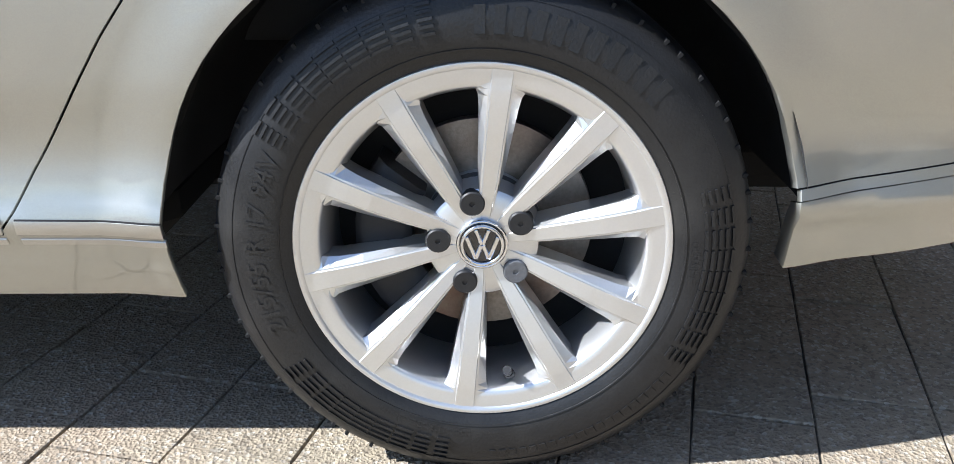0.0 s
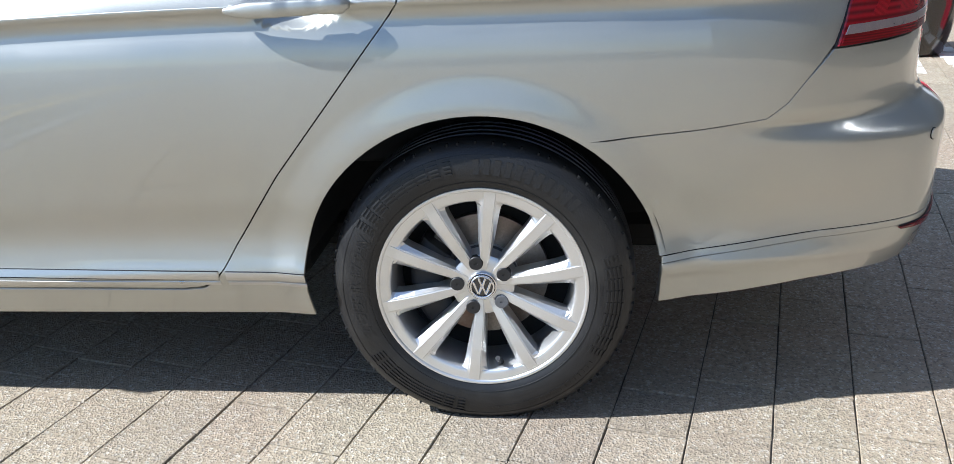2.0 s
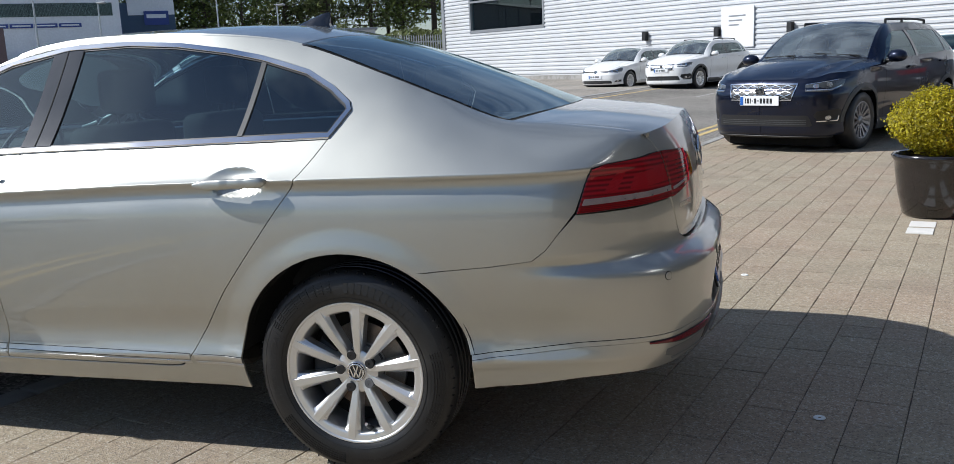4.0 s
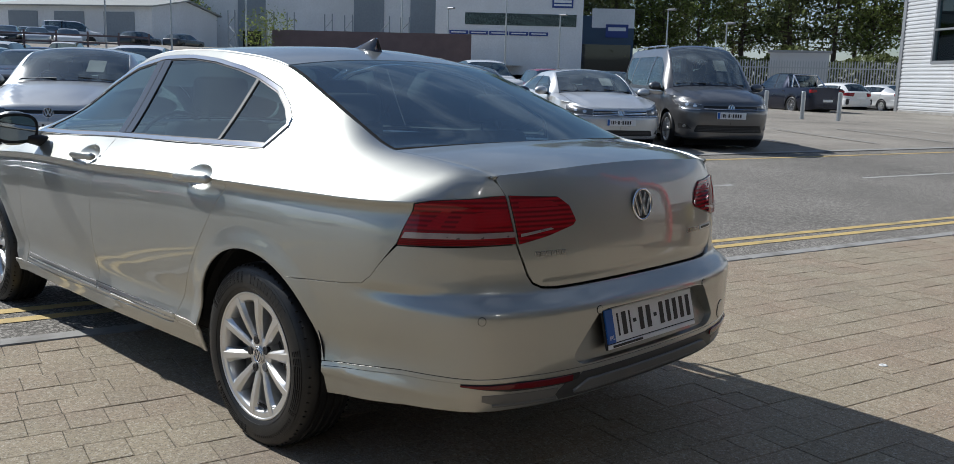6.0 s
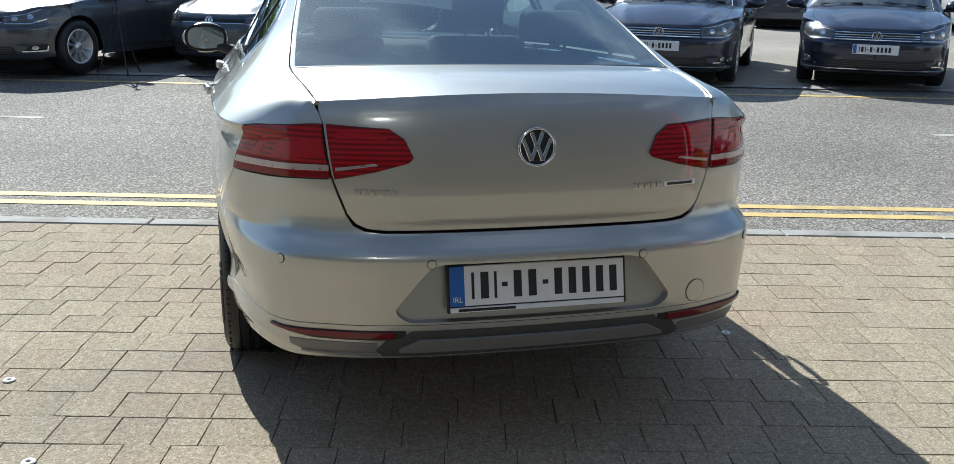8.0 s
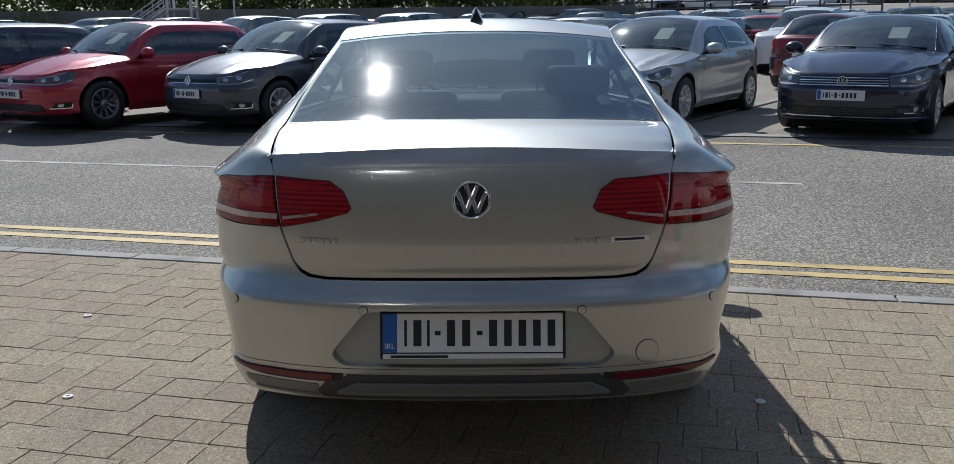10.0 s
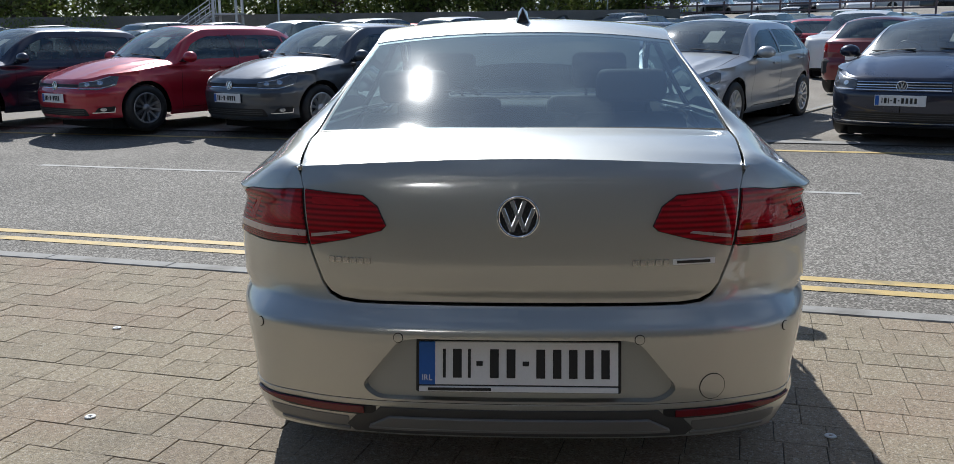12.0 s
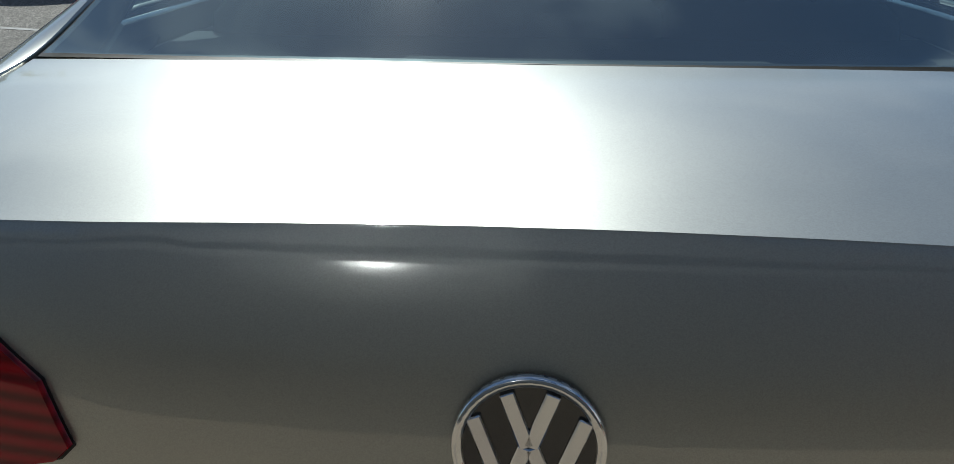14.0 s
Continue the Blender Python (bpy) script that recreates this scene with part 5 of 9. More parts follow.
def simple_wheel(parent, r, rim_mat, spokes=10):
    wh = new("wheel")
    wh.parent = parent
    k = r * 0.66
    v, f = lathe([(k, 0.08), (k + 0.02, 0.105), (r - 0.02, 0.105), (r, 0.08), (r, -0.08), (r - 0.02, -0.105), (k + 0.02, -0.108), (k, -0.098)], 32)
    link_mesh("tyre", v, f, M_RUBBER, wh).data.set_sharp_from_angle(angle=radians(50))
    v, f = lathe([(k + 0.005, -0.096), (k - 0.008, -0.104), (k - 0.022, -0.095), (k - 0.03, 0.02), (0.0, 0.03)], 32)
    rim = link_mesh("rim", v, f, rim_mat, wh)
    v, f = [], []
    for i in range(spokes):
        a = 2 * math.pi * (i + 0.2) / spokes
        u, p = Vector((math.cos(a), 0, math.sin(a))), Vector((-math.sin(a), 0, math.cos(a)))
        b = len(v)
        for rr, w, h in ((0.02, 0.016, -0.07), (k * 0.55, 0.014, -0.085), (k - 0.015, 0.022, -0.099)):
            for t, d in ((-1.3, 0.03), (-1, 0), (1, 0), (1.3, 0.03)):
                v.append(u * rr + p * (w * t) + Vector((0, h + d, 0)))
        f += [(b + 4 * i2 + j, b + 4 * i2 + j + 1, b + 4 * i2 + j + 5, b + 4 * i2 + j + 4) for i2 in range(2) for j in range(3)]
    link_mesh("spokes", v, f, rim_mat, rim, smooth=False)
    v, f = lathe([(0.0, -0.085), (0.05, -0.083), (0.065, -0.06)], 20)
    link_mesh("hub_cap", v, f, rim_mat, rim)
    v, f = lathe([(0.0, 0.01), (0.13, 0.01)], 20)
    link_mesh("brake_disc", v, f, M_CAST, wh)
    return wh


def build_car(kind, paint, label, group="parked cars", rim_mat=None, fine=True, card=True, far=False):
    """A parked car, nose towards +x, its front axle over the origin."""
    L, W, WB, FO, R, BELT, TOP, (X0, X1, X2, X3) = KINDS[kind]
    car = thing({"hatchback": "hatchback_car", "saloon": "parked_saloon", "suv": "suv_car", "van": "van", "pickup": "pickup_truck"}[kind], label, "van" if kind == "van" else "pickup" if kind == "pickup" else "car", group)
    mp = PAINTS[paint]
    top = spline(TOP)
    # rows of stations along the car; the half section at each one
    RA = R + 0.045
    base = np.linspace(0, L, 26 if fine else 16)
    pil = [X0, X0 + 0.05, X1, X1 + 0.03, X2, X2 - 0.03, X3, (X1 + X2) / 2 - 0.03, (X1 + X2) / 2 + 0.06, 0.018, 0.045, 0.08, 0.13, 0.19, 0.26, 0.34, L - 0.02, L - 0.06, L - 0.14]
    for ax in (FO, FO + WB):
        pil += [ax + RA * math.cos(math.pi * i / 14) for i in range(15)] + [ax - RA - 0.014, ax + RA + 0.014]
    xs = sorted(set(np.round(np.concatenate([base, pil]), 3)))
    xs = [x for i, x in enumerate(xs) if i == 0 or x - xs[i - 1] > 0.009]
    wplan = spline([(0, W * 0.60), (0.02, W * 0.70), (0.06, W * 0.79), (0.13, W * 0.87), (0.24, W * 0.935), (0.45, W * 0.98), (0.9, W), (L - 1.0, W), (L - 0.45, W * 0.965), (L - 0.18, W * 0.91), (L - 0.05, W * 0.83), (L, W * 0.70)])
    in_cab = lambda x: smooth(X0 - 0.05, X1, x) * (1 - smooth(X2, X3 + 0.05, x))
    def arch_z(x):
        for ax in (FO, FO + WB):
            if abs(x - ax) < RA:
                return R + math.sqrt(RA**2 - (x - ax) ** 2)
        return 0.0
    def section(x):
        w, zt = float(wplan(x)[0]), float(top(x)[0])
        bump = 1 - min(1, min(x, L - x) / 0.25)
        zl = 0.20 + 0.07 * bump
        za = max(zl, arch_z(x))
        belt = min(BELT - 0.05 + 0.10 * x / L, zt - 0.03)
        c = in_cab(x)
        ye = w * (0.80 * (1 - c) + 0.66 * c)
        ze = zt - (0.025 * (1 - c) + 0.055 * c)
        if belt > ze:
            belt = ze - 0.005
        zm = max((zl + belt) / 2, za + 0.05)
        lip = 0.0 if za <= zl else 1.0
        return [(0, za), (w * (0.90 + 0.098 * lip), za), (w * (0.965 + 0.037 * lip), za + 0.10 - 0.08 * lip), (w, zm), (w * 1.0, max(belt - 0.13, zm + 0.01)), (w * 0.982, belt - 0.09), (w * 0.975, belt - 0.03), (w * 0.93, belt), (ye, ze), (ye * 0.82, (ze + 2 * zt) / 3 - 0.002), (ye * 0.45, zt - 0.006), (0, zt)]
    secs = [section(x) for x in xs]
    n = len(secs[0])
    verts = []
    for x, sc in zip(xs, secs):
        for y, z in sc:
            verts.append((FO - x, y, z))
        for y, z in sc:
            verts.append((FO - x, -y, z))
    groups = {}
    mx = (X1 + X2) / 2
    for i in range(len(xs) - 1):
        xm = (xs[i] + xs[i + 1]) / 2
        for side in (0, 1):
            o = side * n
            for j in range(n - 1):
                q = [i * 2 * n + o + j, i * 2 * n + o + j + 1, (i + 1) * 2 * n + o + j + 1, (i + 1) * 2 * n + o + j]
                if side == 0:
                    q = q[::-1]
                key = "body"
                if j == 0:
                    key = "underside"
                elif j == 7 and mx - 0.03 <= xm <= mx + 0.06:
                    key = "pillar"
                if j == 7 and X0 + 0.28 < xm < X3 - (0.1 if kind != "van" else 0.3) and not (mx - 0.03 < xm < mx + 0.06) and (kind != "pickup" or xm < X2 + 0.05):
                    key = "side_window"
                elif j >= 8 and X0 + 0.02 < xm < X1:
                    key = "windscreen"
                elif j >= 8 and X2 < xm < X3 - 0.02:
                    key = "rear_window"
                groups.setdefault((key, side, xm < mx) if key in ("pillar", "side_window") else (key, 0, 0), []).append(tuple(q))
    fo = tuple(range(n)) + tuple(range(2 * n - 2, n, -1))
    groups[("body", 0, 0)] += [fo, tuple(k + (len(xs) - 1) * 2 * n for k in fo[::-1])]
    objs = {}
    for (key, _, _), fs in groups.items():
        used = sorted({k for f in fs for k in f})
        re = {k: i for i, k in enumerate(used)}
        ob = link_mesh(key, [verts[k] for k in used], [tuple(re[k] for k in f) for f in fs], {"body": mp, "underside": M_INNER, "pillar": M_GLOSSBLACK}.get(key, M_PLAIN_GLASS), car)
        if key in ("body", "underside", "pillar"):
            ob.data.set_sharp_from_angle(angle=radians(38))
        else:
            ob.visible_shadow = False
        objs[key] = ob
    for ax in (0.0, -WB):
        part("wheel_well", box_bm((ax, 0, R + 0.02), (2 * RA + 0.06, 2 * W - 0.46, 2 * RA - 0.16)), M_INNER, car)
    if far:
        for ax in (0.0, -WB):
            for sg in (-1, 1):
                v, f = lathe([(0.0, -0.1), (R * 0.65, -0.1), (R, -0.09), (R, 0.09), (0.0, 0.1)], 12)
                link_mesh("wheel", [(ax + q[0], q[1] + sg * (W - 0.09), q[2] + R) for q in v], f, M_RUBBER, car, smooth=False)
        part("cabin", box_bm((FO - (X1 + X2) / 2, 0, (0.35 + BELT) / 2), (X2 - X1 + 0.9, 2 * W * 0.84, BELT - 0.35)), M_SEAT, car)
        return car
    # dark cabin inside
    part("cabin", box_bm((FO - (X1 + X2) / 2, 0, (0.35 + BELT) / 2), (X2 - X1 + 0.9, 2 * W * 0.84, BELT - 0.35), 0.05), M_SEAT, car)
    if fine:
        for sx in (X1 + 0.35, X2 - 0.35):
            for y in (-0.36, 0.36):
                bm = bmesh.new()
                add_box(bm, (FO - sx, y, BELT + 0.02), (0.14, 0.46, 0.40), bevel=0.05, seg=2)
                add_box(bm, (FO - sx, y, BELT + 0.28), (0.09, 0.24, 0.15), bevel=0.04, seg=2)
                part("seat", bm, M_SEAT, car, smooth=50)
    # wheel arches and wheels
    r = R
    wh = simple_wheel(car, r, rim_mat or M_ALLOY, 10 if fine else 5)
    first = True
    for ax in (0.0, -WB):
        for sg in (-1, 1):
            m = Matrix.Translation((ax, sg * (W - 0.118), r)) @ (Matrix.Rotation(math.pi, 4, "Z") if sg > 0 else Matrix())
            if first:
                wh.matrix_basis = m
                first = False
            else:
                copy_thing(wh, m @ pose(0, 0, 0, 0, 20 * sg + ax * 9, 0))
    zt0 = float(top(0.2)[0])
    nose = FO + 0.004
    hi = {"hatchback": 0.66, "saloon": 0.66, "suv": 0.82, "van": 0.76, "pickup": 0.86}[kind]
    # grille with bars, lower intake, lamps, plate, badge, mirrors
    tab = [(float(wplan(x)[0]), x) for x in np.linspace(0, 0.5, 60)]
    x_of_y = lambda y: float(np.interp(abs(y), [q[0] for q in tab], [q[1] for q in tab]))
    def band(y0, y1, z0, z1, deep, rise=0.0):
        """A strip that follows the bend of the nose."""
        bm = bmesh.new()
        rows = []
        n_ = max(4, int(abs(y1 - y0) / 0.07))
        for i in range(n_ + 1):
            y = y0 + (y1 - y0) * i / n_
            k = (abs(y) / W) ** 2 * rise
            x = FO - x_of_y(y)
            ny = math.copysign(min(1.0, x_of_y(y) / 0.2), y)
            rows.append([bm.verts.new((x + d * (1 - 0.5 * abs(ny)), y + d * ny, z + k)) for d, z in ((-0.03, z0), (deep, z0), (deep, z1), (-0.03, z1))])
        for r0, r1 in zip(rows, rows[1:]):
            for j in range(3):
                bm.faces.new((r0[j], r1[j], r1[j + 1], r0[j + 1]))
        bm.faces.new(rows[0]); bm.faces.new(rows[-1])
        bmesh.ops.recalc_face_normals(bm, faces=bm.faces)
        return bm
    big = kind in ("saloon", "suv")
    g0, g1 = (hi - 0.075, hi + 0.05) if big else (hi - 0.03, hi + 0.035)
    gr = part("grille", band(-0.57 * W, 0.57 * W, g0, g1, 0.004), M_BLACKPL, car, "black grille")
    if fine:
        for k in range(4 if big else 2):
            z = g0 + (g1 - g0) * (k + 0.5) / (4 if big else 2) if big else (g0 + 0.004 if k == 0 else g1 - 0.012)
            part("grille_bar", band(-0.56 * W, 0.56 * W, z - 0.004, z + 0.005, 0.010), M_CHROME if (big or k == 0) else M_BLACKPL, gr)
    part("lower_intake", band(-0.62 * W, 0.62 * W, hi - 0.39, hi - 0.27, 0.006), M_BLACKPL, car)
    if fine:
        part("intake_strip", band(-0.80 * W, 0.80 * W, hi - 0.415, hi - 0.403, 0.010, 0.01), M_CHROME if big or paint == "grey" else M_BLACKPL, car)
        part("bumper_gap", band(-0.86 * W, 0.86 * W, g0 - 0.012, g0 - 0.006, 0.002), M_INNER, car)
    pl = part("number_plate", box_bm((nose + 0.010, 0, hi - 0.18), (0.012, 0.52, 0.11), 0.003), M_PLATE_W, car, "white front number plate")
    if fine:
        part("plate_bar", box_bm((nose + 0.018, 0.02, hi - 0.18), (0.004, 0.36, 0.055)), M_INK, pl)
        part("blue_band", box_bm((nose + 0.018, 0.235, hi - 0.18), (0.004, 0.04, 0.10)), M_PLATE_B, pl)
        badge(car, Matrix.Translation((nose + 0.010, 0, (g0 + g1) / 2 + 0.005)) @ pose(0, 0, 0, 0, 0, 90) @ pose(0, 0, 0, 90), 0.058)
    for sg in (-1, 1):
        def lamp_at(u, z, deep):
            """A point on the bend of the nose: u runs from the grille round to the side."""
            x = 0.40 * max(0.0, u - 0.08) ** 1.5
            y = float(wplan(x)[0]) - (0.05 * (0.08 - u) / 0.08 if u < 0.08 else 0.0)
            sc = section(x)[2:9]
            y = y * float(np.interp(z, [q[1] for q in sc], [q[0] for q in sc])) / sc[1][0]
            k = min(1.0, x / 0.22)
            return FO - x + (1 - 0.75 * k) * deep, sg * (y + (0.3 + 0.7 * k) * deep)
        bm = bmesh.new()
        rings = []
        for i in range(13):
            u = i / 12
            z0 = hi - 0.055 + 0.06 * u**1.6
            z1 = hi + 0.030 + 0.075 * u**0.8 - 0.03 * max(0, u - 0.75) * 4
            ring = []
            for deep, z in ((-0.05, z0), (0.003, z0), (0.008, z0 + 0.012), (0.008, (z0 + z1) / 2), (0.004, z1 - 0.010), (-0.004, z1), (-0.05, z1)):
                x, y = lamp_at(u, z, deep)
                ring.append(bm.verts.new((x, y, z)))
            rings.append(ring)
        for r0, r1 in zip(rings, rings[1:]):
            for j in range(6):
                bm.faces.new((r0[j], r1[j], r1[j + 1], r0[j + 1]))
        bm.faces.new(rings[0]); bm.faces.new(rings[-1])
        bmesh.ops.recalc_face_normals(bm, faces=bm.faces)
        hl = part("headlamp", bm, M_HEAD, car, "clear headlamp with a bright reflector", smooth=50)
        if fine:
            for u in (0.26, 0.60):
                bm = bmesh.new()
                zc = hi + 0.005 + 0.05 * u
                x, y = lamp_at(u, zc, 0.004)
                bmesh.ops.create_uvsphere(bm, u_segments=12, v_segments=8, radius=0.034, matrix=Matrix.Translation((x, y, zc)) @ Matrix.Rotation(sg * 0.9 * u, 4, "Z") @ Matrix.Diagonal((0.35, 1, 1, 1)))
                part("lamp_reflector", bm, M_CHROME, hl, smooth=50)
        if fine:
            fog = part("fog_lamp", band(sg * 0.66 * W, sg * 0.90 * W, hi - 0.375, hi - 0.29, 0.006), M_BLACKPL, car)
            part("fog_lamp_strip", band(sg * 0.64 * W, sg * 0.91 * W, hi - 0.388, hi - 0.374, 0.012), M_CHROME, fog)
            bm = bmesh.new()
            add_box(bm, (FO - X0 + 0.03, sg * 0.30, float(top(X0)[0]) + 0.012), (0.02, 0.50, 0.012))
            part("wiper", bm, M_BLACKPL, car)
        bm = bmesh.new()
        add_box(bm, (FO - L + 0.12, sg * W * 0.76, BELT - 0.10), (0.18, 0.30 if kind != "van" else 0.16, 0.15 if kind != "van" else 0.4), bevel=0.04, seg=2)
        part("rear_lamp", bm, M_RED, car, smooth=50)
        bm = bmesh.new()
        bmesh.ops.create_uvsphere(bm, u_segments=12, v_segments=8, radius=1, matrix=Matrix.Translation((FO - X0 - 0.55, sg * (W + 0.085), BELT + 0.06)) @ Matrix.Diagonal((0.07, 0.11, 0.075, 1)))
        add_tube(bm, (FO - X0 - 0.55, sg * (W - 0.08), BELT), (FO - X0 - 0.55, sg * (W + 0.06), BELT + 0.03), 0.02, seg=6)
        part("door_mirror", bm, mp, car, smooth=50)
        if fine:
            for hx in ((X1 + X2) / 2 - 0.25, (X1 + X2) / 2 + 0.75):
                if hx < X2 + 0.25:
                    part("door_handle", box_bm((FO - hx, sg * (W + 0.012), BELT - 0.10), (0.20, 0.03, 0.028), 0.01), mp, car)
            bm = bmesh.new()
            for dx in (mx - 0.05, X1 - 0.5):
                add_box(bm, (FO - dx, sg * (W + 0.0015), 0.62), (0.007, 0.006, 0.62))
            tagged(part("door_gap", bm, M_INNER, car), kind="stuff")
    part("rear_plate", box_bm((FO - L - 0.004, 0, 0.62), (0.012, 0.52, 0.11), 0.003), M_PLATE_W, car)
    if card and fine:
        bm = bmesh.new()
        cz = (float(top(X0 + 0.42)[0]) - 0.06)
        add_box(bm, (0, 0, 0), (0.004, 0.28, 0.24), Matrix.Translation((FO - X0 - 0.50, 0.28, cz)) @ pose(0, 0, 0, 0, -56, 0))
        part("price_card", bm, M_PAPER, car, "white sheet behind the windscreen")
    if kind == "van":
        for sg in (-1, 1):
            bm = bmesh.new()
            add_tube(bm, (FO - X1 - 0.3, sg * 0.56, 1.845), (FO - X2 + 0.2, sg * 0.56, 1.845), 0.018, seg=8)
            for q in (X1 + 0.3, (X1 + X2) / 2, X2 - 0.2):
                add_tube(bm, (FO - q, sg * 0.56, 1.76), (FO - q, sg * 0.56, 1.845), 0.014, seg=6)
            part("roof_rail", bm, M_SATIN, car, smooth=50)
    if kind == "pickup":
        bm = bmesh.new()
        for sg in (-1, 1):
            add_tube(bm, (FO - 3.65, sg * 0.70, 1.15), (FO - 3.62, sg * 0.62, 1.72), 0.035, seg=8)
            add_tube(bm, (FO - 3.62, sg * 0.62, 1.72), (FO - 4.2, sg * 0.70, 1.18), 0.03, seg=8)
        add_tube(bm, (FO - 3.62, -0.62, 1.72), (FO - 3.62, 0.62, 1.72), 0.035, seg=8)
        part("roll_bar", bm, M_CHROME, car, "chrome roll bar over the load bed", smooth=50)
    return car


# the parked cars near by: a shape worked out from a few true sizes, then cut into panels
SHAPES = {
    # length, half width, wheelbase, front overhang, wheel radius; belt height in front and behind; bonnet height at the nose and the cowl;
    # foot of the windscreen pillar, roof's front edge, roof's rear edge, foot of the rear window; rail height, roof height; foot of the rear window's height
    "hatchback": dict(L=4.26, W=0.895, WB=2.63, FO=0.85, R=0.318, belt=(0.895, 0.975), nose=0.735, cowl=0.965, xs=(1.28, 1.93, 3.55, 4.10), rail=1.375, roof=1.452, tail=0.985,
                      grille=(0.50, 0.602, 0.662), bars=2, lamp=(0.51, 1.10, 0.592, 0.640, 0.680, 0.765), doors=(1.42, 2.42, 3.42)),
    "saloon": dict(L=4.79, W=0.915, WB=2.75, FO=0.92, R=0.325, belt=(0.905, 0.985), nose=0.745, cowl=0.965, xs=(1.42, 2.12, 3.50, 4.28), rail=1.345, roof=1.425, tail=1.085,
                   grille=(0.50, 0.588, 0.688), bars=4, lamp=(0.51, 1.16, 0.584, 0.636, 0.704, 0.778), doors=(1.60, 2.66, 3.62)),
    "suv": dict(L=4.37, W=0.92, WB=2.63, FO=0.87, R=0.352, belt=(1.02, 1.10), nose=0.90, cowl=1.10, xs=(1.30, 1.95, 3.65, 4.17), rail=1.525, roof=1.60, tail=1.13,
                grille=(0.47, 0.645, 0.835), bars=7, lamp=(0.56, 1.12, 0.745, 0.790, 0.830, 0.880), doors=(1.46, 2.46, 3.48)),
    "van": dict(L=4.41, W=0.895, WB=2.68, FO=0.88, R=0.318, belt=(1.00, 1.06), nose=0.865, cowl=1.085, xs=(1.06, 1.76, 4.12, 4.36), rail=1.80, roof=1.885, tail=1.08,
                grille=(0.50, 0.705, 0.768), bars=2, lamp=(0.53, 1.08, 0.690, 0.745, 0.790, 0.880), doors=(1.22, 2.22, 3.30))}
M_SCREEN = glass("clear_windscreen_glass", (0.55, 0.64, 0.63), 2.5, haze=0.12)
M_SIDEGLASS = glass("clear_side_glass", (0.50, 0.60, 0.60), 1.9, haze=0.03)
M_LAMP_IN = mat("bright_lamp_bowl", (0.62, 0.64, 0.66), 0.22, 0.9, 0.15, 40, 300, coat=1.0)
M_HEAD_DARK = mat("dark_lamp_housing", (0.10, 0.105, 0.11), 0.3, 0.3, 0.15, 40, 300, coat=1.0)
M_CARD = mat("dull_white_sheet", (0.42, 0.44, 0.44), 0.7, 0, 0.08, 10, 100)
M_DASH = mat("grey_dashboard", (0.10, 0.10, 0.098), 0.7, 0, 0.15, 16, 300, 0.2)


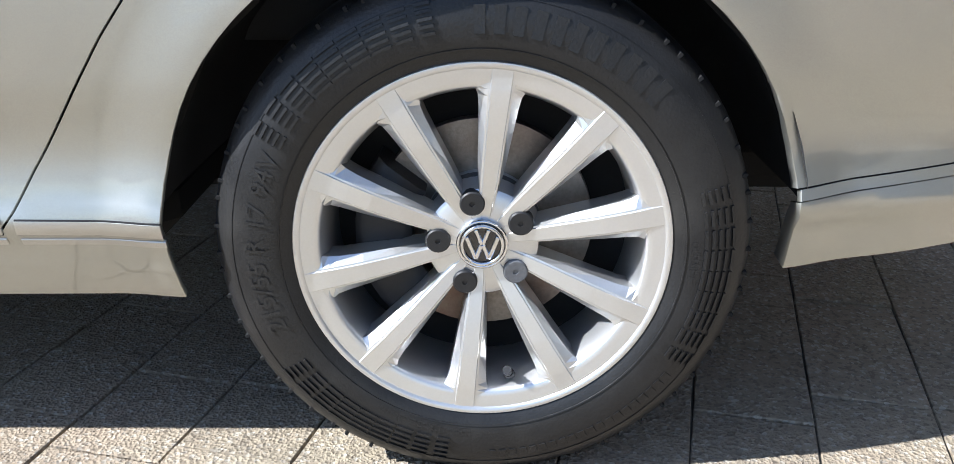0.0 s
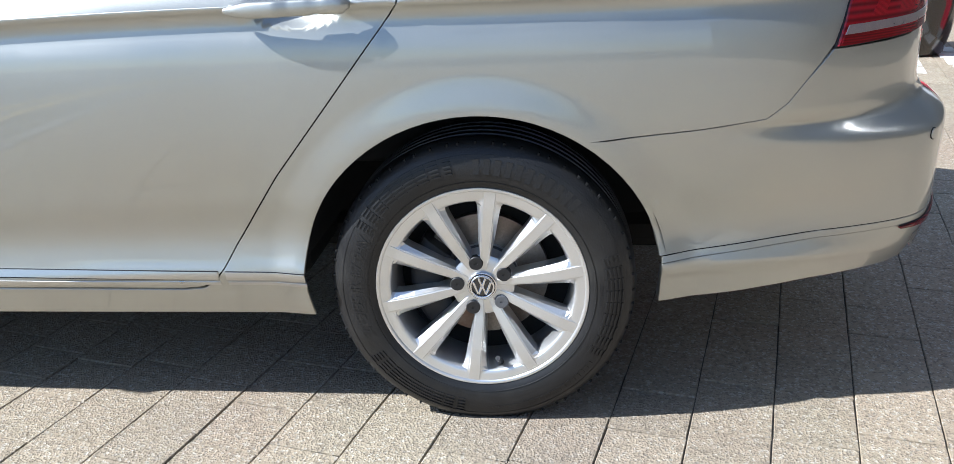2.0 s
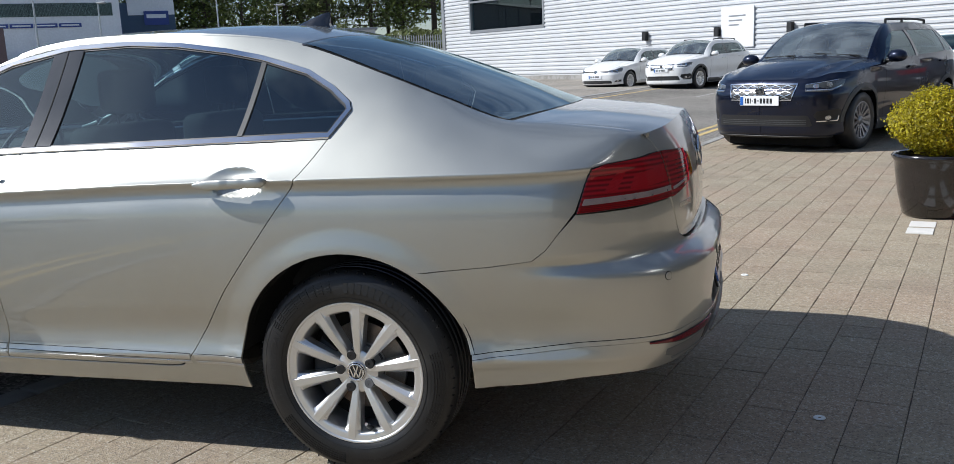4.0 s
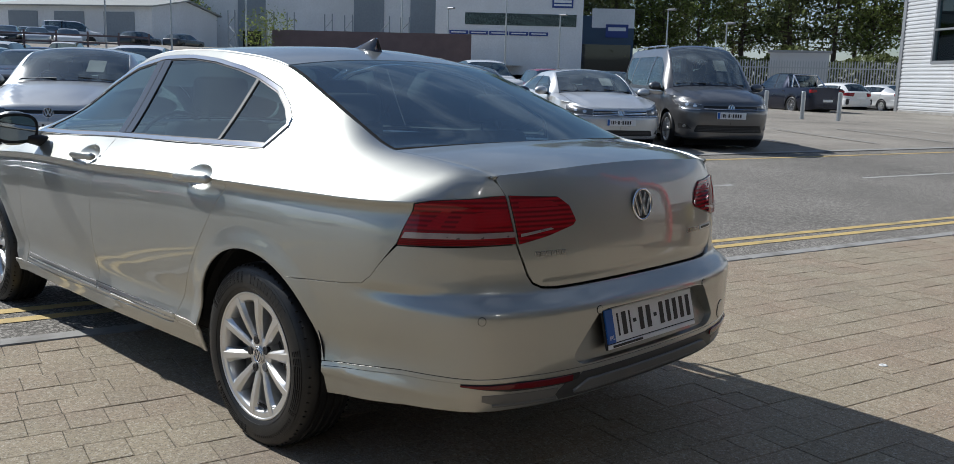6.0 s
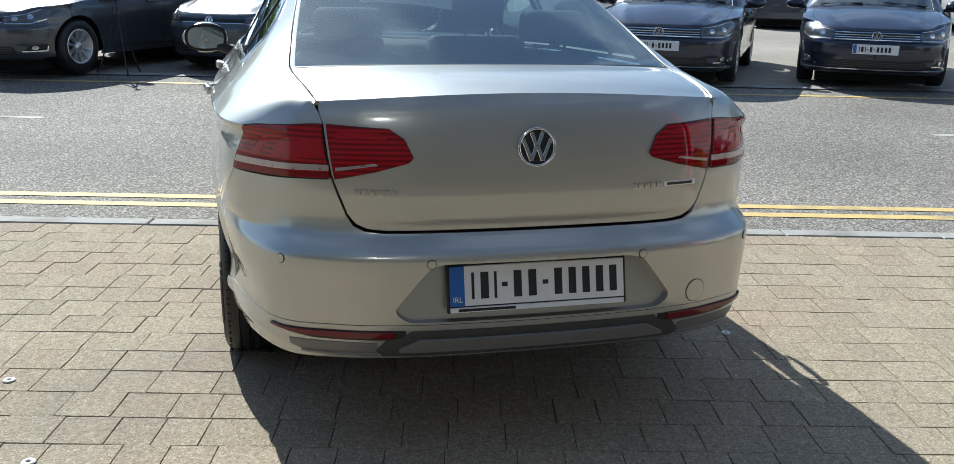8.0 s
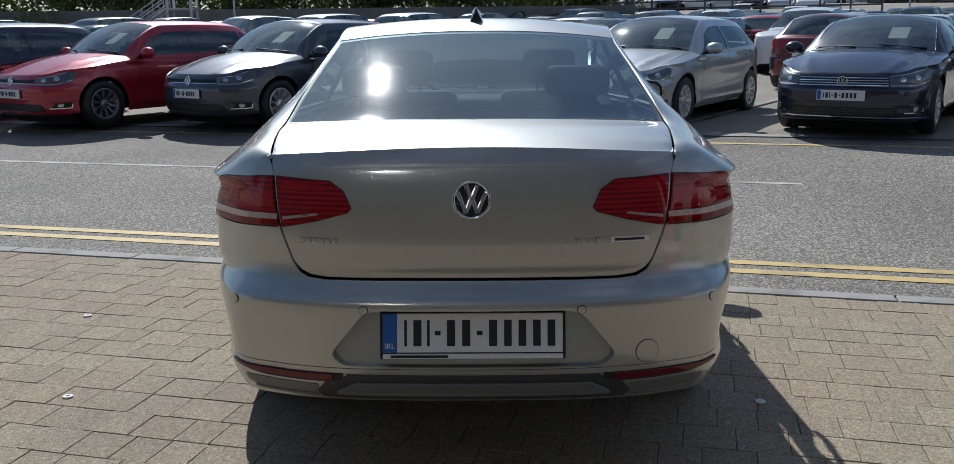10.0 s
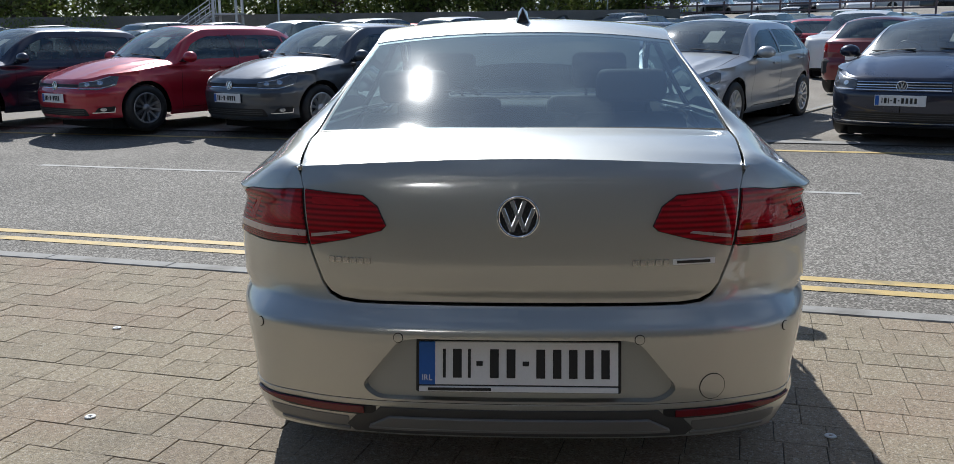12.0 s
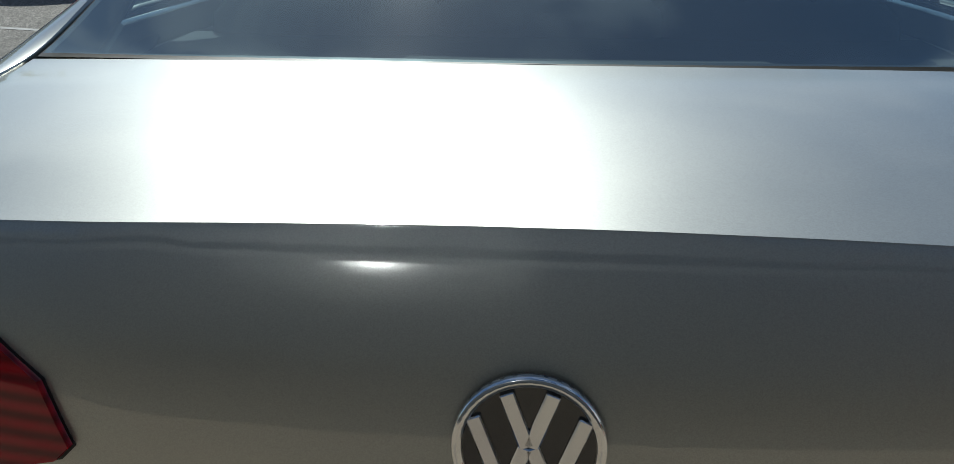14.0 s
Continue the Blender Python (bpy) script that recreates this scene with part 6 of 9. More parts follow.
def parked_shape(k):
    """Functions of one kind of car, x from the nose to the tail: (lower, upper, bonnet, s_of, end, belt)."""
    L, W, FO, WB, R = k["L"], k["W"], k["FO"], k["WB"], k["R"]
    B0, B1 = k["belt"]
    XA, XH, XR, XE = k["xs"]
    plan = [(0, 0), (.006, .25 * W), (.032, .48 * W), (.085, .66 * W), (.18, .80 * W), (.34, .905 * W), (.58, .962 * W), (1.0, .99 * W), (1.6, W), (L - 1.5, W), (L - .9, .985 * W), (L - .45, .94 * W), (L - .2, .87 * W), (L - .08, .74 * W), (L - .02, .45 * W), (L, 0)]
    cum = np.concatenate([[0], np.cumsum(np.hypot(*np.diff(np.array(plan), axis=0).T))])
    at = spline([(s, *p) for s, p in zip(cum, plan)])
    end = float(cum[-1])
    tab = np.array([(s, *at(s)) for s in np.linspace(0, end, 900)])
    s_of = lambda x: float(np.interp(x, tab[:, 1], tab[:, 0]))
    n0, gz = k["nose"], k["grille"]
    up = n0 - 0.735
    side = spline([(0.16, 0.10), (0.23, 0.045), (0.29, 0.022), (0.36, 0.030), (0.46, 0.034), (0.60, 0.012), (0.72, 0.0), (B0 - 0.09, 0.004), (B0 - 0.05, 0.014), (B0 - 0.025, 0.006), (B0, 0.020), (B0 + 0.15, 0.06)])
    front = spline([(0.14, 0.20), (0.19, 0.075), (0.25, 0.035), (0.33 + up * .5, 0.02), (0.42 + up, 0.0), (0.54 + up, 0.0), (0.585 + up, 0.018), (0.60 + up, 0.030), (0.66 + up, 0.046), (0.70 + up, 0.066), (0.735 + up, 0.105), (0.80 + up, 0.19)])
    rear = spline([(0.18, 0.14), (0.28, 0.05), (0.36, 0.01), (0.55, 0.0), (0.62, 0.01), (0.66, 0.035), (0.78, 0.04), (0.95, 0.06), (1.2, 0.12)])
    zc = spline([(0, n0 - 0.01), (0.10, n0), (0.30, n0 + 0.045), (0.62, n0 + 0.35 * (B0 - n0) + 0.02), (1.0, n0 + 0.75 * (B0 - n0) + 0.01), (XA, B0), (0.5 * (XA + XR), 0.55 * B0 + 0.45 * B1), (XR, B1), (L, B1)])
    belt = lambda x: float(zc(x)[0])
    s_f0, s_f1, s_r0, s_r1 = s_of(0.12), s_of(0.75), s_of(L - 0.7), s_of(L - 0.06)
    RA = R + 0.055

    def lower(s, z):
        x, y = at(s)
        a, b = at(max(s - 0.004, 0)), at(min(s + 0.004, end))
        tx, ty = b - a
        l = math.hypot(tx, ty)
        f, r = 1 - smooth(s_f0, s_f1, s), smooth(s_r0, s_r1, s)
        d = f * float(front(z)[0]) + r * float(rear(z)[0]) + (1 - f - r) * float(side(z - (belt(x) - B0) * (1 if x > XA else 0.6))[0])
        for ax in (FO, FO + WB):
            rr = math.hypot(x - ax, z - R)
            if rr < RA + 0.07:
                d -= 0.014 * (1 - smooth(RA - 0.01, RA + 0.07, rr)) * (1 - r) * (1 - f * 0.6)
        return np.array((x + ty / l * d, y - tx / l * d, z))
    zA, zR, zM, zE = k["cowl"], k["rail"], k["roof"], k["tail"]
    mid_x = 0.5 * (XH + XR)
    rail = spline([(XA, XA + .02, .855 * W, zA - .015), (XA + .5 * (XH - XA), XA + .5 * (XH - XA) + .02, .785 * W, zA + .60 * (zR - zA)), (XH, XH + .03, .715 * W, zA + .95 * (zR - zA)), (XH + .25, XH + .25, .695 * W, zR - .006), (mid_x, mid_x, .685 * W, zR),
                   (XR - .3, XR - .3, .675 * W, zR - .014), (XR, XR, .66 * W, zR - .055), (.5 * (XR + XE), .5 * (XR + XE) - .02, .69 * W, .5 * (zR - .055 + zE) + .02), (XE, XE - .03, .745 * W, zE)])
    middle = spline([(XA, XA - .18, zA + .03), (XA + .5 * (XH - XA), XA + .5 * (XH - XA) - .14, zA + .03 + .57 * (zM - zA - .03)), (XH, XH - .08, zA + .03 + .93 * (zM - zA - .03)), (XH + .25, XH + .19, zM - .008), (mid_x, mid_x, zM),
                     (XR - .3, XR - .25, zM - .012), (XR, XR + .08, zM - .05), (.5 * (XR + XE), .5 * (XR + XE) + .10, .5 * (zM - .05 + zE) + .03), (XE, XE + .05, zE + .012)])

    def upper(t, v):
        """v: 0 at the belt, 0.5 at the roof's edge, 1.1 in the middle, then the other side."""
        if v > 1.1:
            p = upper(t, 2.2 - v)
            return np.array((p[0], -p[1], p[2]))
        c = rail(t)
        if v <= 0.5:
            a = lower(s_of(t), belt(t))
            w = v / 0.5
            p = a + (c - a) * w
            p[1] += 0.035 * w * (1 - w) * 4 * min(1.0, (c[2] - a[2]) / 0.4)
            return p
        m = middle(t)
        q = max(0.0, 1 - (v - 0.5) / 0.6)
        return np.array((m[0] + (c[0] - m[0]) * q**2, c[1] * q, m[1] + (c[2] - m[1]) * q**2.4))
    s_c = s_of(0.36)

    def bonnet(q, t):
        g = abs(q)
        n = lower(s_c * g, belt(at(s_c * g)[0]))
        e = upper(XA, 0.5 + 0.6 * (1 - g / 0.87)) if g <= 0.87 else upper(XA, 0.5 * (1 - (g - 0.87) / 0.13))
        p = n + (e - n) * t
        x1 = 0.36 + (XA - 0.36) * t
        n1, e1 = lower(s_c, belt(0.36)), upper(XA, 0.0)
        p = p + (lower(s_of(x1), belt(x1)) - (n1 + (e1 - n1) * t)) * g**3
        t = min(max(t, 0.0), 1.0)
        p[2] += 0.050 * abs(math.sin(math.pi * t)) ** 0.8 * (1 - g**2) + 0.012 * max(0.0, 1 - abs(g - 0.46 - 0.28 * t) / 0.12) * abs(math.sin(math.pi * t)) ** 0.5
        if q < 0:
            p[1] = -p[1]
        return p
    return lower, upper, bonnet, s_of, end, belt, at


def build_parked(kind, paint, label, group, rim_mat=None, card=True):
    """A parked car, nose towards +x, its front axle over the origin."""
    k = SHAPES[kind]
    L, W, FO, WB, R = k["L"], k["W"], k["FO"], k["WB"], k["R"]
    XA, XH, XR, XE = k["xs"]
    lower, upper, bonnet, s_of, end, belt, at = parked_shape(k)
    RA = R + 0.055
    car = thing({"hatchback": "hatchback_car", "saloon": "parked_saloon", "suv": "suv_car", "van": "van"}[kind], label, "van" if kind == "van" else "car", group)
    mp = PAINTS[paint]
    turn = lambda F: (lambda a, b: (lambda p: np.array((FO - p[0], p[1], p[2])))(F(a, b)))
    other = lambda F: (lambda a, b: F(a, b) * np.array((1, -1, 1)))
    LO, UP, BO = turn(lower), turn(upper), turn(bonnet)
    d0, d1, d2 = k["doors"]
    sign = lambda sg, F: F if sg > 0 else other(F)

    def sheet(name, poly, F, m, parent=car, lab="", step=0.07, off=0.0, thick=0.008, holes=(), edge=None):
        return skin(name, poly, F, m, parent, lab, step=step, off=off, thick=thick, holes=holes, edge=edge)
    for sg in (-1, 1):
        F, U = sign(sg, LO), sign(sg, UP)
        # lower side with half of the nose and tail, wheel openings cut out
        bottom = [(0.004, 0.20), (s_of(0.10), 0.20), (s_of(FO - RA - 0.01), 0.215)]
        for ax in (FO, FO + WB):
            bottom += [(s_of(ax - RA * math.cos(radians(a))), R + RA * math.sin(radians(a))) for a in np.linspace(-16, 196, 19)]
            if ax == FO:
                bottom += [(s_of(FO + RA + 0.02), 0.205), (s_of(FO + WB - RA - 0.02), 0.215)]
        bottom += [(s_of(L - 0.25), 0.27), (end - 0.004, 0.29)]
        top = [(s, belt(at(s)[0])) for s in np.linspace(end - 0.004, 0.004, 50)]
        sheet("body_side", bottom + top, F, mp, step=0.065, edge=0.045)
        if kind == "suv":
            for ax in (FO, FO + WB):
                arc = np.linspace(2, 178, 22)
                rim = lambda r_: [(s_of(ax - r_ * math.cos(radians(a))), R + r_ * math.sin(radians(a))) for a in arc]
                sheet("arch_cladding", rim(RA + 0.052) + rim(RA - 0.004)[::-1], F, M_VALANCE_D, step=0.04, off=0.006, thick=0.010)
            xs = list(np.linspace(FO + RA + 0.03, FO + WB - RA - 0.03, 10))
            sheet("sill_cladding", [(s_of(x), 0.350) for x in xs] + [(s_of(x), 0.225) for x in xs[::-1]], F, M_VALANCE_D, step=0.06, off=0.006, thick=0.012)
        # the frame of the side windows, with the panes let in
        lo, hi_ = 0.045, 0.405
        xq = XE - (0.42 if kind != "van" else 0.30)
        cuts = [(XA + 0.10, d1 - 0.035), (d1 + 0.035, d2 - 0.03), (d2 + 0.01, xq)]
        if kind == "saloon":
            cuts[2] = (d2 + 0.01, XE - 0.62)
        panes = []
        for i, (a, b) in enumerate(cuts):
            if b - a < 0.12:
                continue
            if i == 0:
                pane = [(a, lo), (b, lo), (b, hi_), (XH + 0.06, hi_), (XA + 0.5 * (XH - XA) + 0.06, 0.37)]
            elif i == len(cuts) - 1:
                pane = [(a, lo), (b - 0.06, lo), (b, 0.12), (b - 0.16, hi_), (a, hi_)]
            else:
                pane = [(a, lo), (b, lo), (b, hi_), (a, hi_)]
            panes.append(rounded(pane, 0.03, 3))
        ts = list(np.linspace(XA, XE, 26))
        sheet("window_frame", [(t, 0.0) for t in ts] + [(t, 0.497) for t in ts[::-1]], U, mp, step=0.08, holes=panes, edge=0.05)
        for p in panes:
            gl = sheet("side_window", p, U, M_SIDEGLASS, step=0.12, thick=0.0, off=-0.004, edge=0.06)
            gl.visible_shadow = False
        c = (d1 - 0.036, d1 + 0.036)
        sheet("pillar", [(c[0], lo - 0.01), (c[1], lo - 0.01), (c[1], hi_ + 0.01), (c[0], hi_ + 0.01)], U, M_GLOSSBLACK, step=0.06, off=0.002, thick=0.004)
        # lines of the doors and the moulding under the windows
        for x in (d0, d1, d2):
            sheet("door_gap", [(s_of(x), 0.27), (s_of(x) + 0.006, 0.27), (s_of(x) + 0.006, belt(x)), (s_of(x), belt(x))] if x != d2 else
                  [(s_of(x - 0.10), 0.72), (s_of(x - 0.094), 0.72), (s_of(x) + 0.006, belt(x)), (s_of(x), belt(x))], F, M_INNER, step=0.05, off=0.001, thick=0.0)
        xs = list(np.linspace(d0 + 0.03, d2 - 0.12, 10))
        sheet("door_foot", [(s_of(x), 0.305) for x in xs] + [(s_of(x), 0.298) for x in xs[::-1]], F, M_INNER, step=0.05, off=0.001, thick=0.0)
        for x in (d1 - 0.24, d2 - 0.22):
            p = F(s_of(x), belt(x) - 0.085)
            bm = bmesh.new()
            add_box(bm, (p[0], p[1] + sg * 0.016, p[2]), (0.22, 0.030, 0.032), bevel=0.012, seg=2)
            part("door_handle", bm, mp, car, smooth=50)
        # mirror
        p = F(s_of(XA + 0.22), belt(XA + 0.22))
        bm = bmesh.new()
        bmesh.ops.create_uvsphere(bm, u_segments=16, v_segments=10, radius=1)
        for q in bm.verts:
            q.co = Vector((max(q.co.x, -0.3) * 0.095, q.co.y * 0.125, q.co.z * (0.088 if q.co.z > 0 else 0.070)))
        bmesh.ops.translate(bm, vec=(p[0], p[1] + sg * 0.125, p[2] + 0.075), verts=bm.verts)
        mir = part("door_mirror", bm, mp, car, smooth=50)
        bm = bmesh.new()
        add_box(bm, (p[0] - 0.01, p[1] + sg * 0.03, p[2] + 0.03), (0.07, 0.10, 0.045), bevel=0.012)
        part("mirror_foot", bm, M_BLACKPL, mir, smooth=50)
        # headlamp: dark housing behind clear plastic, two bright bowls and a pale strip
        a0, a1, z00, z01, z10, z11 = k["lamp"]
        lamp = rounded([(a0, z00), (a0 + 0.30, z00 - 0.004), (a1 - 0.06, z01), (a1, z11 - 0.01), (a1 - 0.10, z11), (a0 + 0.26, z10 + 0.028), (a0, z10)], 0.012, 3)
        hl = sheet("headlamp", lamp, F, M_HEAD_DARK, lab="clear headlamp with bright bowls", step=0.03, off=0.004, thick=0.012, edge=0.03)
        for f_, r_ in ((0.24, 0.034), (0.55, 0.036)):
            cs, cz = a0 + (a1 - a0) * f_, 0.5 * (z00 + (z01 - z00) * f_ + z10 + (z11 - z10) * f_) + 0.006
            sheet("lamp_bowl", [(cs + r_ * 1.15 * math.cos(t), cz + r_ * 0.78 * math.sin(t)) for t in np.linspace(0, 6.283, 13)[:-1]], F, M_LAMP_IN, hl, step=0.02, off=0.007, thick=0.004)
        sheet("lamp_strip", [(a0 + 0.02, z00 + 0.008), (a0 + 0.32, z00 + 0.006), (a1 - 0.08, z01 + 0.010), (a1 - 0.08, z01 + 0.020), (a0 + 0.32, z00 + 0.016), (a0 + 0.02, z00 + 0.018)], F, M_LAMP_IN, hl, step=0.03, off=0.007, thick=0.003)
        sheet("lamp_edge", [(a0 + 0.01, z10 - 0.006), (a0 + 0.26, z10 + 0.020), (a1 - 0.11, z11 - 0.010), (a1 - 0.11, z11 - 0.003), (a0 + 0.26, z10 + 0.027), (a0 + 0.01, z10)], F, M_LAMP_IN, hl, step=0.03, off=0.006, thick=0.003)
        # fog lamp in the bumper's corner
        up = k["nose"] - 0.735
        f0, f1, zf = 0.72, 1.00, 0.325 + up * 0.6
        pocket = [(f0, zf - 0.035), (f1, zf - 0.03), (f1 + 0.01, zf + 0.045), (f0 + 0.07, zf + 0.03)]
        if kind == "suv":
            pocket = [(f0 + 0.04, zf - 0.075), (f1 + 0.04, zf - 0.085), (f1 + 0.07, zf + 0.02), (f1 + 0.02, zf + 0.105), (f0 - 0.02, zf + 0.085), (f0 - 0.06, zf + 0.03)]
        fog = sheet("fog_lamp", rounded(pocket, 0.015, 2), F, M_BLACKPL, step=0.04, off=0.002, thick=0.004)
        sheet("fog_lens", [(f0 + 0.13 + 0.042 * math.cos(t), zf + 0.004 + 0.026 * math.sin(t)) for t in np.linspace(0, 6.283, 11)[:-1]], F, M_LAMP_IN, fog, step=0.02, off=0.005, thick=0.003)
        sheet("fog_lamp_strip", [(f0 - 0.02, zf - 0.045), (f1, zf - 0.040), (f1 + 0.012, zf + 0.02), (f1, zf + 0.022), (f1 - 0.012, zf - 0.028), (f0 - 0.02, zf - 0.033)], F, M_CHROME if kind != "van" else M_BLACKPL, fog, step=0.03, off=0.006, thick=0.004)
        # rear lamp
        zb = belt(L - 0.3)
        rl = [(s_of(L - 0.34), zb - 0.03), (s_of(L - 0.30), zb - 0.16), (s_of(L - 0.02), zb - 0.20), (s_of(L - 0.012), zb - 0.03)]
        sheet("rear_lamp", rounded(rl, 0.02, 2), F, M_RED, step=0.05, off=0.004, thick=0.01)
    # both halves of the nose
    LOS = lambda s, z: LO(s, z) if s >= 0 else LO(-s, z) * np.array((1, -1, 1))
    ga, g0, g1 = k["grille"]
    wide = lambda a, z: [(-a + 2 * a * i / 14, z) for i in range(15)]
    if kind == "suv":
        out = [(-ga, g1), (-ga * 0.86, g0), (ga * 0.86, g0), (ga, g1)]
    else:
        out = wide(ga, g0) + wide(ga, g1)[::-1]
    gr = sheet("grille", out, LOS, M_BLACKPL, lab="black grille with bright bars", step=0.05, off=0.003, thick=0.01)
    n = k["bars"]
    if kind == "suv":
        # mesh of short slanting bars inside a bright frame
        for row in range(5):
            z = g0 + 0.026 + (g1 - g0 - 0.052) * row / 4
            half = ga * (0.80 + 0.10 * row / 4)
            for i in range(11):
                a, q = -half + 2 * half * (i + 0.5) / 11, (1 if (i + row) % 2 else -1)
                sheet("grille_bar", [(a - 0.034, z - q * 0.012 - 0.006), (a + 0.034, z + q * 0.012 - 0.006), (a + 0.034, z + q * 0.012 + 0.005), (a - 0.034, z - q * 0.012 + 0.005)], LOS, M_SATIN, gr, step=0.05, off=0.008, thick=0.004)
        for q in (-1, 1):
            sheet("grille_bar", [(q * ga * 0.86, g0), (q * ga, g1), (q * (ga - 0.012), g1), (q * (ga * 0.86 - 0.012), g0)], LOS, M_CHROME, gr, step=0.05, off=0.009, thick=0.005)
        for za_, zb_, aa in ((g0 - 0.006, g0 + 0.008, ga * 0.86), (g1 - 0.008, g1 + 0.006, ga)):
            sheet("grille_bar", wide(aa, za_) + wide(aa, zb_)[::-1], LOS, M_CHROME, gr, step=0.05, off=0.009, thick=0.005)
    else:
        for i in range(n):
            z = g0 + 0.007 + (g1 - g0 - 0.014) * i / (n - 1)
            bright = n > 2 or i == 0
            sheet("grille_bar", wide(ga, z - 0.005) + wide(ga, z + 0.005)[::-1], LOS, M_CHROME if bright else M_BLACKPL, gr, step=0.05, off=0.009, thick=0.006)
    up = k["nose"] - 0.735
    it = sheet("lower_intake", rounded([(-0.60, 0.345 + up * .7), (-0.66, 0.245 + up * .5), (0.66, 0.245 + up * .5), (0.60, 0.345 + up * .7)], 0.03, 2), LOS, M_BLACKPL, step=0.06, off=0.002, thick=0.004, edge=0.06)
    for i in range(3):
        z = 0.268 + up * .5 + 0.024 * i
        sheet("intake_bar", wide(0.58, z) + wide(0.58, z + 0.008)[::-1], LOS, M_VALANCE_D, it, step=0.06, off=0.006, thick=0.003)
    if kind == "saloon" or paint == "grey":
        sheet("intake_strip", wide(0.98, 0.232) + wide(0.98, 0.243)[::-1], LOS, M_CHROME, step=0.05, off=0.004, thick=0.005)
    sheet("chin", wide(0.95, 0.188) + wide(0.95, 0.206)[::-1], LOS, M_BLACKPL, step=0.06, off=0.006, thick=0.01)
    sheet("bumper_gap", wide(ga, g0 - 0.012) + wide(ga, g0 - 0.008)[::-1], LOS, M_INNER, step=0.06, off=0.001, thick=0.0)
    pz = 0.475 + up
    px = LOS(0.0, pz)[0] + 0.012
    pl = part("number_plate", box_bm((px, 0, pz), (0.014, 0.53, 0.118), 0.004), M_PLATE_W, car, "white front number plate")
    part("blue_band", box_bm((px + 0.009, -0.237, pz), (0.004, 0.04, 0.104)), M_PLATE_B, pl)
    y = -0.19
    for w_, h_ in ((0.012, 1), (0.036, 1), (0.012, 1), (0.022, 0.2), (0.036, 1), (0.022, 0.2), (0.036, 1), (0.034, 1), (0.034, 1), (0.034, 1)):
        part("plate_bar", box_bm((px + 0.009, y + w_ / 2, pz), (0.004, w_ * 0.74, 0.060 * h_)), M_INK, pl)
        y += w_ + 0.010
    bz = (g0 + g1) / 2 + 0.004
    if kind == "suv":
        part("badge", box_bm((LOS(0, bz)[0] + 0.016, 0, bz), (0.012, 0.115, 0.100), 0.012), M_CHROME, car, "plain bright badge")
    else:
        badge(car, Matrix.Translation((LOS(0, bz)[0] + 0.010, 0, bz)) @ pose(0, 0, 0, 0, 0, 90) @ pose(0, 0, 0, 82), 0.060)
    # bonnet with its shut lines, windscreen, roof, rear window, tail
    bq = [(-1 + 2 * i / 20, 0.0) for i in range(21)] + [(1 - 2 * i / 20, 1.0) for i in range(21)]
    sheet("bonnet", bq, BO, mp, step=0.055, edge=0.06)
    for q in (-1, 1):
        sheet("bonnet_gap", [(q * 0.845, t) for t in np.linspace(0.06, 0.97, 12)] + [(q * 0.853, t) for t in np.linspace(0.97, 0.06, 12)], BO, M_INNER, step=0.05, off=0.0012, thick=0.0)
    across = lambda x0, x1, m=0.004: [(t, 0.5 + m) for t in np.linspace(x0, x1, 8)] + [(x1, 0.5 + v) for v in np.linspace(0.1, 1.1, 9)] + [(t, 1.7 - m) for t in np.linspace(x1, x0, 8)] + [(x0, 0.5 + v) for v in np.linspace(1.1, 0.1, 9)]
    w = sheet("windscreen", across(XA + 0.015, XH - 0.01, 0.03), UP, M_SCREEN, step=0.10, thick=0.0)
    w.visible_shadow = False
    sheet("screen_frame", across(XA, XH, -0.004), UP, M_GLOSSBLACK, step=0.07, thick=0.006, off=-0.001, holes=[across(XA + 0.05, XH - 0.03, 0.045)])
    for sg in (-1, 1):
        sheet("screen_pillar", [(t, 1.1 + sg * 0.605) for t in np.linspace(XA, XH, 8)] + [(t, 1.1 + sg * 0.562) for t in np.linspace(XH, XA, 8)], UP, mp, step=0.05, off=0.003, thick=0.008)
    sheet("roof", across(XH, XR, -0.002), UP, mp, step=0.10)
    w = sheet("rear_window", across(XR + 0.03, XE - 0.05, 0.06), UP, M_GLASS_DARK, step=0.10, thick=0.0)
    w.visible_shadow = False
    sheet("tailgate_frame", across(XR, XE, -0.002), UP, mp, step=0.07, off=-0.002, holes=[across(XR + 0.05, XE - 0.07, 0.07)])
    def tail(q, t):
        g = abs(q)
        a = UP(XE, 0.5 + 0.6 * (1 - g / 0.87)) if g <= 0.87 else UP(XE, 0.5 * (1 - (g - 0.87) / 0.13))
        s = end - (end - s_of(XE)) * g
        b = LO(min(s, end - 0.004), belt(at(s)[0]))
        r = a + (b - a) * t
        r[2] += 0.02 * t * (1 - t)
        return r * np.array((1, -1, 1)) if q < 0 else r
    sheet("tail_panel", [(-1 + 2 * i / 16, 0.0) for i in range(17)] + [(1 - 2 * i / 16, 1.0) for i in range(17)], tail, mp, step=0.08)
    part("rear_plate", box_bm((FO - L - 0.006, 0, 0.70), (0.012, 0.52, 0.11), 0.003), M_PLATE_W, car)
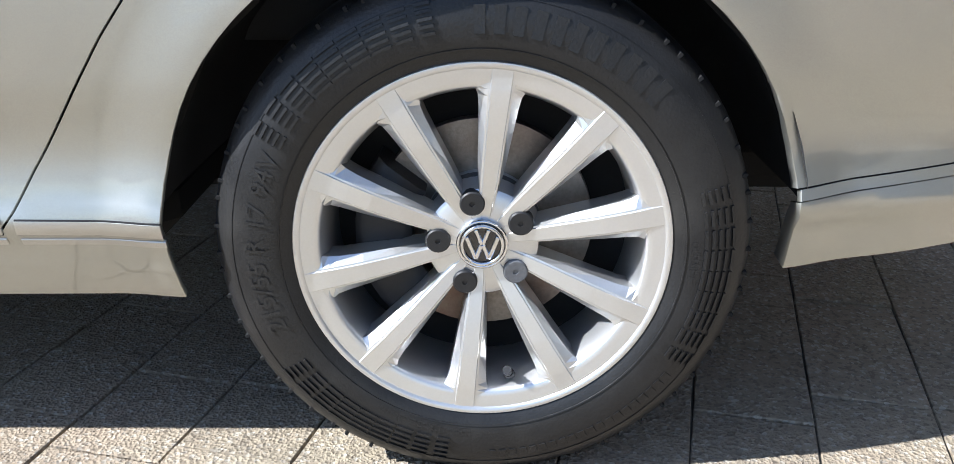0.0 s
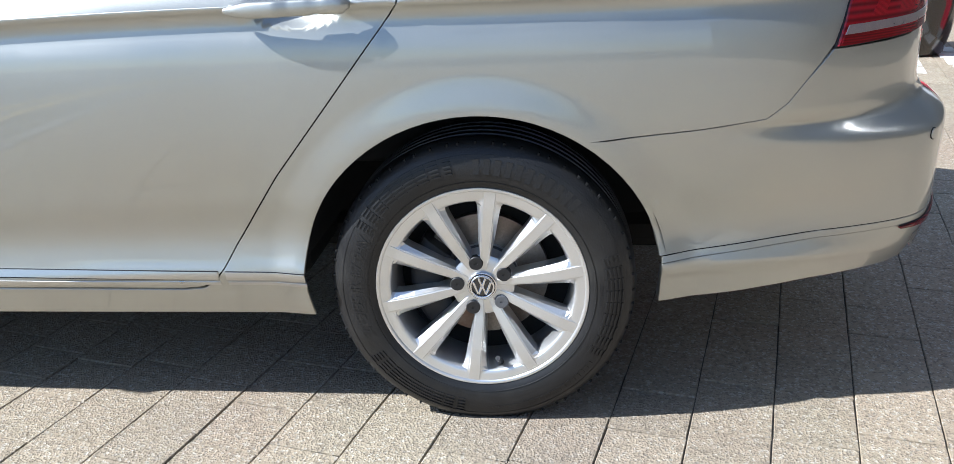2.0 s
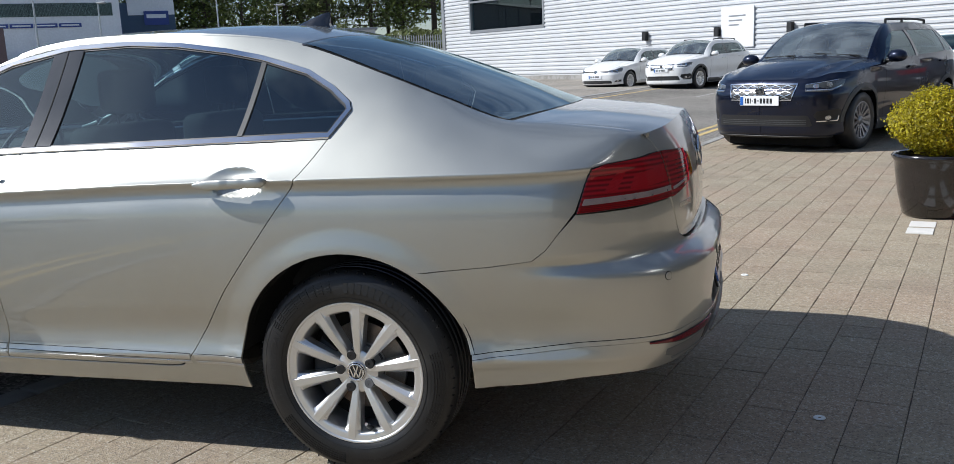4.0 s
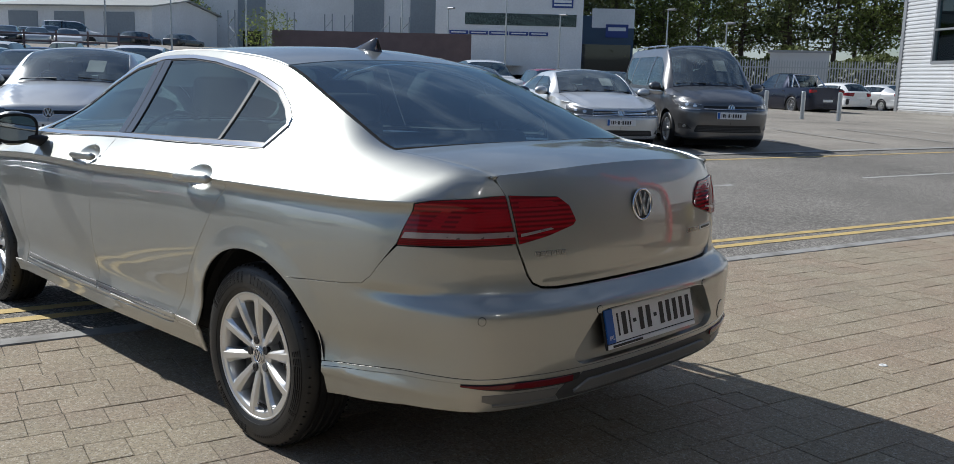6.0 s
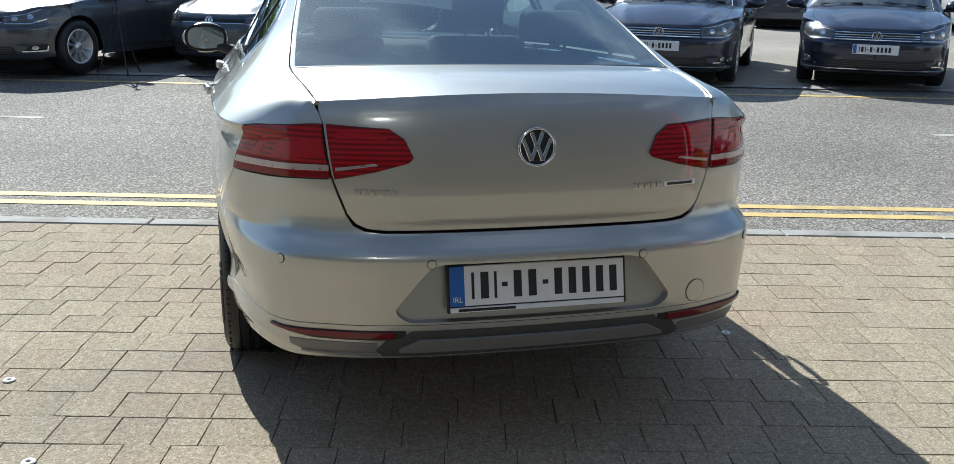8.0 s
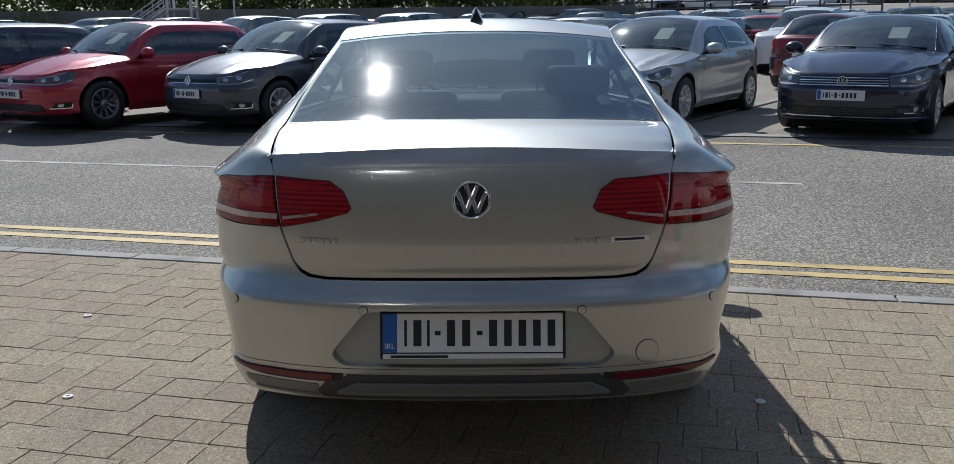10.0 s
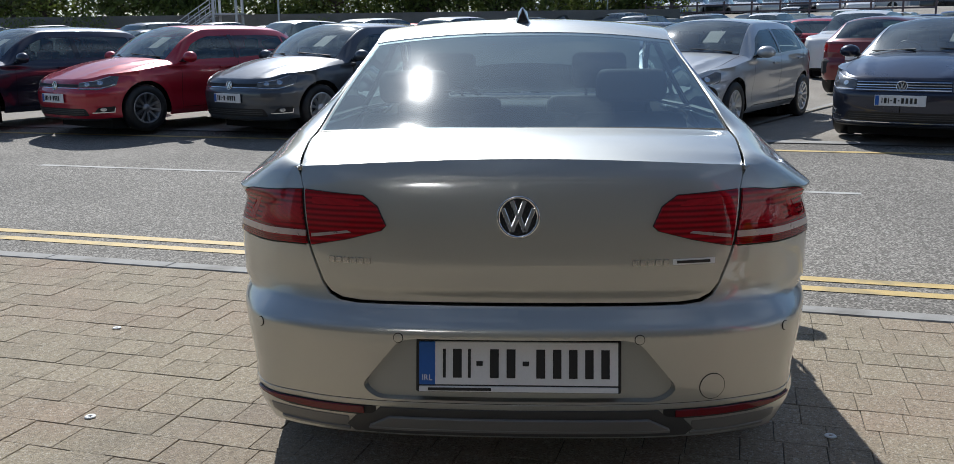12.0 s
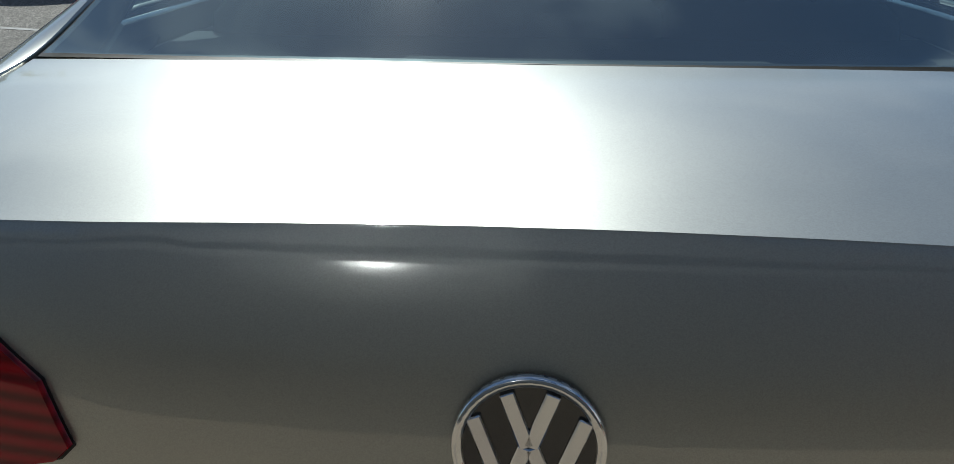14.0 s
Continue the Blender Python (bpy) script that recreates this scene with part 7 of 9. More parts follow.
    # wipers, price sheet
    for y0 in (0.50, -0.12):
        a, b = UP(XA + 0.03, 1.1 - y0), UP(XA + 0.05, 1.1 - y0 + 0.42)
        bm = bmesh.new()
        add_tube(bm, Vector(a) + Vector((0.015, 0, 0.008)), Vector(b) + Vector((0.015, 0, 0.008)), 0.009, 0.006, 6)
        part("wiper", bm, M_BLACKPL, car)
    if card:
        a = UP(XA + 0.5 * (XH - XA), 0.88)
        lean = math.degrees(math.atan2(UP(XH, 1.1)[2] - UP(XA, 1.1)[2], UP(XA, 1.1)[0] - UP(XH, 1.1)[0]))
        bm = bmesh.new()
        add_box(bm, (0, 0, 0), (0.30, 0.22, 0.004), Matrix.Translation((a[0] - 0.04, a[1], a[2] - 0.06)) @ pose(0, 0, 0, 0, lean, 0))
        part("price_card", bm, M_CARD, car, "white sheet behind the windscreen")
    # inside: floor, seats, dashboard, steering wheel
    b0 = belt(XA)
    part("underbody", box_bm((FO - L / 2, 0, 0.27), (L - 0.8, 1.5 * W, 0.10), 0.03), M_INNER, car)
    part("engine_bay", box_bm((FO - 0.55, 0, 0.50), (0.55, 1.10 * W, 0.34), 0.05), M_INNER, car)
    part("cabin", box_bm((FO - (XA + XE) / 2 - 0.1, 0, 0.52), (XE - XA, 1.66 * W, 0.30), 0.05), M_SEAT, car)
    part("dashboard", box_bm((FO - XA - 0.16, 0, b0 - 0.06), (0.50, 1.62 * W, 0.16), 0.06, 3), M_DASH, car, smooth=50)
    for sx in (XH + 0.28, XR - 0.45):
        for y in (-0.37, 0.37):
            bm = bmesh.new()
            add_box(bm, (FO - sx, y, b0 - 0.08), (0.15, 0.48, 0.56), bevel=0.06, seg=2)
            add_box(bm, (FO - sx, y, b0 + 0.27), (0.10, 0.26, 0.17), bevel=0.05, seg=2)
            part("seat", bm, M_SEAT, car, smooth=50)
    v, f = lathe([(0.172, -0.013), (0.186, 0), (0.172, 0.013), (0.160, 0)], 20, True)
    wm = pose(FO - XA - 0.50, -0.37, b0 + 0.06, 0, 0, 90) @ pose(0, 0, 0, 25)
    link_mesh("steering_wheel", [wm @ Vector(q) for q in v], f, M_BLACKPL, car)
    for ax in (0.0, -WB):
        part("wheel_well", box_bm((ax, 0, R + 0.06), (2 * RA + 0.08, 2 * W - 0.50, 2 * RA - 0.10)), M_INNER, car)
    wh = simple_wheel(car, R, rim_mat or M_ALLOY, 10 if rim_mat is None else 14)
    first = True
    for ax in (0.0, -WB):
        for sg in (-1, 1):
            m = Matrix.Translation((ax, sg * (W - 0.125), R)) @ (Matrix.Rotation(math.pi, 4, "Z") if sg > 0 else Matrix())
            if first:
                wh.matrix_basis = m
                first = False
            else:
                copy_thing(wh, m @ pose(0, 0, 0, 0, 20 * sg + ax * 9, 0))
    if kind in ("van", "suv"):
        for sg in (-1, 1):
            ps = [Vector(UP(t, 1.1 + sg * 0.53)) + Vector((0, 0, 0.045)) for t in np.linspace(XH + 0.25, XR - 0.15, 6)]
            bm = bmesh.new()
            for a, b in zip(ps, ps[1:]):
                add_tube(bm, a, b, 0.016, seg=8)
            for a in (ps[0], ps[2], ps[-1]):
                add_tube(bm, a - Vector((0, 0, 0.07)), a, 0.018, seg=6)
            part("roof_rail", bm, M_SATIN if kind == "van" else M_BLACKPL, car, smooth=50)
    return car


FIRST_OF = {}


def parked(kind, paint, label, group, m, rim_mat=None, card=True):
    """A car of its kind: the first is built, the next ones are copies in their own colour."""
    if (kind, card) not in FIRST_OF:
        car = build_parked(kind, paint, label, group, rim_mat, card)
        FIRST_OF[kind, card] = (car, PAINTS[paint], rim_mat or M_ALLOY)
        car.matrix_basis = m
        return car
    src, p0, r0 = FIRST_OF[kind, card]
    car = copy_thing(src, m)
    tagged(car, label, "van" if kind == "van" else "car", group)
    for ob in car.children_recursive:
        for old, fresh in ((p0, PAINTS[paint]), (r0, rim_mat or M_ALLOY)):
            if old != fresh and ob.type == "MESH" and ob.data.materials and ob.data.materials[0] == old:
                ob.data = ob.data.copy()
                ob.data.materials[0] = fresh
                break
    return car


# ---- ground: paving, kerb, road, car park ----
ROAD_TURN = 13.2
RU = Vector((math.sin(radians(ROAD_TURN)), math.cos(radians(ROAD_TURN)), 0))     # along the road
RN = Vector((-math.cos(radians(ROAD_TURN)), math.sin(radians(ROAD_TURN)), 0))    # away over the road
RO = Vector((-1.664, 0, 0))                                                      # on the kerb's edge


def road_xy(a, b, z=0.0):
    p = RO + RU * a + RN * b
    return (p.x, p.y, z)


def ground_z(b):
    """The road rises a little towards the car park."""
    if b < 8.5:
        return 0.18 * smooth(1.5, 8.5, b)
    return float(np.interp(b, [8.5, 35, 58, 75, 110, 400], [0.18, 0.55, 1.3, 2.2, 3.2, 5.0]))


def speckled(name, dark, light, grains=260.0, rough=0.85, bump=0.5, patch=0.35, tint=(1, 1, 1)):
    """Asphalt or stone of many small grains, patchy at a larger scale."""
    m, n, l, b = nodes_of(name)
    co = n.new("ShaderNodeTexCoord")
    v = n.new("ShaderNodeTexVoronoi")
    v.inputs["Scale"].default_value = grains
    l.new(co.outputs["Object"], v.inputs["Vector"])
    big = n.new("ShaderNodeTexNoise")
    big.inputs["Scale"].default_value, big.inputs["Detail"].default_value = patch, 7
    l.new(co.outputs["Object"], big.inputs["Vector"])
    sep = n.new("ShaderNodeSeparateColor")
    l.new(v.outputs["Color"], sep.inputs[0])
    mx = n.new("ShaderNodeMix")
    mx.data_type = "RGBA"
    mx.inputs["A"].default_value, mx.inputs["B"].default_value = (*dark, 1), (*light, 1)
    cr = n.new("ShaderNodeMath")
    cr.operation = "POWER"
    cr.inputs[1].default_value = 2.2
    l.new(sep.outputs[0], cr.inputs[0])
    l.new(cr.outputs[0], mx.inputs["Factor"])
    hs = n.new("ShaderNodeHueSaturation")
    mr = n.new("ShaderNodeMapRange")
    mr.inputs[1].default_value, mr.inputs[2].default_value = 0.3, 0.7
    mr.inputs[3].default_value, mr.inputs[4].default_value = 0.78, 1.22
    l.new(big.outputs[0], mr.inputs[0])
    l.new(mr.outputs[0], hs.inputs["Value"])
    l.new(mx.outputs["Result"], hs.inputs["Color"])
    l.new(hs.outputs[0], b.inputs["Base Color"])
    b.inputs["Roughness"].default_value = rough
    b.inputs["Specular IOR Level"].default_value = 0.2
    bp = n.new("ShaderNodeBump")
    bp.inputs["Strength"].default_value, bp.inputs["Distance"].default_value = bump, 0.004
    l.new(v.outputs["Distance"], bp.inputs["Height"])
    l.new(bp.outputs[0], b.inputs["Normal"])
    return m


M_ROAD = speckled("road_asphalt", (0.125, 0.115, 0.101), (0.43, 0.402, 0.355), 85, 0.82, 0.8)
M_LOT = speckled("car_park_asphalt", (0.235, 0.213, 0.182), (0.43, 0.392, 0.336), 130, 0.88, 0.5)
M_FAR = mat("far_ground", (0.14, 0.135, 0.12), 0.9, 0, 0.3, 0.06, 2.0, grime=(0.06, 0.09, 0.03), grime_at=0.6)
M_JOINT = mat("paving_joint_sand", (0.10, 0.088, 0.070), 0.95, 0, 0.3, 12, 300, 0.5)
M_KERB = mat("concrete_kerb", (0.33, 0.32, 0.30), 0.85, 0, 0.18, 9, 200, 0.4, grime=(0.16, 0.15, 0.13))
M_YELLOW = mat("worn_yellow_paint", (0.58, 0.42, 0.16), 0.7, 0, 0.22, 10, 160, 0.5, grime=(0.22, 0.19, 0.12), grime_at=0.64)
M_DASHLINE = mat("worn_centre_line_paint", (0.46, 0.45, 0.42), 0.8, 0, 0.2, 8, 160, 0.5, grime=(0.26, 0.245, 0.22), grime_at=0.55)
M_BAY = mat("faded_bay_paint", (0.33, 0.32, 0.295), 0.8, 0, 0.25, 6, 160, 0.5, grime=(0.20, 0.19, 0.17), grime_at=0.52)
M_WHITE = mat("worn_white_paint", (0.66, 0.66, 0.63), 0.7, 0, 0.15, 10, 160, 0.5, grime=(0.25, 0.24, 0.22), grime_at=0.66)


def paver_material(name, col, island=False):
    """Weathered concrete block: pale and dark grains, with broad stains across the blocks."""
    m, n, l, b = nodes_of(name)
    geo = n.new("ShaderNodeNewGeometry")
    pos = geo.outputs["Position"]

    def noise(scale, detail):
        t = n.new("ShaderNodeTexNoise")
        t.inputs["Scale"].default_value, t.inputs["Detail"].default_value = scale, detail
        l.new(pos, t.inputs["Vector"])
        return t.outputs[0]

    def ranged(src, a0, a1, b0, b1):
        r = n.new("ShaderNodeMapRange")
        for i, q in enumerate((a0, a1, b0, b1)):
            r.inputs[i + 1].default_value = q
        l.new(src, r.inputs[0])
        return r.outputs[0]

    def blend(fac, ca, cb):
        x = n.new("ShaderNodeMix")
        x.data_type = "RGBA"
        l.new(fac, x.inputs["Factor"])
        for key, c in (("A", ca), ("B", cb)):
            if isinstance(c, tuple):
                x.inputs[key].default_value = (*c, 1)
            else:
                l.new(c, x.inputs[key])
        return x.outputs["Result"]
    v = n.new("ShaderNodeTexVoronoi")
    v.inputs["Scale"].default_value = 170
    l.new(pos, v.inputs["Vector"])
    sep = n.new("ShaderNodeSeparateColor")
    l.new(v.outputs["Color"], sep.inputs[0])
    c = blend(ranged(noise(1.1, 6), 0.42, 0.62, 0, 1), col, (col[0] * 1.02, col[1] * 0.94, col[2] * 0.95))
    c = blend(ranged(sep.outputs[0], 0.80, 0.86, 0, 0.42), c, (0.60, 0.56, 0.48))
    c = blend(ranged(sep.outputs[1], 0.74, 0.80, 0, 0.45), c, (0.13, 0.105, 0.08))
    c = blend(ranged(noise(0.45, 8), 0.56, 0.72, 0, 0.55), c, (0.17, 0.15, 0.13))
    hs = n.new("ShaderNodeHueSaturation")
    l.new(c, hs.inputs["Color"])
    who = geo.outputs["Random Per Island"]
    if not island:
        who = n.new("ShaderNodeObjectInfo").outputs["Random"]
    mu = n.new("ShaderNodeMath")
    mu.operation = "MULTIPLY"
    l.new(ranged(who, 0, 1, 0.93, 1.07), mu.inputs[0])
    l.new(ranged(noise(42, 5), 0.3, 0.7, 0.86, 1.14), mu.inputs[1])
    l.new(mu.outputs[0], hs.inputs["Value"])
    l.new(hs.outputs[0], b.inputs["Base Color"])
    b.inputs["Roughness"].default_value = 0.9
    b.inputs["Specular IOR Level"].default_value = 0.3
    bp = n.new("ShaderNodeBump")
    bp.inputs["Strength"].default_value, bp.inputs["Distance"].default_value = 0.7, 0.004
    ad = n.new("ShaderNodeMath")
    l.new(noise(260, 3), ad.inputs[0])
    l.new(v.outputs["Distance"], ad.inputs[1])
    l.new(ad.outputs[0], bp.inputs["Height"])
    l.new(bp.outputs[0], b.inputs["Normal"])
    return m


M_PAVER = paver_material("buff_paver", (0.348, 0.294, 0.210))
M_PAVER_FAR = paver_material("buff_paver_far", (0.348, 0.294, 0.210), True)
M_PAVER_WHITE = mat("white_painted_paver", (0.66, 0.65, 0.61), 0.8, 0, 0.12, 9, 200, 0.6)


def strip(name, a0, a1, b0, b1, mat_, lift, seg=1, label="", kind="structure", cat="", parent=None):
    """A flat band of the ground between two lines of the road."""
    v, f = [], []
    for i in range(seg + 1):
        a = a0 + (a1 - a0) * i / seg
        nb = max(1, int((b1 - b0) / 1.0)) if b1 > 1.0 else 1
        for j in range(nb + 1):
            b = b0 + (b1 - b0) * j / nb
            v.append(road_xy(a, b, ground_z(b) + lift))
    nb = max(1, int((b1 - b0) / 1.0)) if b1 > 1.0 else 1
    for i in range(seg):
        for j in range(nb):
            k = i * (nb + 1) + j
            f.append((k, k + nb + 1, k + nb + 2, k + 1))
    ob = link_mesh(name, v, f, mat_, parent, smooth=False)
    return tagged(ob, label, cat, "", kind) if parent is None else ob


def build_ground():
    # one sheet that reaches the horizon, a hand's width under the surfaces
    v, f = [], []
    bs = [-1500, -60, -12, 0, 2, 4, 6, 8.5, 12, 35, 58, 75, 110, 200, 400, 1500]
    as_ = [-1500, -200, -40, 0, 40, 200, 1500]
    for a in as_:
        for b in bs:
            v.append(road_xy(a, b, ground_z(b) - 0.06))
    n = len(bs)
    f = [(i * n + j, (i + 1) * n + j, (i + 1) * n + j + 1, i * n + j + 1) for i in range(len(as_) - 1) for j in range(n - 1)]
    tagged(link_mesh("ground", v, f, M_FAR, None, smooth=False), "dusty open ground with grass towards the horizon", "ground", kind="structure")
    strip("road", -90, 90, 0.0, 6.35, M_ROAD, 0.0, 30, "grey asphalt road with worn chippings", cat="road")
    strip("car_park", -90, 130, 6.55, 95.0, M_LOT, 0.0, 2, "pale grey asphalt car park across the road", cat="car park")
    strip("yellow_line", -60, 60, 0.30, 0.40, M_YELLOW, 0.004, 30, "double yellow line along the kerb, worn", cat="road marking")
    strip("yellow_line", -60, 60, 0.515, 0.615, M_YELLOW, 0.004, 30, "double yellow line along the kerb, worn", cat="road marking")
    strip("far_yellow_line", -60, 60, 5.75, 5.85, M_YELLOW, 0.004, 30, "yellow line along the far side of the road", cat="road marking")
    strip("far_kerb", -60, 60, 6.35, 6.55, M_KERB, 0.012, 40, "low concrete kerb before the car park", cat="kerb")
    for k in range(-8, 10):
        strip("centre_dash", -6.45 + 5.7 * k, -3.55 + 5.7 * k, 3.45, 3.53, M_DASHLINE, 0.004, 1, "white dash on the middle of the road", cat="road marking")
    for k in range(-4, 30):
        # bay lines of the car park, slanting
        p0, h = Vector(road_xy(-9.5 + 2.62 * k, 7.4)), Vector((math.cos(radians(146)), math.sin(radians(146)), 0))
        s = Vector((-h.y, h.x, 0)) * 0.045
        q = [p0 - s, p0 + s, p0 + s + h * 4.6, p0 - s + h * 4.6]
        link = link_mesh("bay_line", [(w.x, w.y, 0.26 if j > 1 else 0.19) for j, w in enumerate(q)], [(0, 1, 2, 3)], M_BAY, None, smooth=False)
        tagged(link, "white line of a parking bay, worn", "road marking", "bay lines", "structure")


def build_paving():
    """Kerb stones and the courses of pavers, laid along the road."""
    rnd = random.Random(4)
    base = strip("pavement", -40, 46, -26, -0.13, M_JOINT, -0.005, 1, "buff block paving in courses of mixed lengths", cat="paving")
    kerb = strip("kerb_bed", -40, 46, -0.13, 0.0, M_JOINT, -0.012, 1, "flush concrete kerb along the paving", cat="kerb")
    turn = Matrix.Rotation(-radians(ROAD_TURN), 4, "Z")

    def block(la, lb, h=0.05, c=0.0016):
        """A stone of la along the road and lb across, its top at z = 0."""
        x, y = lb / 2, la / 2
        v = [(-x, -y, -h), (x, -y, -h), (x, y, -h), (-x, y, -h), (-x, -y, -c), (x, -y, -c), (x, y, -c), (-x, y, -c),
             (-x + c, -y + c, 0), (x - c, -y + c, 0), (x - c, y - c, 0), (-x + c, y - c, 0)]
        f = [(8, 9, 10, 11)] + [(4 + i, 4 + (i + 1) % 4, 8 + (i + 1) % 4, 8 + i) for i in range(4)] + [(i, (i + 1) % 4, 4 + (i + 1) % 4, 4 + i) for i in range(4)]
        return v, f
    # kerb stones
    kv, kf = block(0.905, 0.122, 0.06, 0.006)
    kme = bpy.data.meshes.new("kerb_stone")
    kme.from_pydata(kv, [], kf)
    kme.materials.append(M_KERB)
    for k in range(-24, 40):
        ob = new("kerb_stone", kme)
        ob.parent = kerb
        p = road_xy(k * 0.915, -0.066)
        ob.matrix_basis = Matrix.Translation((p[0], p[1], 0.004 + rnd.uniform(-0.002, 0.002))) @ turn
    # pavers
    PITCH, GAP = 0.1785, 0.0030
    lengths = (0.143, 0.18, 0.218)
    meshes = {}
    for la in lengths:
        v, f = block(la - GAP, PITCH - GAP)
        me = bpy.data.meshes.new("paver")
        me.from_pydata(v, [], f)
        me.materials.append(M_PAVER)
        meshes[la] = me
    far_v, far_f = [], []
    spots = []
    for r in range(140):
        b = -0.135 - PITCH * (r + 0.5)
        a = -14.0 + rnd.uniform(0, 0.2)
        end = 22.0 if r < 60 else 20.0
        while a < end:
            la = rnd.choice(lengths)
            spots.append((a + la / 2, b, la))
            a += la
    def xy(s):
        p = road_xy(s[0], s[1])
        return p[0], p[1]
    def rank(s):
        x, y = xy(s)
        return abs(x - 0.55) * 0.9 + abs(y + 1.35) * 1.0
    spots.sort(key=rank)
    for i, (a, b, la) in enumerate(spots):
        x, y, _ = road_xy(a, b)
        z = rnd.uniform(-0.0015, 0.0015)
        tilt = pose(0, 0, 0, rnd.gauss(0, 0.25), rnd.gauss(0, 0.25), rnd.gauss(0, 0.35))
        m = Matrix.Translation((x, y, z)) @ turn @ tilt
        if i < 300:
            ob = new("paver", meshes[la])
            ob.parent = base
            ob.matrix_basis = m
            continue
        if (x - 1) ** 2 + (y - 1) ** 2 > 18 ** 2:
            continue
        v, f = block(la - GAP, PITCH - GAP, 0.02)
        k = len(far_v)
        far_v += [tuple(m @ Vector(q)) for q in v]
        far_f += [tuple(k + j for j in q) for q in f]
    ob = link_mesh("paver_field", far_v, far_f, M_PAVER_FAR, base, smooth=False)
    tagged(ob, kind="stuff")
    # washers lying on the paving
    for x, y in ((0.215, -1.624), (0.82, -1.44), (-0.846, -2.006), (0.29, 1.087), (-1.0, -3.0), (1.45, -0.2), (1.2, 1.9)):
        v, f = lathe([(0.007, 0.0), (0.0075, 0.003), (0.018, 0.004), (0.021, 0.001), (0.021, 0.0)], 20, axis="Z")
        tagged(link_mesh("washer", [(x + p[0], y + p[1], p[2] + 0.003) for p in v], f, M_PAPER, None), "small white plastic washer lying on the paving", "washer", "washers on the paving")
    # painted pavers by the planters
    for i, (x, y) in enumerate(((2.42, 3.55), (2.36, 3.30), (2.82, 4.05), (2.80, 3.80), (2.76, 3.55), (2.72, 3.30), (2.67, 3.08))):
        v, f = block(0.2, 0.168, 0.02)
        m = Matrix.Translation((x, y, 0.006)) @ turn
        ob = link_mesh("painted_paver", [m @ Vector(q) for q in v], f, M_PAVER_WHITE, base, smooth=False)


# ---- the place around ----
M_CLAD = mat("white_cladding", (0.56, 0.57, 0.58), 0.45, 0, 0.06, 1.2, 40, 0.05, grime=(0.48, 0.475, 0.46), grime_at=0.66)
M_TRIMGREY = mat("grey_metal_trim", (0.30, 0.31, 0.32), 0.45, 0.5, 0.1, 4, 60)
M_WARE = mat("pale_grey_wall_panel", (0.78, 0.79, 0.80), 0.6, 0, 0.10, 0.5, 8, 0.1, grime=(0.68, 0.68, 0.68))
M_WARE_D = mat("slate_grey_wall_panel", (0.26, 0.295, 0.33), 0.6, 0, 0.12, 0.5, 8, 0.1)
M_BLUE = mat("blue_sign", (0.03, 0.06, 0.25), 0.5, 0, 0.1, 2, 30)
M_NAVYWALL = mat("dark_blue_wall", (0.05, 0.09, 0.15), 0.6, 0, 0.1, 0.5, 8)
M_BROWN = mat("brown_timber_wall", (0.17, 0.12, 0.115), 0.85, 0, 0.25, 2, 30, 0.3)
M_ROOF = mat("weathered_roof_sheet", (0.33, 0.34, 0.32), 0.7, 0.1, 0.15, 0.8, 10, 0.2)
M_GALV = mat("galvanised_steel", (0.45, 0.47, 0.48), 0.45, 0.8, 0.12, 5, 60)
M_TOTEM = mat("red_sign_paint", (0.62, 0.035, 0.065), 0.35, 0, 0.05, 3, 60, coat=0.4)
M_STONE = mat("old_grey_wall_render", (0.20, 0.185, 0.16), 0.9, 0, 0.3, 1.5, 30, 0.3)
M_POT = mat("glazed_brown_black_pot", (0.014, 0.011, 0.010), 0.16, 0, 0.2, 5, 80, 0.05, coat=0.5)
M_SOIL = mat("potting_soil", (0.05, 0.035, 0.025), 0.95, 0, 0.3, 20, 200, 0.6)
M_BARK = mat("bark", (0.10, 0.075, 0.055), 0.9, 0, 0.3, 8, 60, 0.6)
M_GRASS = mat("grass_bank", (0.07, 0.12, 0.025), 0.9, 0, 0.35, 1.0, 30, 0.5)
# two dark tones for the unseen wall added behind the viewer
M_UNSEEN_WALL = mat("unseen_wall_dark_grey", (0.06, 0.06, 0.058), 0.5, 0, 0.15, 1, 30)
M_UNSEEN_BAND = mat("tinted_facade_glass", (0.035, 0.036, 0.036), 0.15, 0, 0.1, 1, 30, coat=0.5)
M_DARKGLASS = glass("showroom_glass", (0.35, 0.42, 0.42), 1.6)
M_ROOMFLOOR = mat("showroom_inside", (0.22, 0.23, 0.24), 0.6, 0, 0.15, 1, 20)


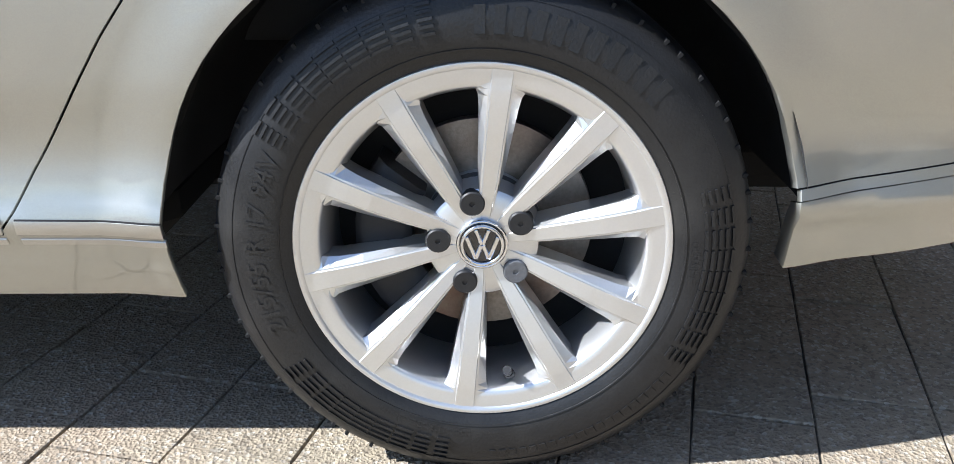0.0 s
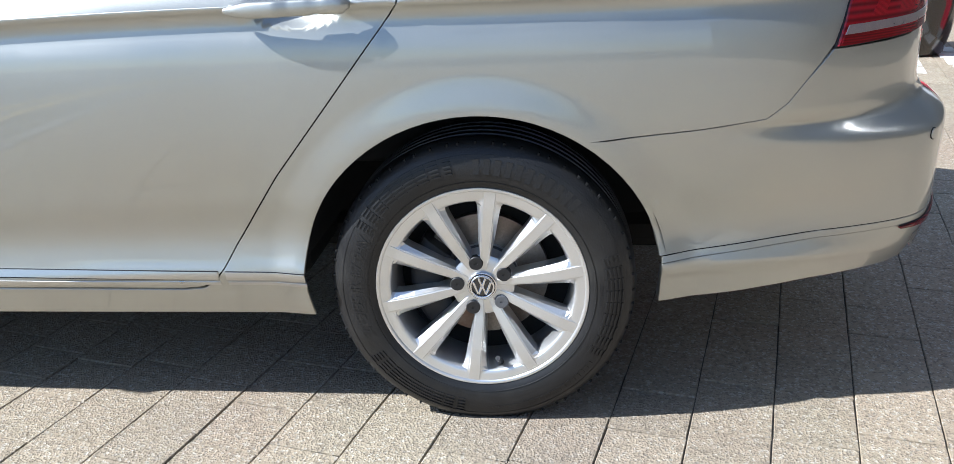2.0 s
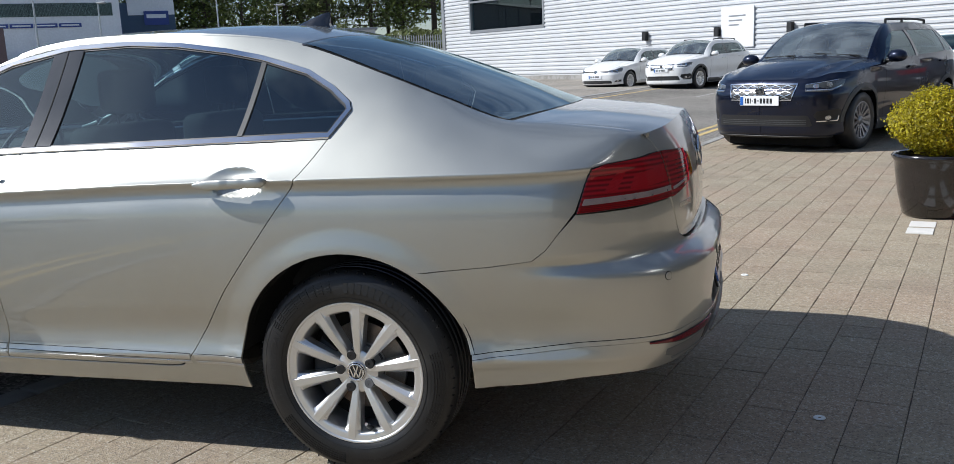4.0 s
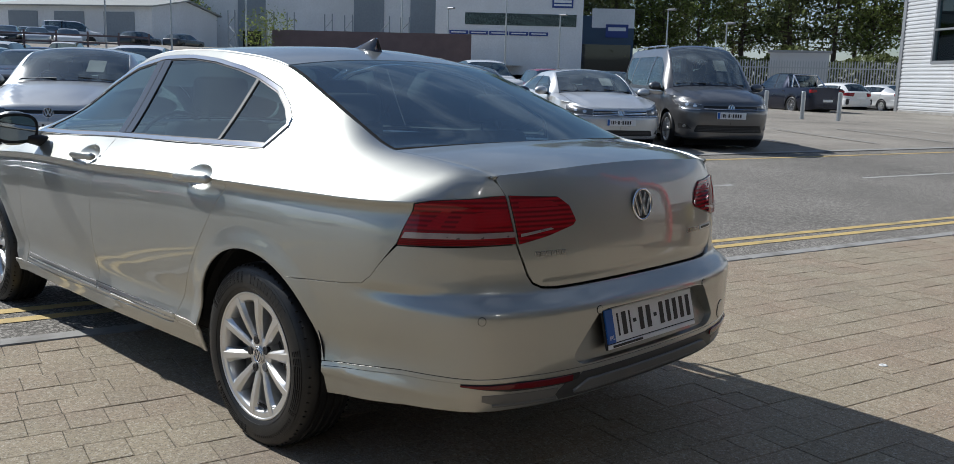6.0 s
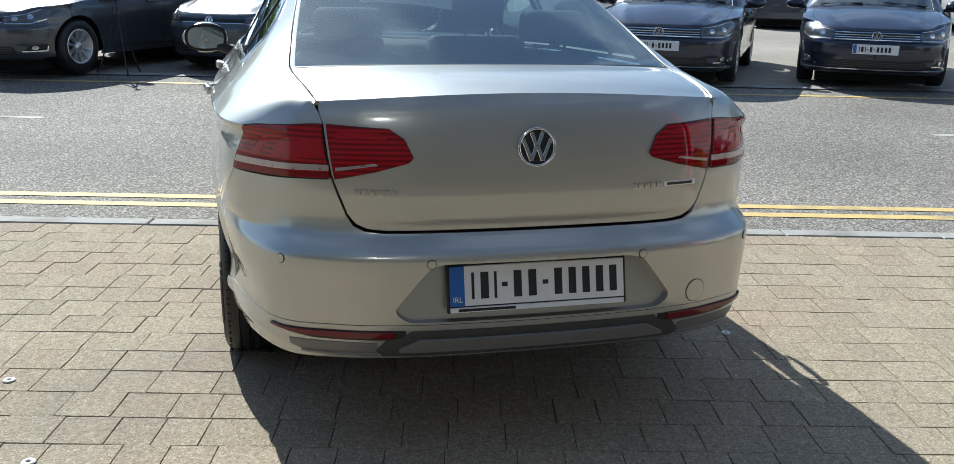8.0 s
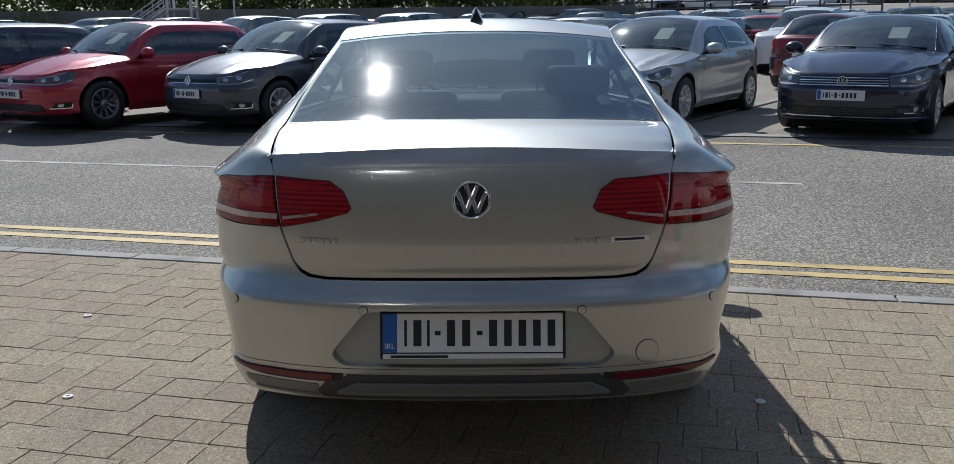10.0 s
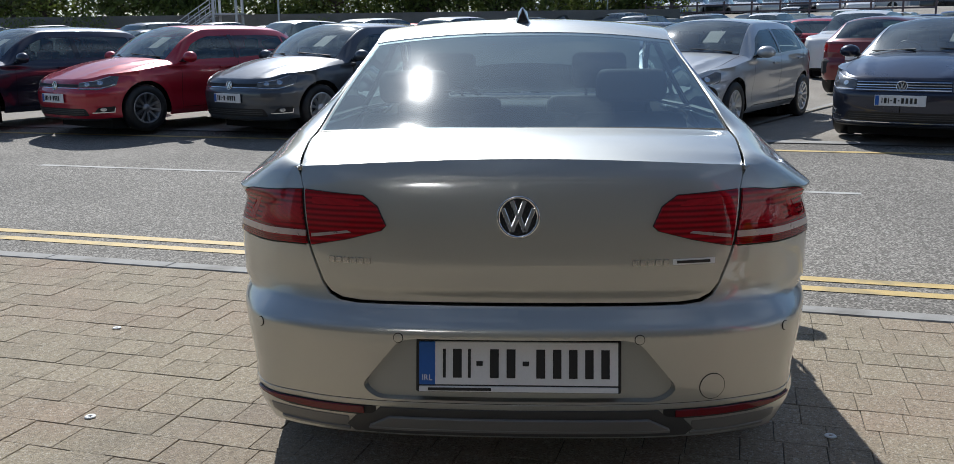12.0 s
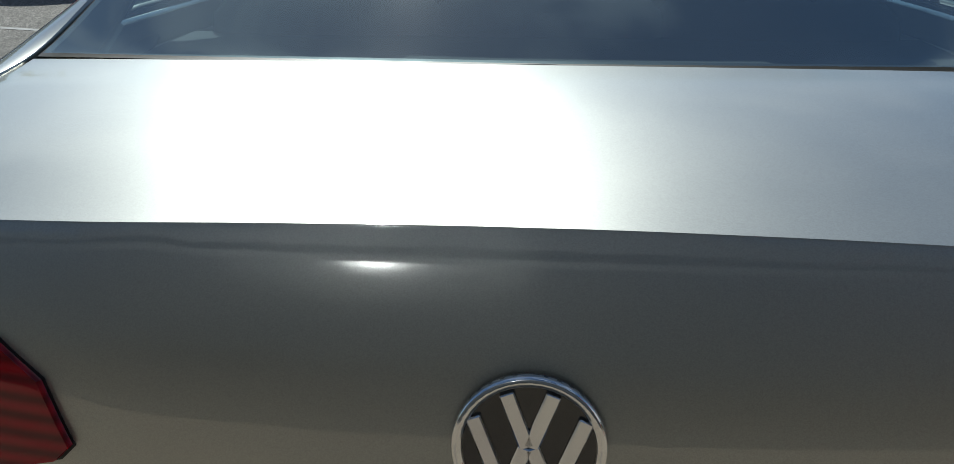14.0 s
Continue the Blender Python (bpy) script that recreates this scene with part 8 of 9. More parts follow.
def leaf_material(name, col, spread):
    m = mat(name, col, 0.55, 0, 0.25, 6, 60, 0.0, rand=0.0)
    n, l = m.node_tree.nodes, m.node_tree.links
    geo, mr, mu = n.new("ShaderNodeNewGeometry"), n.new("ShaderNodeMapRange"), n.new("ShaderNodeMath")
    mr.inputs[3].default_value, mr.inputs[4].default_value = 1 - spread, 1 + spread
    l.new(geo.outputs["Random Per Island"], mr.inputs[0])
    hs = next(k for k in n if k.bl_idname == "ShaderNodeHueSaturation")
    mu.operation = "MULTIPLY"
    l.new(hs.inputs["Value"].links[0].from_socket, mu.inputs[0])
    l.new(mr.outputs[0], mu.inputs[1])
    l.new(mu.outputs[0], hs.inputs["Value"])
    b = n["Principled BSDF"]
    tl, ms = n.new("ShaderNodeBsdfTranslucent"), n.new("ShaderNodeMixShader")
    l.new(hs.outputs[0], tl.inputs["Color"])
    ms.inputs[0].default_value = 0.45
    l.new(b.outputs[0], ms.inputs[1])
    l.new(tl.outputs[0], ms.inputs[2])
    l.new(ms.outputs[0], n["Material Output"].inputs[0])
    return m


M_BOX = leaf_material("box_leaves", (0.40, 0.345, 0.012), 0.55)
M_BOX_DRY = leaf_material("browning_box_leaves", (0.44, 0.30, 0.014), 0.5)
M_PINE = leaf_material("pine_needles", (0.15, 0.175, 0.062), 0.55)
M_OAK = leaf_material("broad_leaves", (0.17, 0.21, 0.05), 0.5)


def along(p, q, s, z=0.0, out=0.0):
    """A point s metres from p towards q, moved out to the right-hand side of that way."""
    d = (Vector(q) - Vector(p)).normalized()
    r = Vector((d.y, -d.x))
    w = Vector(p) + d * s + r * out
    return Vector((w.x, w.y, z))


def wall_box(p, q, s0, s1, z0, z1, out0, out1):
    bm = bmesh.new()
    v = [bm.verts.new(along(p, q, s, z, o)) for s in (s0, s1) for o in (out0, out1) for z in (z0, z1)]
    for f in ((0, 1, 3, 2), (4, 6, 7, 5), (0, 4, 5, 1), (2, 3, 7, 6), (0, 2, 6, 4), (1, 5, 7, 3)):
        bm.faces.new([v[i] for i in f])
    return bm


def leaves(bm_v, bm_f, centre, size, rnd, normal=None):
    """One leaf: a bent four-cornered blade."""
    a = Vector((rnd.gauss(0, 1), rnd.gauss(0, 1), rnd.gauss(0, 1))).normalized() if normal is None else normal
    t = a.orthogonal().normalized()
    t.rotate(Matrix.Rotation(rnd.uniform(0, 6.28), 3, a))
    b = a.cross(t)
    k = len(bm_v)
    c = Vector(centre)
    bm_v += [tuple(c - t * size), tuple(c + b * size * 0.45 + a * size * 0.1), tuple(c + t * size), tuple(c - b * size * 0.45 + a * size * 0.1)]
    bm_f.append((k, k + 1, k + 2, k + 3))


def planter(x, y, seed, tall=0.47, r=0.295, leaf=None):
    pot = thing("planter", "glossy dark brown round pot with a clipped yellow-green box bush", "planter", "planters on the paving", Matrix.Translation((x, y, 0)))
    prof = [(0.0, 0.0), (r * 0.66, 0.0), (r * 0.74, 0.02), (r * 0.86, tall * 0.35), (r * 0.95, tall * 0.75), (r * 0.96, tall * 0.88), (r * 1.02, tall * 0.92), (r * 1.04, tall * 0.97), (r * 1.0, tall), (r * 0.93, tall * 0.99), (r * 0.90, tall * 0.9), (0.0, tall * 0.88)]
    v, f = lathe(prof, 44, axis="Z")
    p = link_mesh("pot", v, f, M_POT, pot, "glossy dark brown pot")
    p.data.set_sharp_from_angle(angle=radians(60))
    v, f = lathe([(0.0, tall * 0.9), (r * 0.91, tall * 0.89)], 24, axis="Z")
    link_mesh("soil", v, f, M_SOIL, pot)
    rnd = random.Random(seed)
    bm = bmesh.new()
    for k in range(14):
        a = rnd.uniform(0, 6.28)
        add_tube(bm, (0.04 * math.cos(a), 0.04 * math.sin(a), tall * 0.85), (r * 0.7 * math.cos(a), r * 0.7 * math.sin(a), tall + rnd.uniform(0.1, 0.36)), 0.008, 0.003, 5)
    tagged(part("stem", bm, M_BARK, pot), kind="stuff")
    vs, fs = [], []
    lumps = [(Vector((rnd.gauss(0, 1), rnd.gauss(0, 1), rnd.gauss(0, 1))).normalized(), rnd.uniform(0.16, 0.42)) for _ in range(34)]
    for k in range(15000):
        d = Vector((rnd.gauss(0, 1), rnd.gauss(0, 1), rnd.gauss(0, 1))).normalized()
        bump = 1 + sum(w * max(0, d.dot(u) - 0.84) for u, w in lumps) * 2.0
        rr = r * 0.97 * bump * rnd.uniform(0.30, 1.0) ** 0.42 * (1 + rnd.gauss(0, 0.035))
        c = Vector((d.x * rr, d.y * rr, tall + 0.20 + d.z * rr * 0.80))
        if c.z > tall * 0.93:
            n = (d + Vector((rnd.gauss(0, 0.6), rnd.gauss(0, 0.6), rnd.gauss(0, 0.6)))).normalized()
            leaves(vs, fs, c, rnd.uniform(0.010, 0.017), rnd, n)
    tagged(link_mesh("bush", vs, fs, leaf or M_BOX, pot, "dense yellow-green clipped bush", smooth=False), kind="stuff")
    return pot


def tree_meshes(seed, height, pine):
    """Trunk and crown of one tree as two meshes."""
    rnd = random.Random(seed)
    bm = bmesh.new()
    top = height * (0.95 if pine else 0.7)
    pts = [Vector((0, 0, 0))]
    for i in range(1, 7):
        pts.append(Vector((rnd.gauss(0, 0.12), rnd.gauss(0, 0.12), top * i / 6)))
    r = height * 0.018
    for i in range(6):
        add_tube(bm, pts[i], pts[i + 1], r * (1 - i / 6.6), r * (1 - (i + 1) / 6.6), 7, False)
    vs, fs = [], []
    start = 0.14 if pine else 0.10
    for k in range(74 if pine else 62):
        u = start + (1 - start) * rnd.random() ** 0.9
        a = rnd.uniform(0, 6.28)
        reach = height * ((0.26 * (1.02 - u) ** 0.7 + 0.035) if pine else 0.28 * math.sin(math.pi * min(1, (u - start) / (1 - start) * 0.85 + 0.1)) + 0.03) * rnd.uniform(0.65, 1.15)
        p0 = Vector((0, 0, top * u))
        p1 = p0 + Vector((math.cos(a) * reach, math.sin(a) * reach, reach * (0.10 if pine else 0.45)))
        add_tube(bm, p0, p1, r * 0.32 * (1.1 - u), r * 0.08, 5, False)
        for m in range(3):
            c = p0.lerp(p1, 0.45 + 0.27 * m)
            spread = height * rnd.uniform(0.030, 0.055)
            for q in range(17):
                d = Vector((rnd.gauss(0, 1), rnd.gauss(0, 1), rnd.gauss(0, 0.5 if pine else 0.8)))
                leaves(vs, fs, c + d * spread, rnd.uniform(0.12, 0.30) * height / 13, rnd)
    tm = bpy.data.meshes.new("trunk")
    bm.to_mesh(tm)
    bm.free()
    tm.materials.append(M_BARK)
    cm = bpy.data.meshes.new("crown")
    cm.from_pydata(vs, [], fs)
    cm.materials.append(M_PINE if pine else M_OAK)
    return tm, cm


def build_trees():
    kinds = [(True, tree_meshes(s, 13.0, True)) for s in (1, 2, 3, 4)] + [(False, tree_meshes(s, 10.0, False)) for s in (5, 6, 7)]
    rnd = random.Random(8)
    spots = []
    for k in range(13):
        u = k / 12
        spots.append((-54 + 33 * u + rnd.uniform(-1, 1), 64 + 15 * u + rnd.uniform(-2.5, 3), 3.0, rnd.uniform(0.9, 1.35), rnd.random() < 0.75))
    for k in range(8):
        u = k / 7
        spots.append((-58 + 36 * u + rnd.uniform(-1, 1), 72 + 15 * u + rnd.uniform(-2.5, 3), 3.2, rnd.uniform(0.55, 1.0), True))
    for k in range(34):
        spots.append((-60 + rnd.uniform(-4, 4), -48 + 1.75 * k + rnd.uniform(-1, 1), 1.8, rnd.uniform(0.7, 1.0), rnd.random() < 0.35))
    for x, y in ((-62, -8), (-64, -3), (-95.4, 48.8)):
        spots.append((x, y, 2.0, 0.66 if x > -80 else 1.05, False))
    for x, y, z, s, pine in spots:
        pick = [k for k in kinds if k[0] == pine]
        _, (tm, cm) = pick[rnd.randrange(len(pick))]
        t = thing("tree", "tall dark pine with a ragged crown" if pine else "leafy green broad-leaved tree", "tree", "trees behind the car park", Matrix.Translation((x, y, z - 0.1)) @ pose(0, 0, 0, 0, 0, rnd.uniform(0, 360)) @ Matrix.Scale(s, 4))
        for nm, me in (("trunk", tm), ("crown", cm)):
            ob = new(nm, me)
            ob.parent = t


def build_showroom():
    """White clad hall along the far side of the paving."""
    P, Q = (-14.0, 43.4), (22.0, 15.0)
    L = (Vector(Q) - Vector(P)).length
    hall = thing("showroom_building", "white showroom hall with horizontal corrugated cladding and dark windows", "building")
    wins = [(2.35, 8.15, 2.72, 6.1)]
    def rib(s0, s1, z0, z1):
        v, f, pitch = [], [], 0.18
        n = int(round((z1 - z0) / pitch))
        prof = []
        for i in range(n):
            z = z0 + i * pitch
            prof += [(z, 0.0), (z + 0.055, 0.0), (z + 0.075, 0.035), (z + 0.155, 0.035), (z + 0.175, 0.0)]
        prof.append((z1, 0.0))
        for s in (s0, s1):
            for z, o in prof:
                v.append(tuple(along(P, Q, s, z, o)))
        m = len(prof)
        f = [(i, i + 1, m + i + 1, m + i) for i in range(m - 1)]
        return v, f
    regs = [(0.0, 2.35, 0.45, 7.65), (2.35, 8.15, 0.45, 2.61), (2.35, 8.15, 6.21, 7.65), (8.15, L, 0.45, 7.65)]
    for s0, s1, z0, z1 in regs:
        v, f = rib(s0, s1, z0, z1)
        link_mesh("cladding", v, f, M_CLAD, hall, smooth=False)
    part("plinth", wall_box(P, Q, -0.05, L, -0.1, 0.45, -0.2, 0.05), M_KERB, hall)
    part("corner_trim", wall_box(P, Q, -0.22, 0.02, 0.1, 7.8, -0.3, 0.07), M_TRIMGREY, hall)
    part("parapet", wall_box(P, Q, -0.25, L, 7.62, 7.95, -0.4, 0.10), M_TRIMGREY, hall)
    part("side_wall", wall_box(P, Q, -0.15, 0.1, 0.0, 7.6, -20, -0.3), M_CLAD, hall)
    for s0, s1, z0, z1 in wins:
        w = part("window", wall_box(P, Q, s0, s1, z0, z1, -0.10, -0.08), M_DARKGLASS, hall, "large dark window with grey frame")
        w.visible_shadow = False
        for a, b, c, d in ((s0 - 0.06, s1 + 0.06, z0 - 0.11, z0 + 0.03), (s0 - 0.06, s1 + 0.06, z1 - 0.03, z1 + 0.11), (s0 - 0.06, s0 + 0.05, z0, z1), (s1 - 0.05, s1 + 0.06, z0, z1), (s0, s1, 4.1, 4.19), (s0, s1, 5.45, 5.54)):
            part("window_frame", wall_box(P, Q, a, b, c, d, -0.14, 0.05), M_TRIMGREY, w)
        part("room_back", wall_box(P, Q, s0 - 2, s1 + 2, 0.5, 7, -8.2, -8.0), M_ROOMFLOOR, hall)
        part("room_floor", wall_box(P, Q, s0 - 2, s1 + 2, 2.4, 2.5, -8.0, -0.2), M_ROOMFLOOR, hall)
    bd = part("notice_board", wall_box(P, Q, 18.4, 19.85, 1.33, 2.75, 0.04, 0.09), M_PLATE_W, hall, "white notice board")
    for k in range(3):
        part("board_bar", wall_box(P, Q, 18.75, 19.5 - 0.15 * k, 2.42 - 0.16 * k, 2.47 - 0.16 * k, 0.092, 0.097), M_TRIMGREY, bd)
    for s in (18.25, 21.4, 14.6):
        part("wall_lamp", wall_box(P, Q, s - 0.09, s + 0.09, 1.75, 2.1, 0.04, 0.22), M_BLACKPL, hall)
    # plain dark wall, added unseen behind the viewer to darken the lid's reflections
    wing = thing("rear_wing", "plain dark wall added unseen behind the viewer", "building")
    A, B = (5.35, 6.6), (5.1, -14.0)
    part("wall", wall_box(A, B, 0, 20.6, 0, 5.4, -0.3, 0.0), M_UNSEEN_WALL, wing)
    part("window_band", wall_box(A, B, 0.4, 20.2, 0.3, 4.8, 0.0, 0.03), M_UNSEEN_BAND, wing)
    part("roof_edge", wall_box(A, B, -0.2, 20.8, 5.3, 5.7, -0.4, 0.15), M_UNSEEN_WALL, wing)


def build_warehouses():
    P, Q = (-66.5, 27.5), (-52.1, 48.6)
    w = thing("warehouse", "pale grey warehouse with slate grey panels and roller doors", "building")
    part("wall", wall_box(P, Q, 0, 25.5, 1.2, 8.0, -8, 0.0), M_WARE, w)
    part("roof_edge", wall_box(P, Q, -0.1, 25.6, 7.9, 8.15, -8.1, 0.12), M_TRIMGREY, w)
    for s0, s1 in ((9.3, 11.4), (18.2, 20.6), (22.7, 25.4)):
        d = part("dark_panel", wall_box(P, Q, s0, s1, 1.2, 7.9, 0.0, 0.10), M_WARE_D, w)
        part("roller_door", wall_box(P, Q, s0 + 0.35, s1 - 0.35, 1.3, 4.6, 0.10, 0.13), M_INNER, d)
    P2, Q2 = (-50.3, 46.1), (-41.9, 53.8)
    L2 = (Vector(Q2) - Vector(P2)).length
    t = thing("trade_warehouse", "tall pale grey warehouse with blue sign boards", "building")
    part("wall", wall_box(P2, Q2, 0, L2, 1.8, 10.2, -14, 0.0), M_WARE, t)
    part("roof_edge", wall_box(P2, Q2, -0.1, L2 + 0.1, 10.1, 10.4, -14.1, 0.12), M_TRIMGREY, t)
    part("window_band", wall_box(P2, Q2, 2.3, L2 - 0.5, 5.55, 6.45, 0.0, 0.04), M_DARKGLASS, t)
    for k in range(5):
        s = 1.1 + k * 1.55
        b = part("sign_board", wall_box(P2, Q2, s, s + 1.45, 4.80, 5.08, 0.0, 0.08), M_BLUE, t)
        part("sign_bar", wall_box(P2, Q2, s + 0.15, s + 1.3, 4.90, 4.99, 0.08, 0.09), M_PLATE_W, b)
    for s, z in ((L2 - 2.4, 6.95), (0.5, 8.4)):
        b = part("sign_board", wall_box(P2, Q2, s, s + 1.6, z, z + 0.75, 0.0, 0.08), M_BLUE, t)
        part("sign_bar", wall_box(P2, Q2, s + 0.12, s + 1.48, z + 0.38, z + 0.58, 0.08, 0.09), M_PLATE_W, b)
        part("sign_bar", wall_box(P2, Q2, s + 0.12, s + 1.48, z + 0.14, z + 0.28, 0.08, 0.09), M_PLATE_W, b)
    for k in range(5):
        part("side_board", wall_box(P2, Q2, L2, L2 + 0.06, 3.0 + 0.42 * k, 3.32 + 0.42 * k, -1.3, -0.4), M_BLUE, t)
    b = part("sign_board", wall_box(P2, Q2, L2, L2 + 0.06, 7.0, 7.75, -2.0, -0.4), M_BLUE, t)
    P3, Q3 = (-47.2, 59.8), (-43.4, 62.7)
    L3 = (Vector(Q3) - Vector(P3)).length
    u = thing("blue_building", "low dark blue building with a blue sign", "building")
    part("wall", wall_box(P3, Q3, -2, L3, 1.8, 7.0, -10, 0), M_NAVYWALL, u)
    part("grey_fascia", wall_box(P3, Q3, 1.2, L3, 6.0, 7.6, -6, 0.06), M_WARE, u)
    b = part("sign_board", wall_box(P3, Q3, 2.4, 4.3, 5.2, 6.3, 0.06, 0.14), M_BLUE, u)
    part("sign_bar", wall_box(P3, Q3, 2.6, 4.1, 5.75, 6.05, 0.14, 0.15), M_PLATE_W, b)
    part("glass_front", wall_box(P3, Q3, 0.2, L3 - 0.2, 2.2, 4.6, 0.0, 0.05), M_GLOSSBLACK, u)
    back = Vector((2.41, -2.94, 1.34))
    w.matrix_basis = Matrix.Translation(back) @ Matrix.Scale(1.5, 4) @ Matrix.Translation(-back)
    # shed with a low gable roof
    S0, S1 = (-66.94, 19.56), (-56.87, 26.08)
    LS = (Vector(S1) - Vector(S0)).length
    s = thing("shed", "pale grey shed with a weathered sheet roof and roller doors", "building")
    part("wall", wall_box(S0, S1, 0, LS, 2.2, 5.60, -9.0, 0.0), M_WARE, s)
    bm = bmesh.new()
    bm.faces.new([bm.verts.new(along(S0, S1, LS, z, o)) for z, o in ((5.60, 0.0), (6.25, -4.5), (5.60, -9.0))])
    part("gable", bm, M_WARE, s)
    bm = bmesh.new()
    for o0, z0, o1, z1 in ((0.35, 5.52, -4.5, 6.28), (-4.5, 6.28, -9.35, 5.52)):
        v = [bm.verts.new(along(S0, S1, a, z + q, o)) for q in (0, 0.10) for a, o, z in ((-0.3, o0, z0), (LS + 0.3, o0, z0), (LS + 0.3, o1, z1), (-0.3, o1, z1))]
        for f in ((0, 1, 2, 3), (7, 6, 5, 4), (0, 4, 5, 1), (1, 5, 6, 2), (2, 6, 7, 3), (3, 7, 4, 0)):
            bm.faces.new([v[i] for i in f])
    part("roof", bm, M_ROOF, s)
    for a in (1.0, 4.6, 8.4):
        part("roller_door", wall_box(S0, S1, a, a + 2.3, 3.0, 5.2, 0.0, 0.05), M_WARE_D, s)
    s.matrix_basis = Matrix.Translation(back) @ Matrix.Scale(1.45, 4) @ Matrix.Translation(-back)
    # brown wall, pallet racks, yard fence
    F0, F1 = (-37.74, 23.37), (-29.89, 29.81)
    tagged(part("yard_wall", wall_box(F0, F1, 0, (Vector(F1) - Vector(F0)).length, 0.4, 3.55, -0.15, 0.0), M_BROWN), "long brown timber yard wall", "wall", kind="structure")
    for k in range(7):
        x0 = along((-55.0, 30.0), (-46.5, 42.5), 1.0 + 2.0 * k + (k % 2) * 0.6)
        rk = thing("pallet_rack", "tall grey steel pallet rack frame in the yard", "rack", "pallet racks", Matrix.Translation((x0.x, x0.y, 2.4)))
        bm = bmesh.new()
        for q in (-0.45, 0.45):
            add_tube(bm, (q, 0, 0), (q, 0, 3.2), 0.05, seg=5)
        for j in range(4):
            add_tube(bm, (-0.45 if j % 2 else 0.45, 0, 0.4 + 0.6 * j), (0.45 if j % 2 else -0.45, 0, 1.0 + 0.6 * j), 0.03, seg=4)
        part("frame", bm, M_WARE_D, rk)
    # palisade fence and the white cabin
    G0, G1 = (-31.5, 49.3), (-17.8, 55.8)
    LG = (Vector(G1) - Vector(G0)).length
    fen = thing("palisade_fence", "galvanised steel palisade fence", "fence")
    v, f = [], []
    for i in range(int(LG / 0.16)):
        p = along(G0, G1, i * 0.16)
        d = (Vector(G1) - Vector(G0)).normalized() * 0.035
        k = len(v)
        v += [(p.x - d.x, p.y - d.y, 0.8), (p.x + d.x, p.y + d.y, 0.8), (p.x + d.x, p.y + d.y, 3.0), (p.x, p.y, 3.12), (p.x - d.x, p.y - d.y, 3.0)]
        f.append((k, k + 1, k + 2, k + 3, k + 4))
    tagged(link_mesh("fence_pale", v, f, M_GALV, fen, smooth=False), kind="stuff")
    for z in (1.2, 2.6):
        part("rail", wall_box(G0, G1, 0, LG, z, z + 0.07, -0.06, -0.02), M_GALV, fen)
    cab = thing("site_cabin", "white flat-roofed site cabin behind the fence", "cabin")
    part("wall", wall_box((-25.9, 53.2), (-22.5, 54.8), 0, 3.6, 1.0, 3.6, -2.4, 0), M_CLAD, cab)
    part("roof", wall_box((-25.9, 53.2), (-22.5, 54.8), -0.15, 3.75, 3.6, 3.75, -2.5, 0.15), M_TRIMGREY, cab)
    # lamp posts
    for x, y, h in ((-52.5, 21.2, 7.5), (-50.9, 24.6, 6.4), (-48.7, 28.5, 7.5), (-42.9, 36.4, 8.5), (-40.9, 38.6, 5.4), (-38.2, 41.2, 7.6), (-30.1, 47.5, 5.6), (-27.0, 49.4, 4.8), (-36.0, 44.0, 5.2), (-57, 5, 8.0), (-48, -14, 8.0)):
        lp = thing("street_lamp", "slim galvanised street lamp post", "street lamp", "street lamps", Matrix.Translation((x, y, 0.4)))
        bm = bmesh.new()
        add_tube(bm, (0, 0, 0), (0, 0, h), 0.07, 0.04, 8)
        part("post", bm, M_GALV, lp, smooth=50)
        bm = bmesh.new()
        add_box(bm, (0.25, 0, h + 0.02), (0.6, 0.22, 0.12), bevel=0.04)
        part("lamp_head", bm, M_TRIMGREY, lp)
    # bollards before the showroom
    for x, y in ((-11.6, 28.05), (-12.7, 27.5), (-10.5, 28.5)):
        bm = bmesh.new()
        add_tube(bm, (0, 0, 0.0), (0, 0, 1.0), 0.075, 0.075, 14)
        bmesh.ops.create_uvsphere(bm, u_segments=14, v_segments=8, radius=0.075, matrix=Matrix.Translation((0, 0, 1.0)) @ Matrix.Diagonal((1, 1, 0.4, 1)))
        bo = part("bollard", bm, M_GALV, None, smooth=50)
        bo.matrix_basis = Matrix.Translation((x, y, 0.22))
        tagged(bo, "round galvanised steel bollard", "bollard", "bollards")
    # grass bank and hedge beyond the car park
    for nm, a, b, z0, z1, m, lab in (("grass_bank", (-72, 12), (-69, 30), 2.0, 3.3, M_GRASS, "mown green grass bank"), ("far_wall", (-54.5, -46), (-53.0, 9.0), 1.0, 3.0, M_STONE, "low grey stone wall along the car park")):
        tagged(part(nm, wall_box(a, b, 0, (Vector(b) - Vector(a)).length, z0 - 1, z1, -0.3 if nm == "far_wall" else -8.0, 0), m), lab, "bank" if nm == "grass_bank" else "wall", kind="structure")
    rnd = random.Random(12)
    for k, (x, y, s) in enumerate(((-52, -27, 2.4), (-51.5, -12.5, 1.5), (-51.8, -9.5, 1.4), (-38.6, 23.6, 2.3), (-52, -31, 2.0))):
        sh = thing("shrub", "loose green shrub by the wall", "shrub", "shrubs", Matrix.Translation((x, y, 0.9 if x < -45 else 2.0)))
        bm = bmesh.new()
        for j in range(6):
            a = rnd.uniform(0, 6.28)
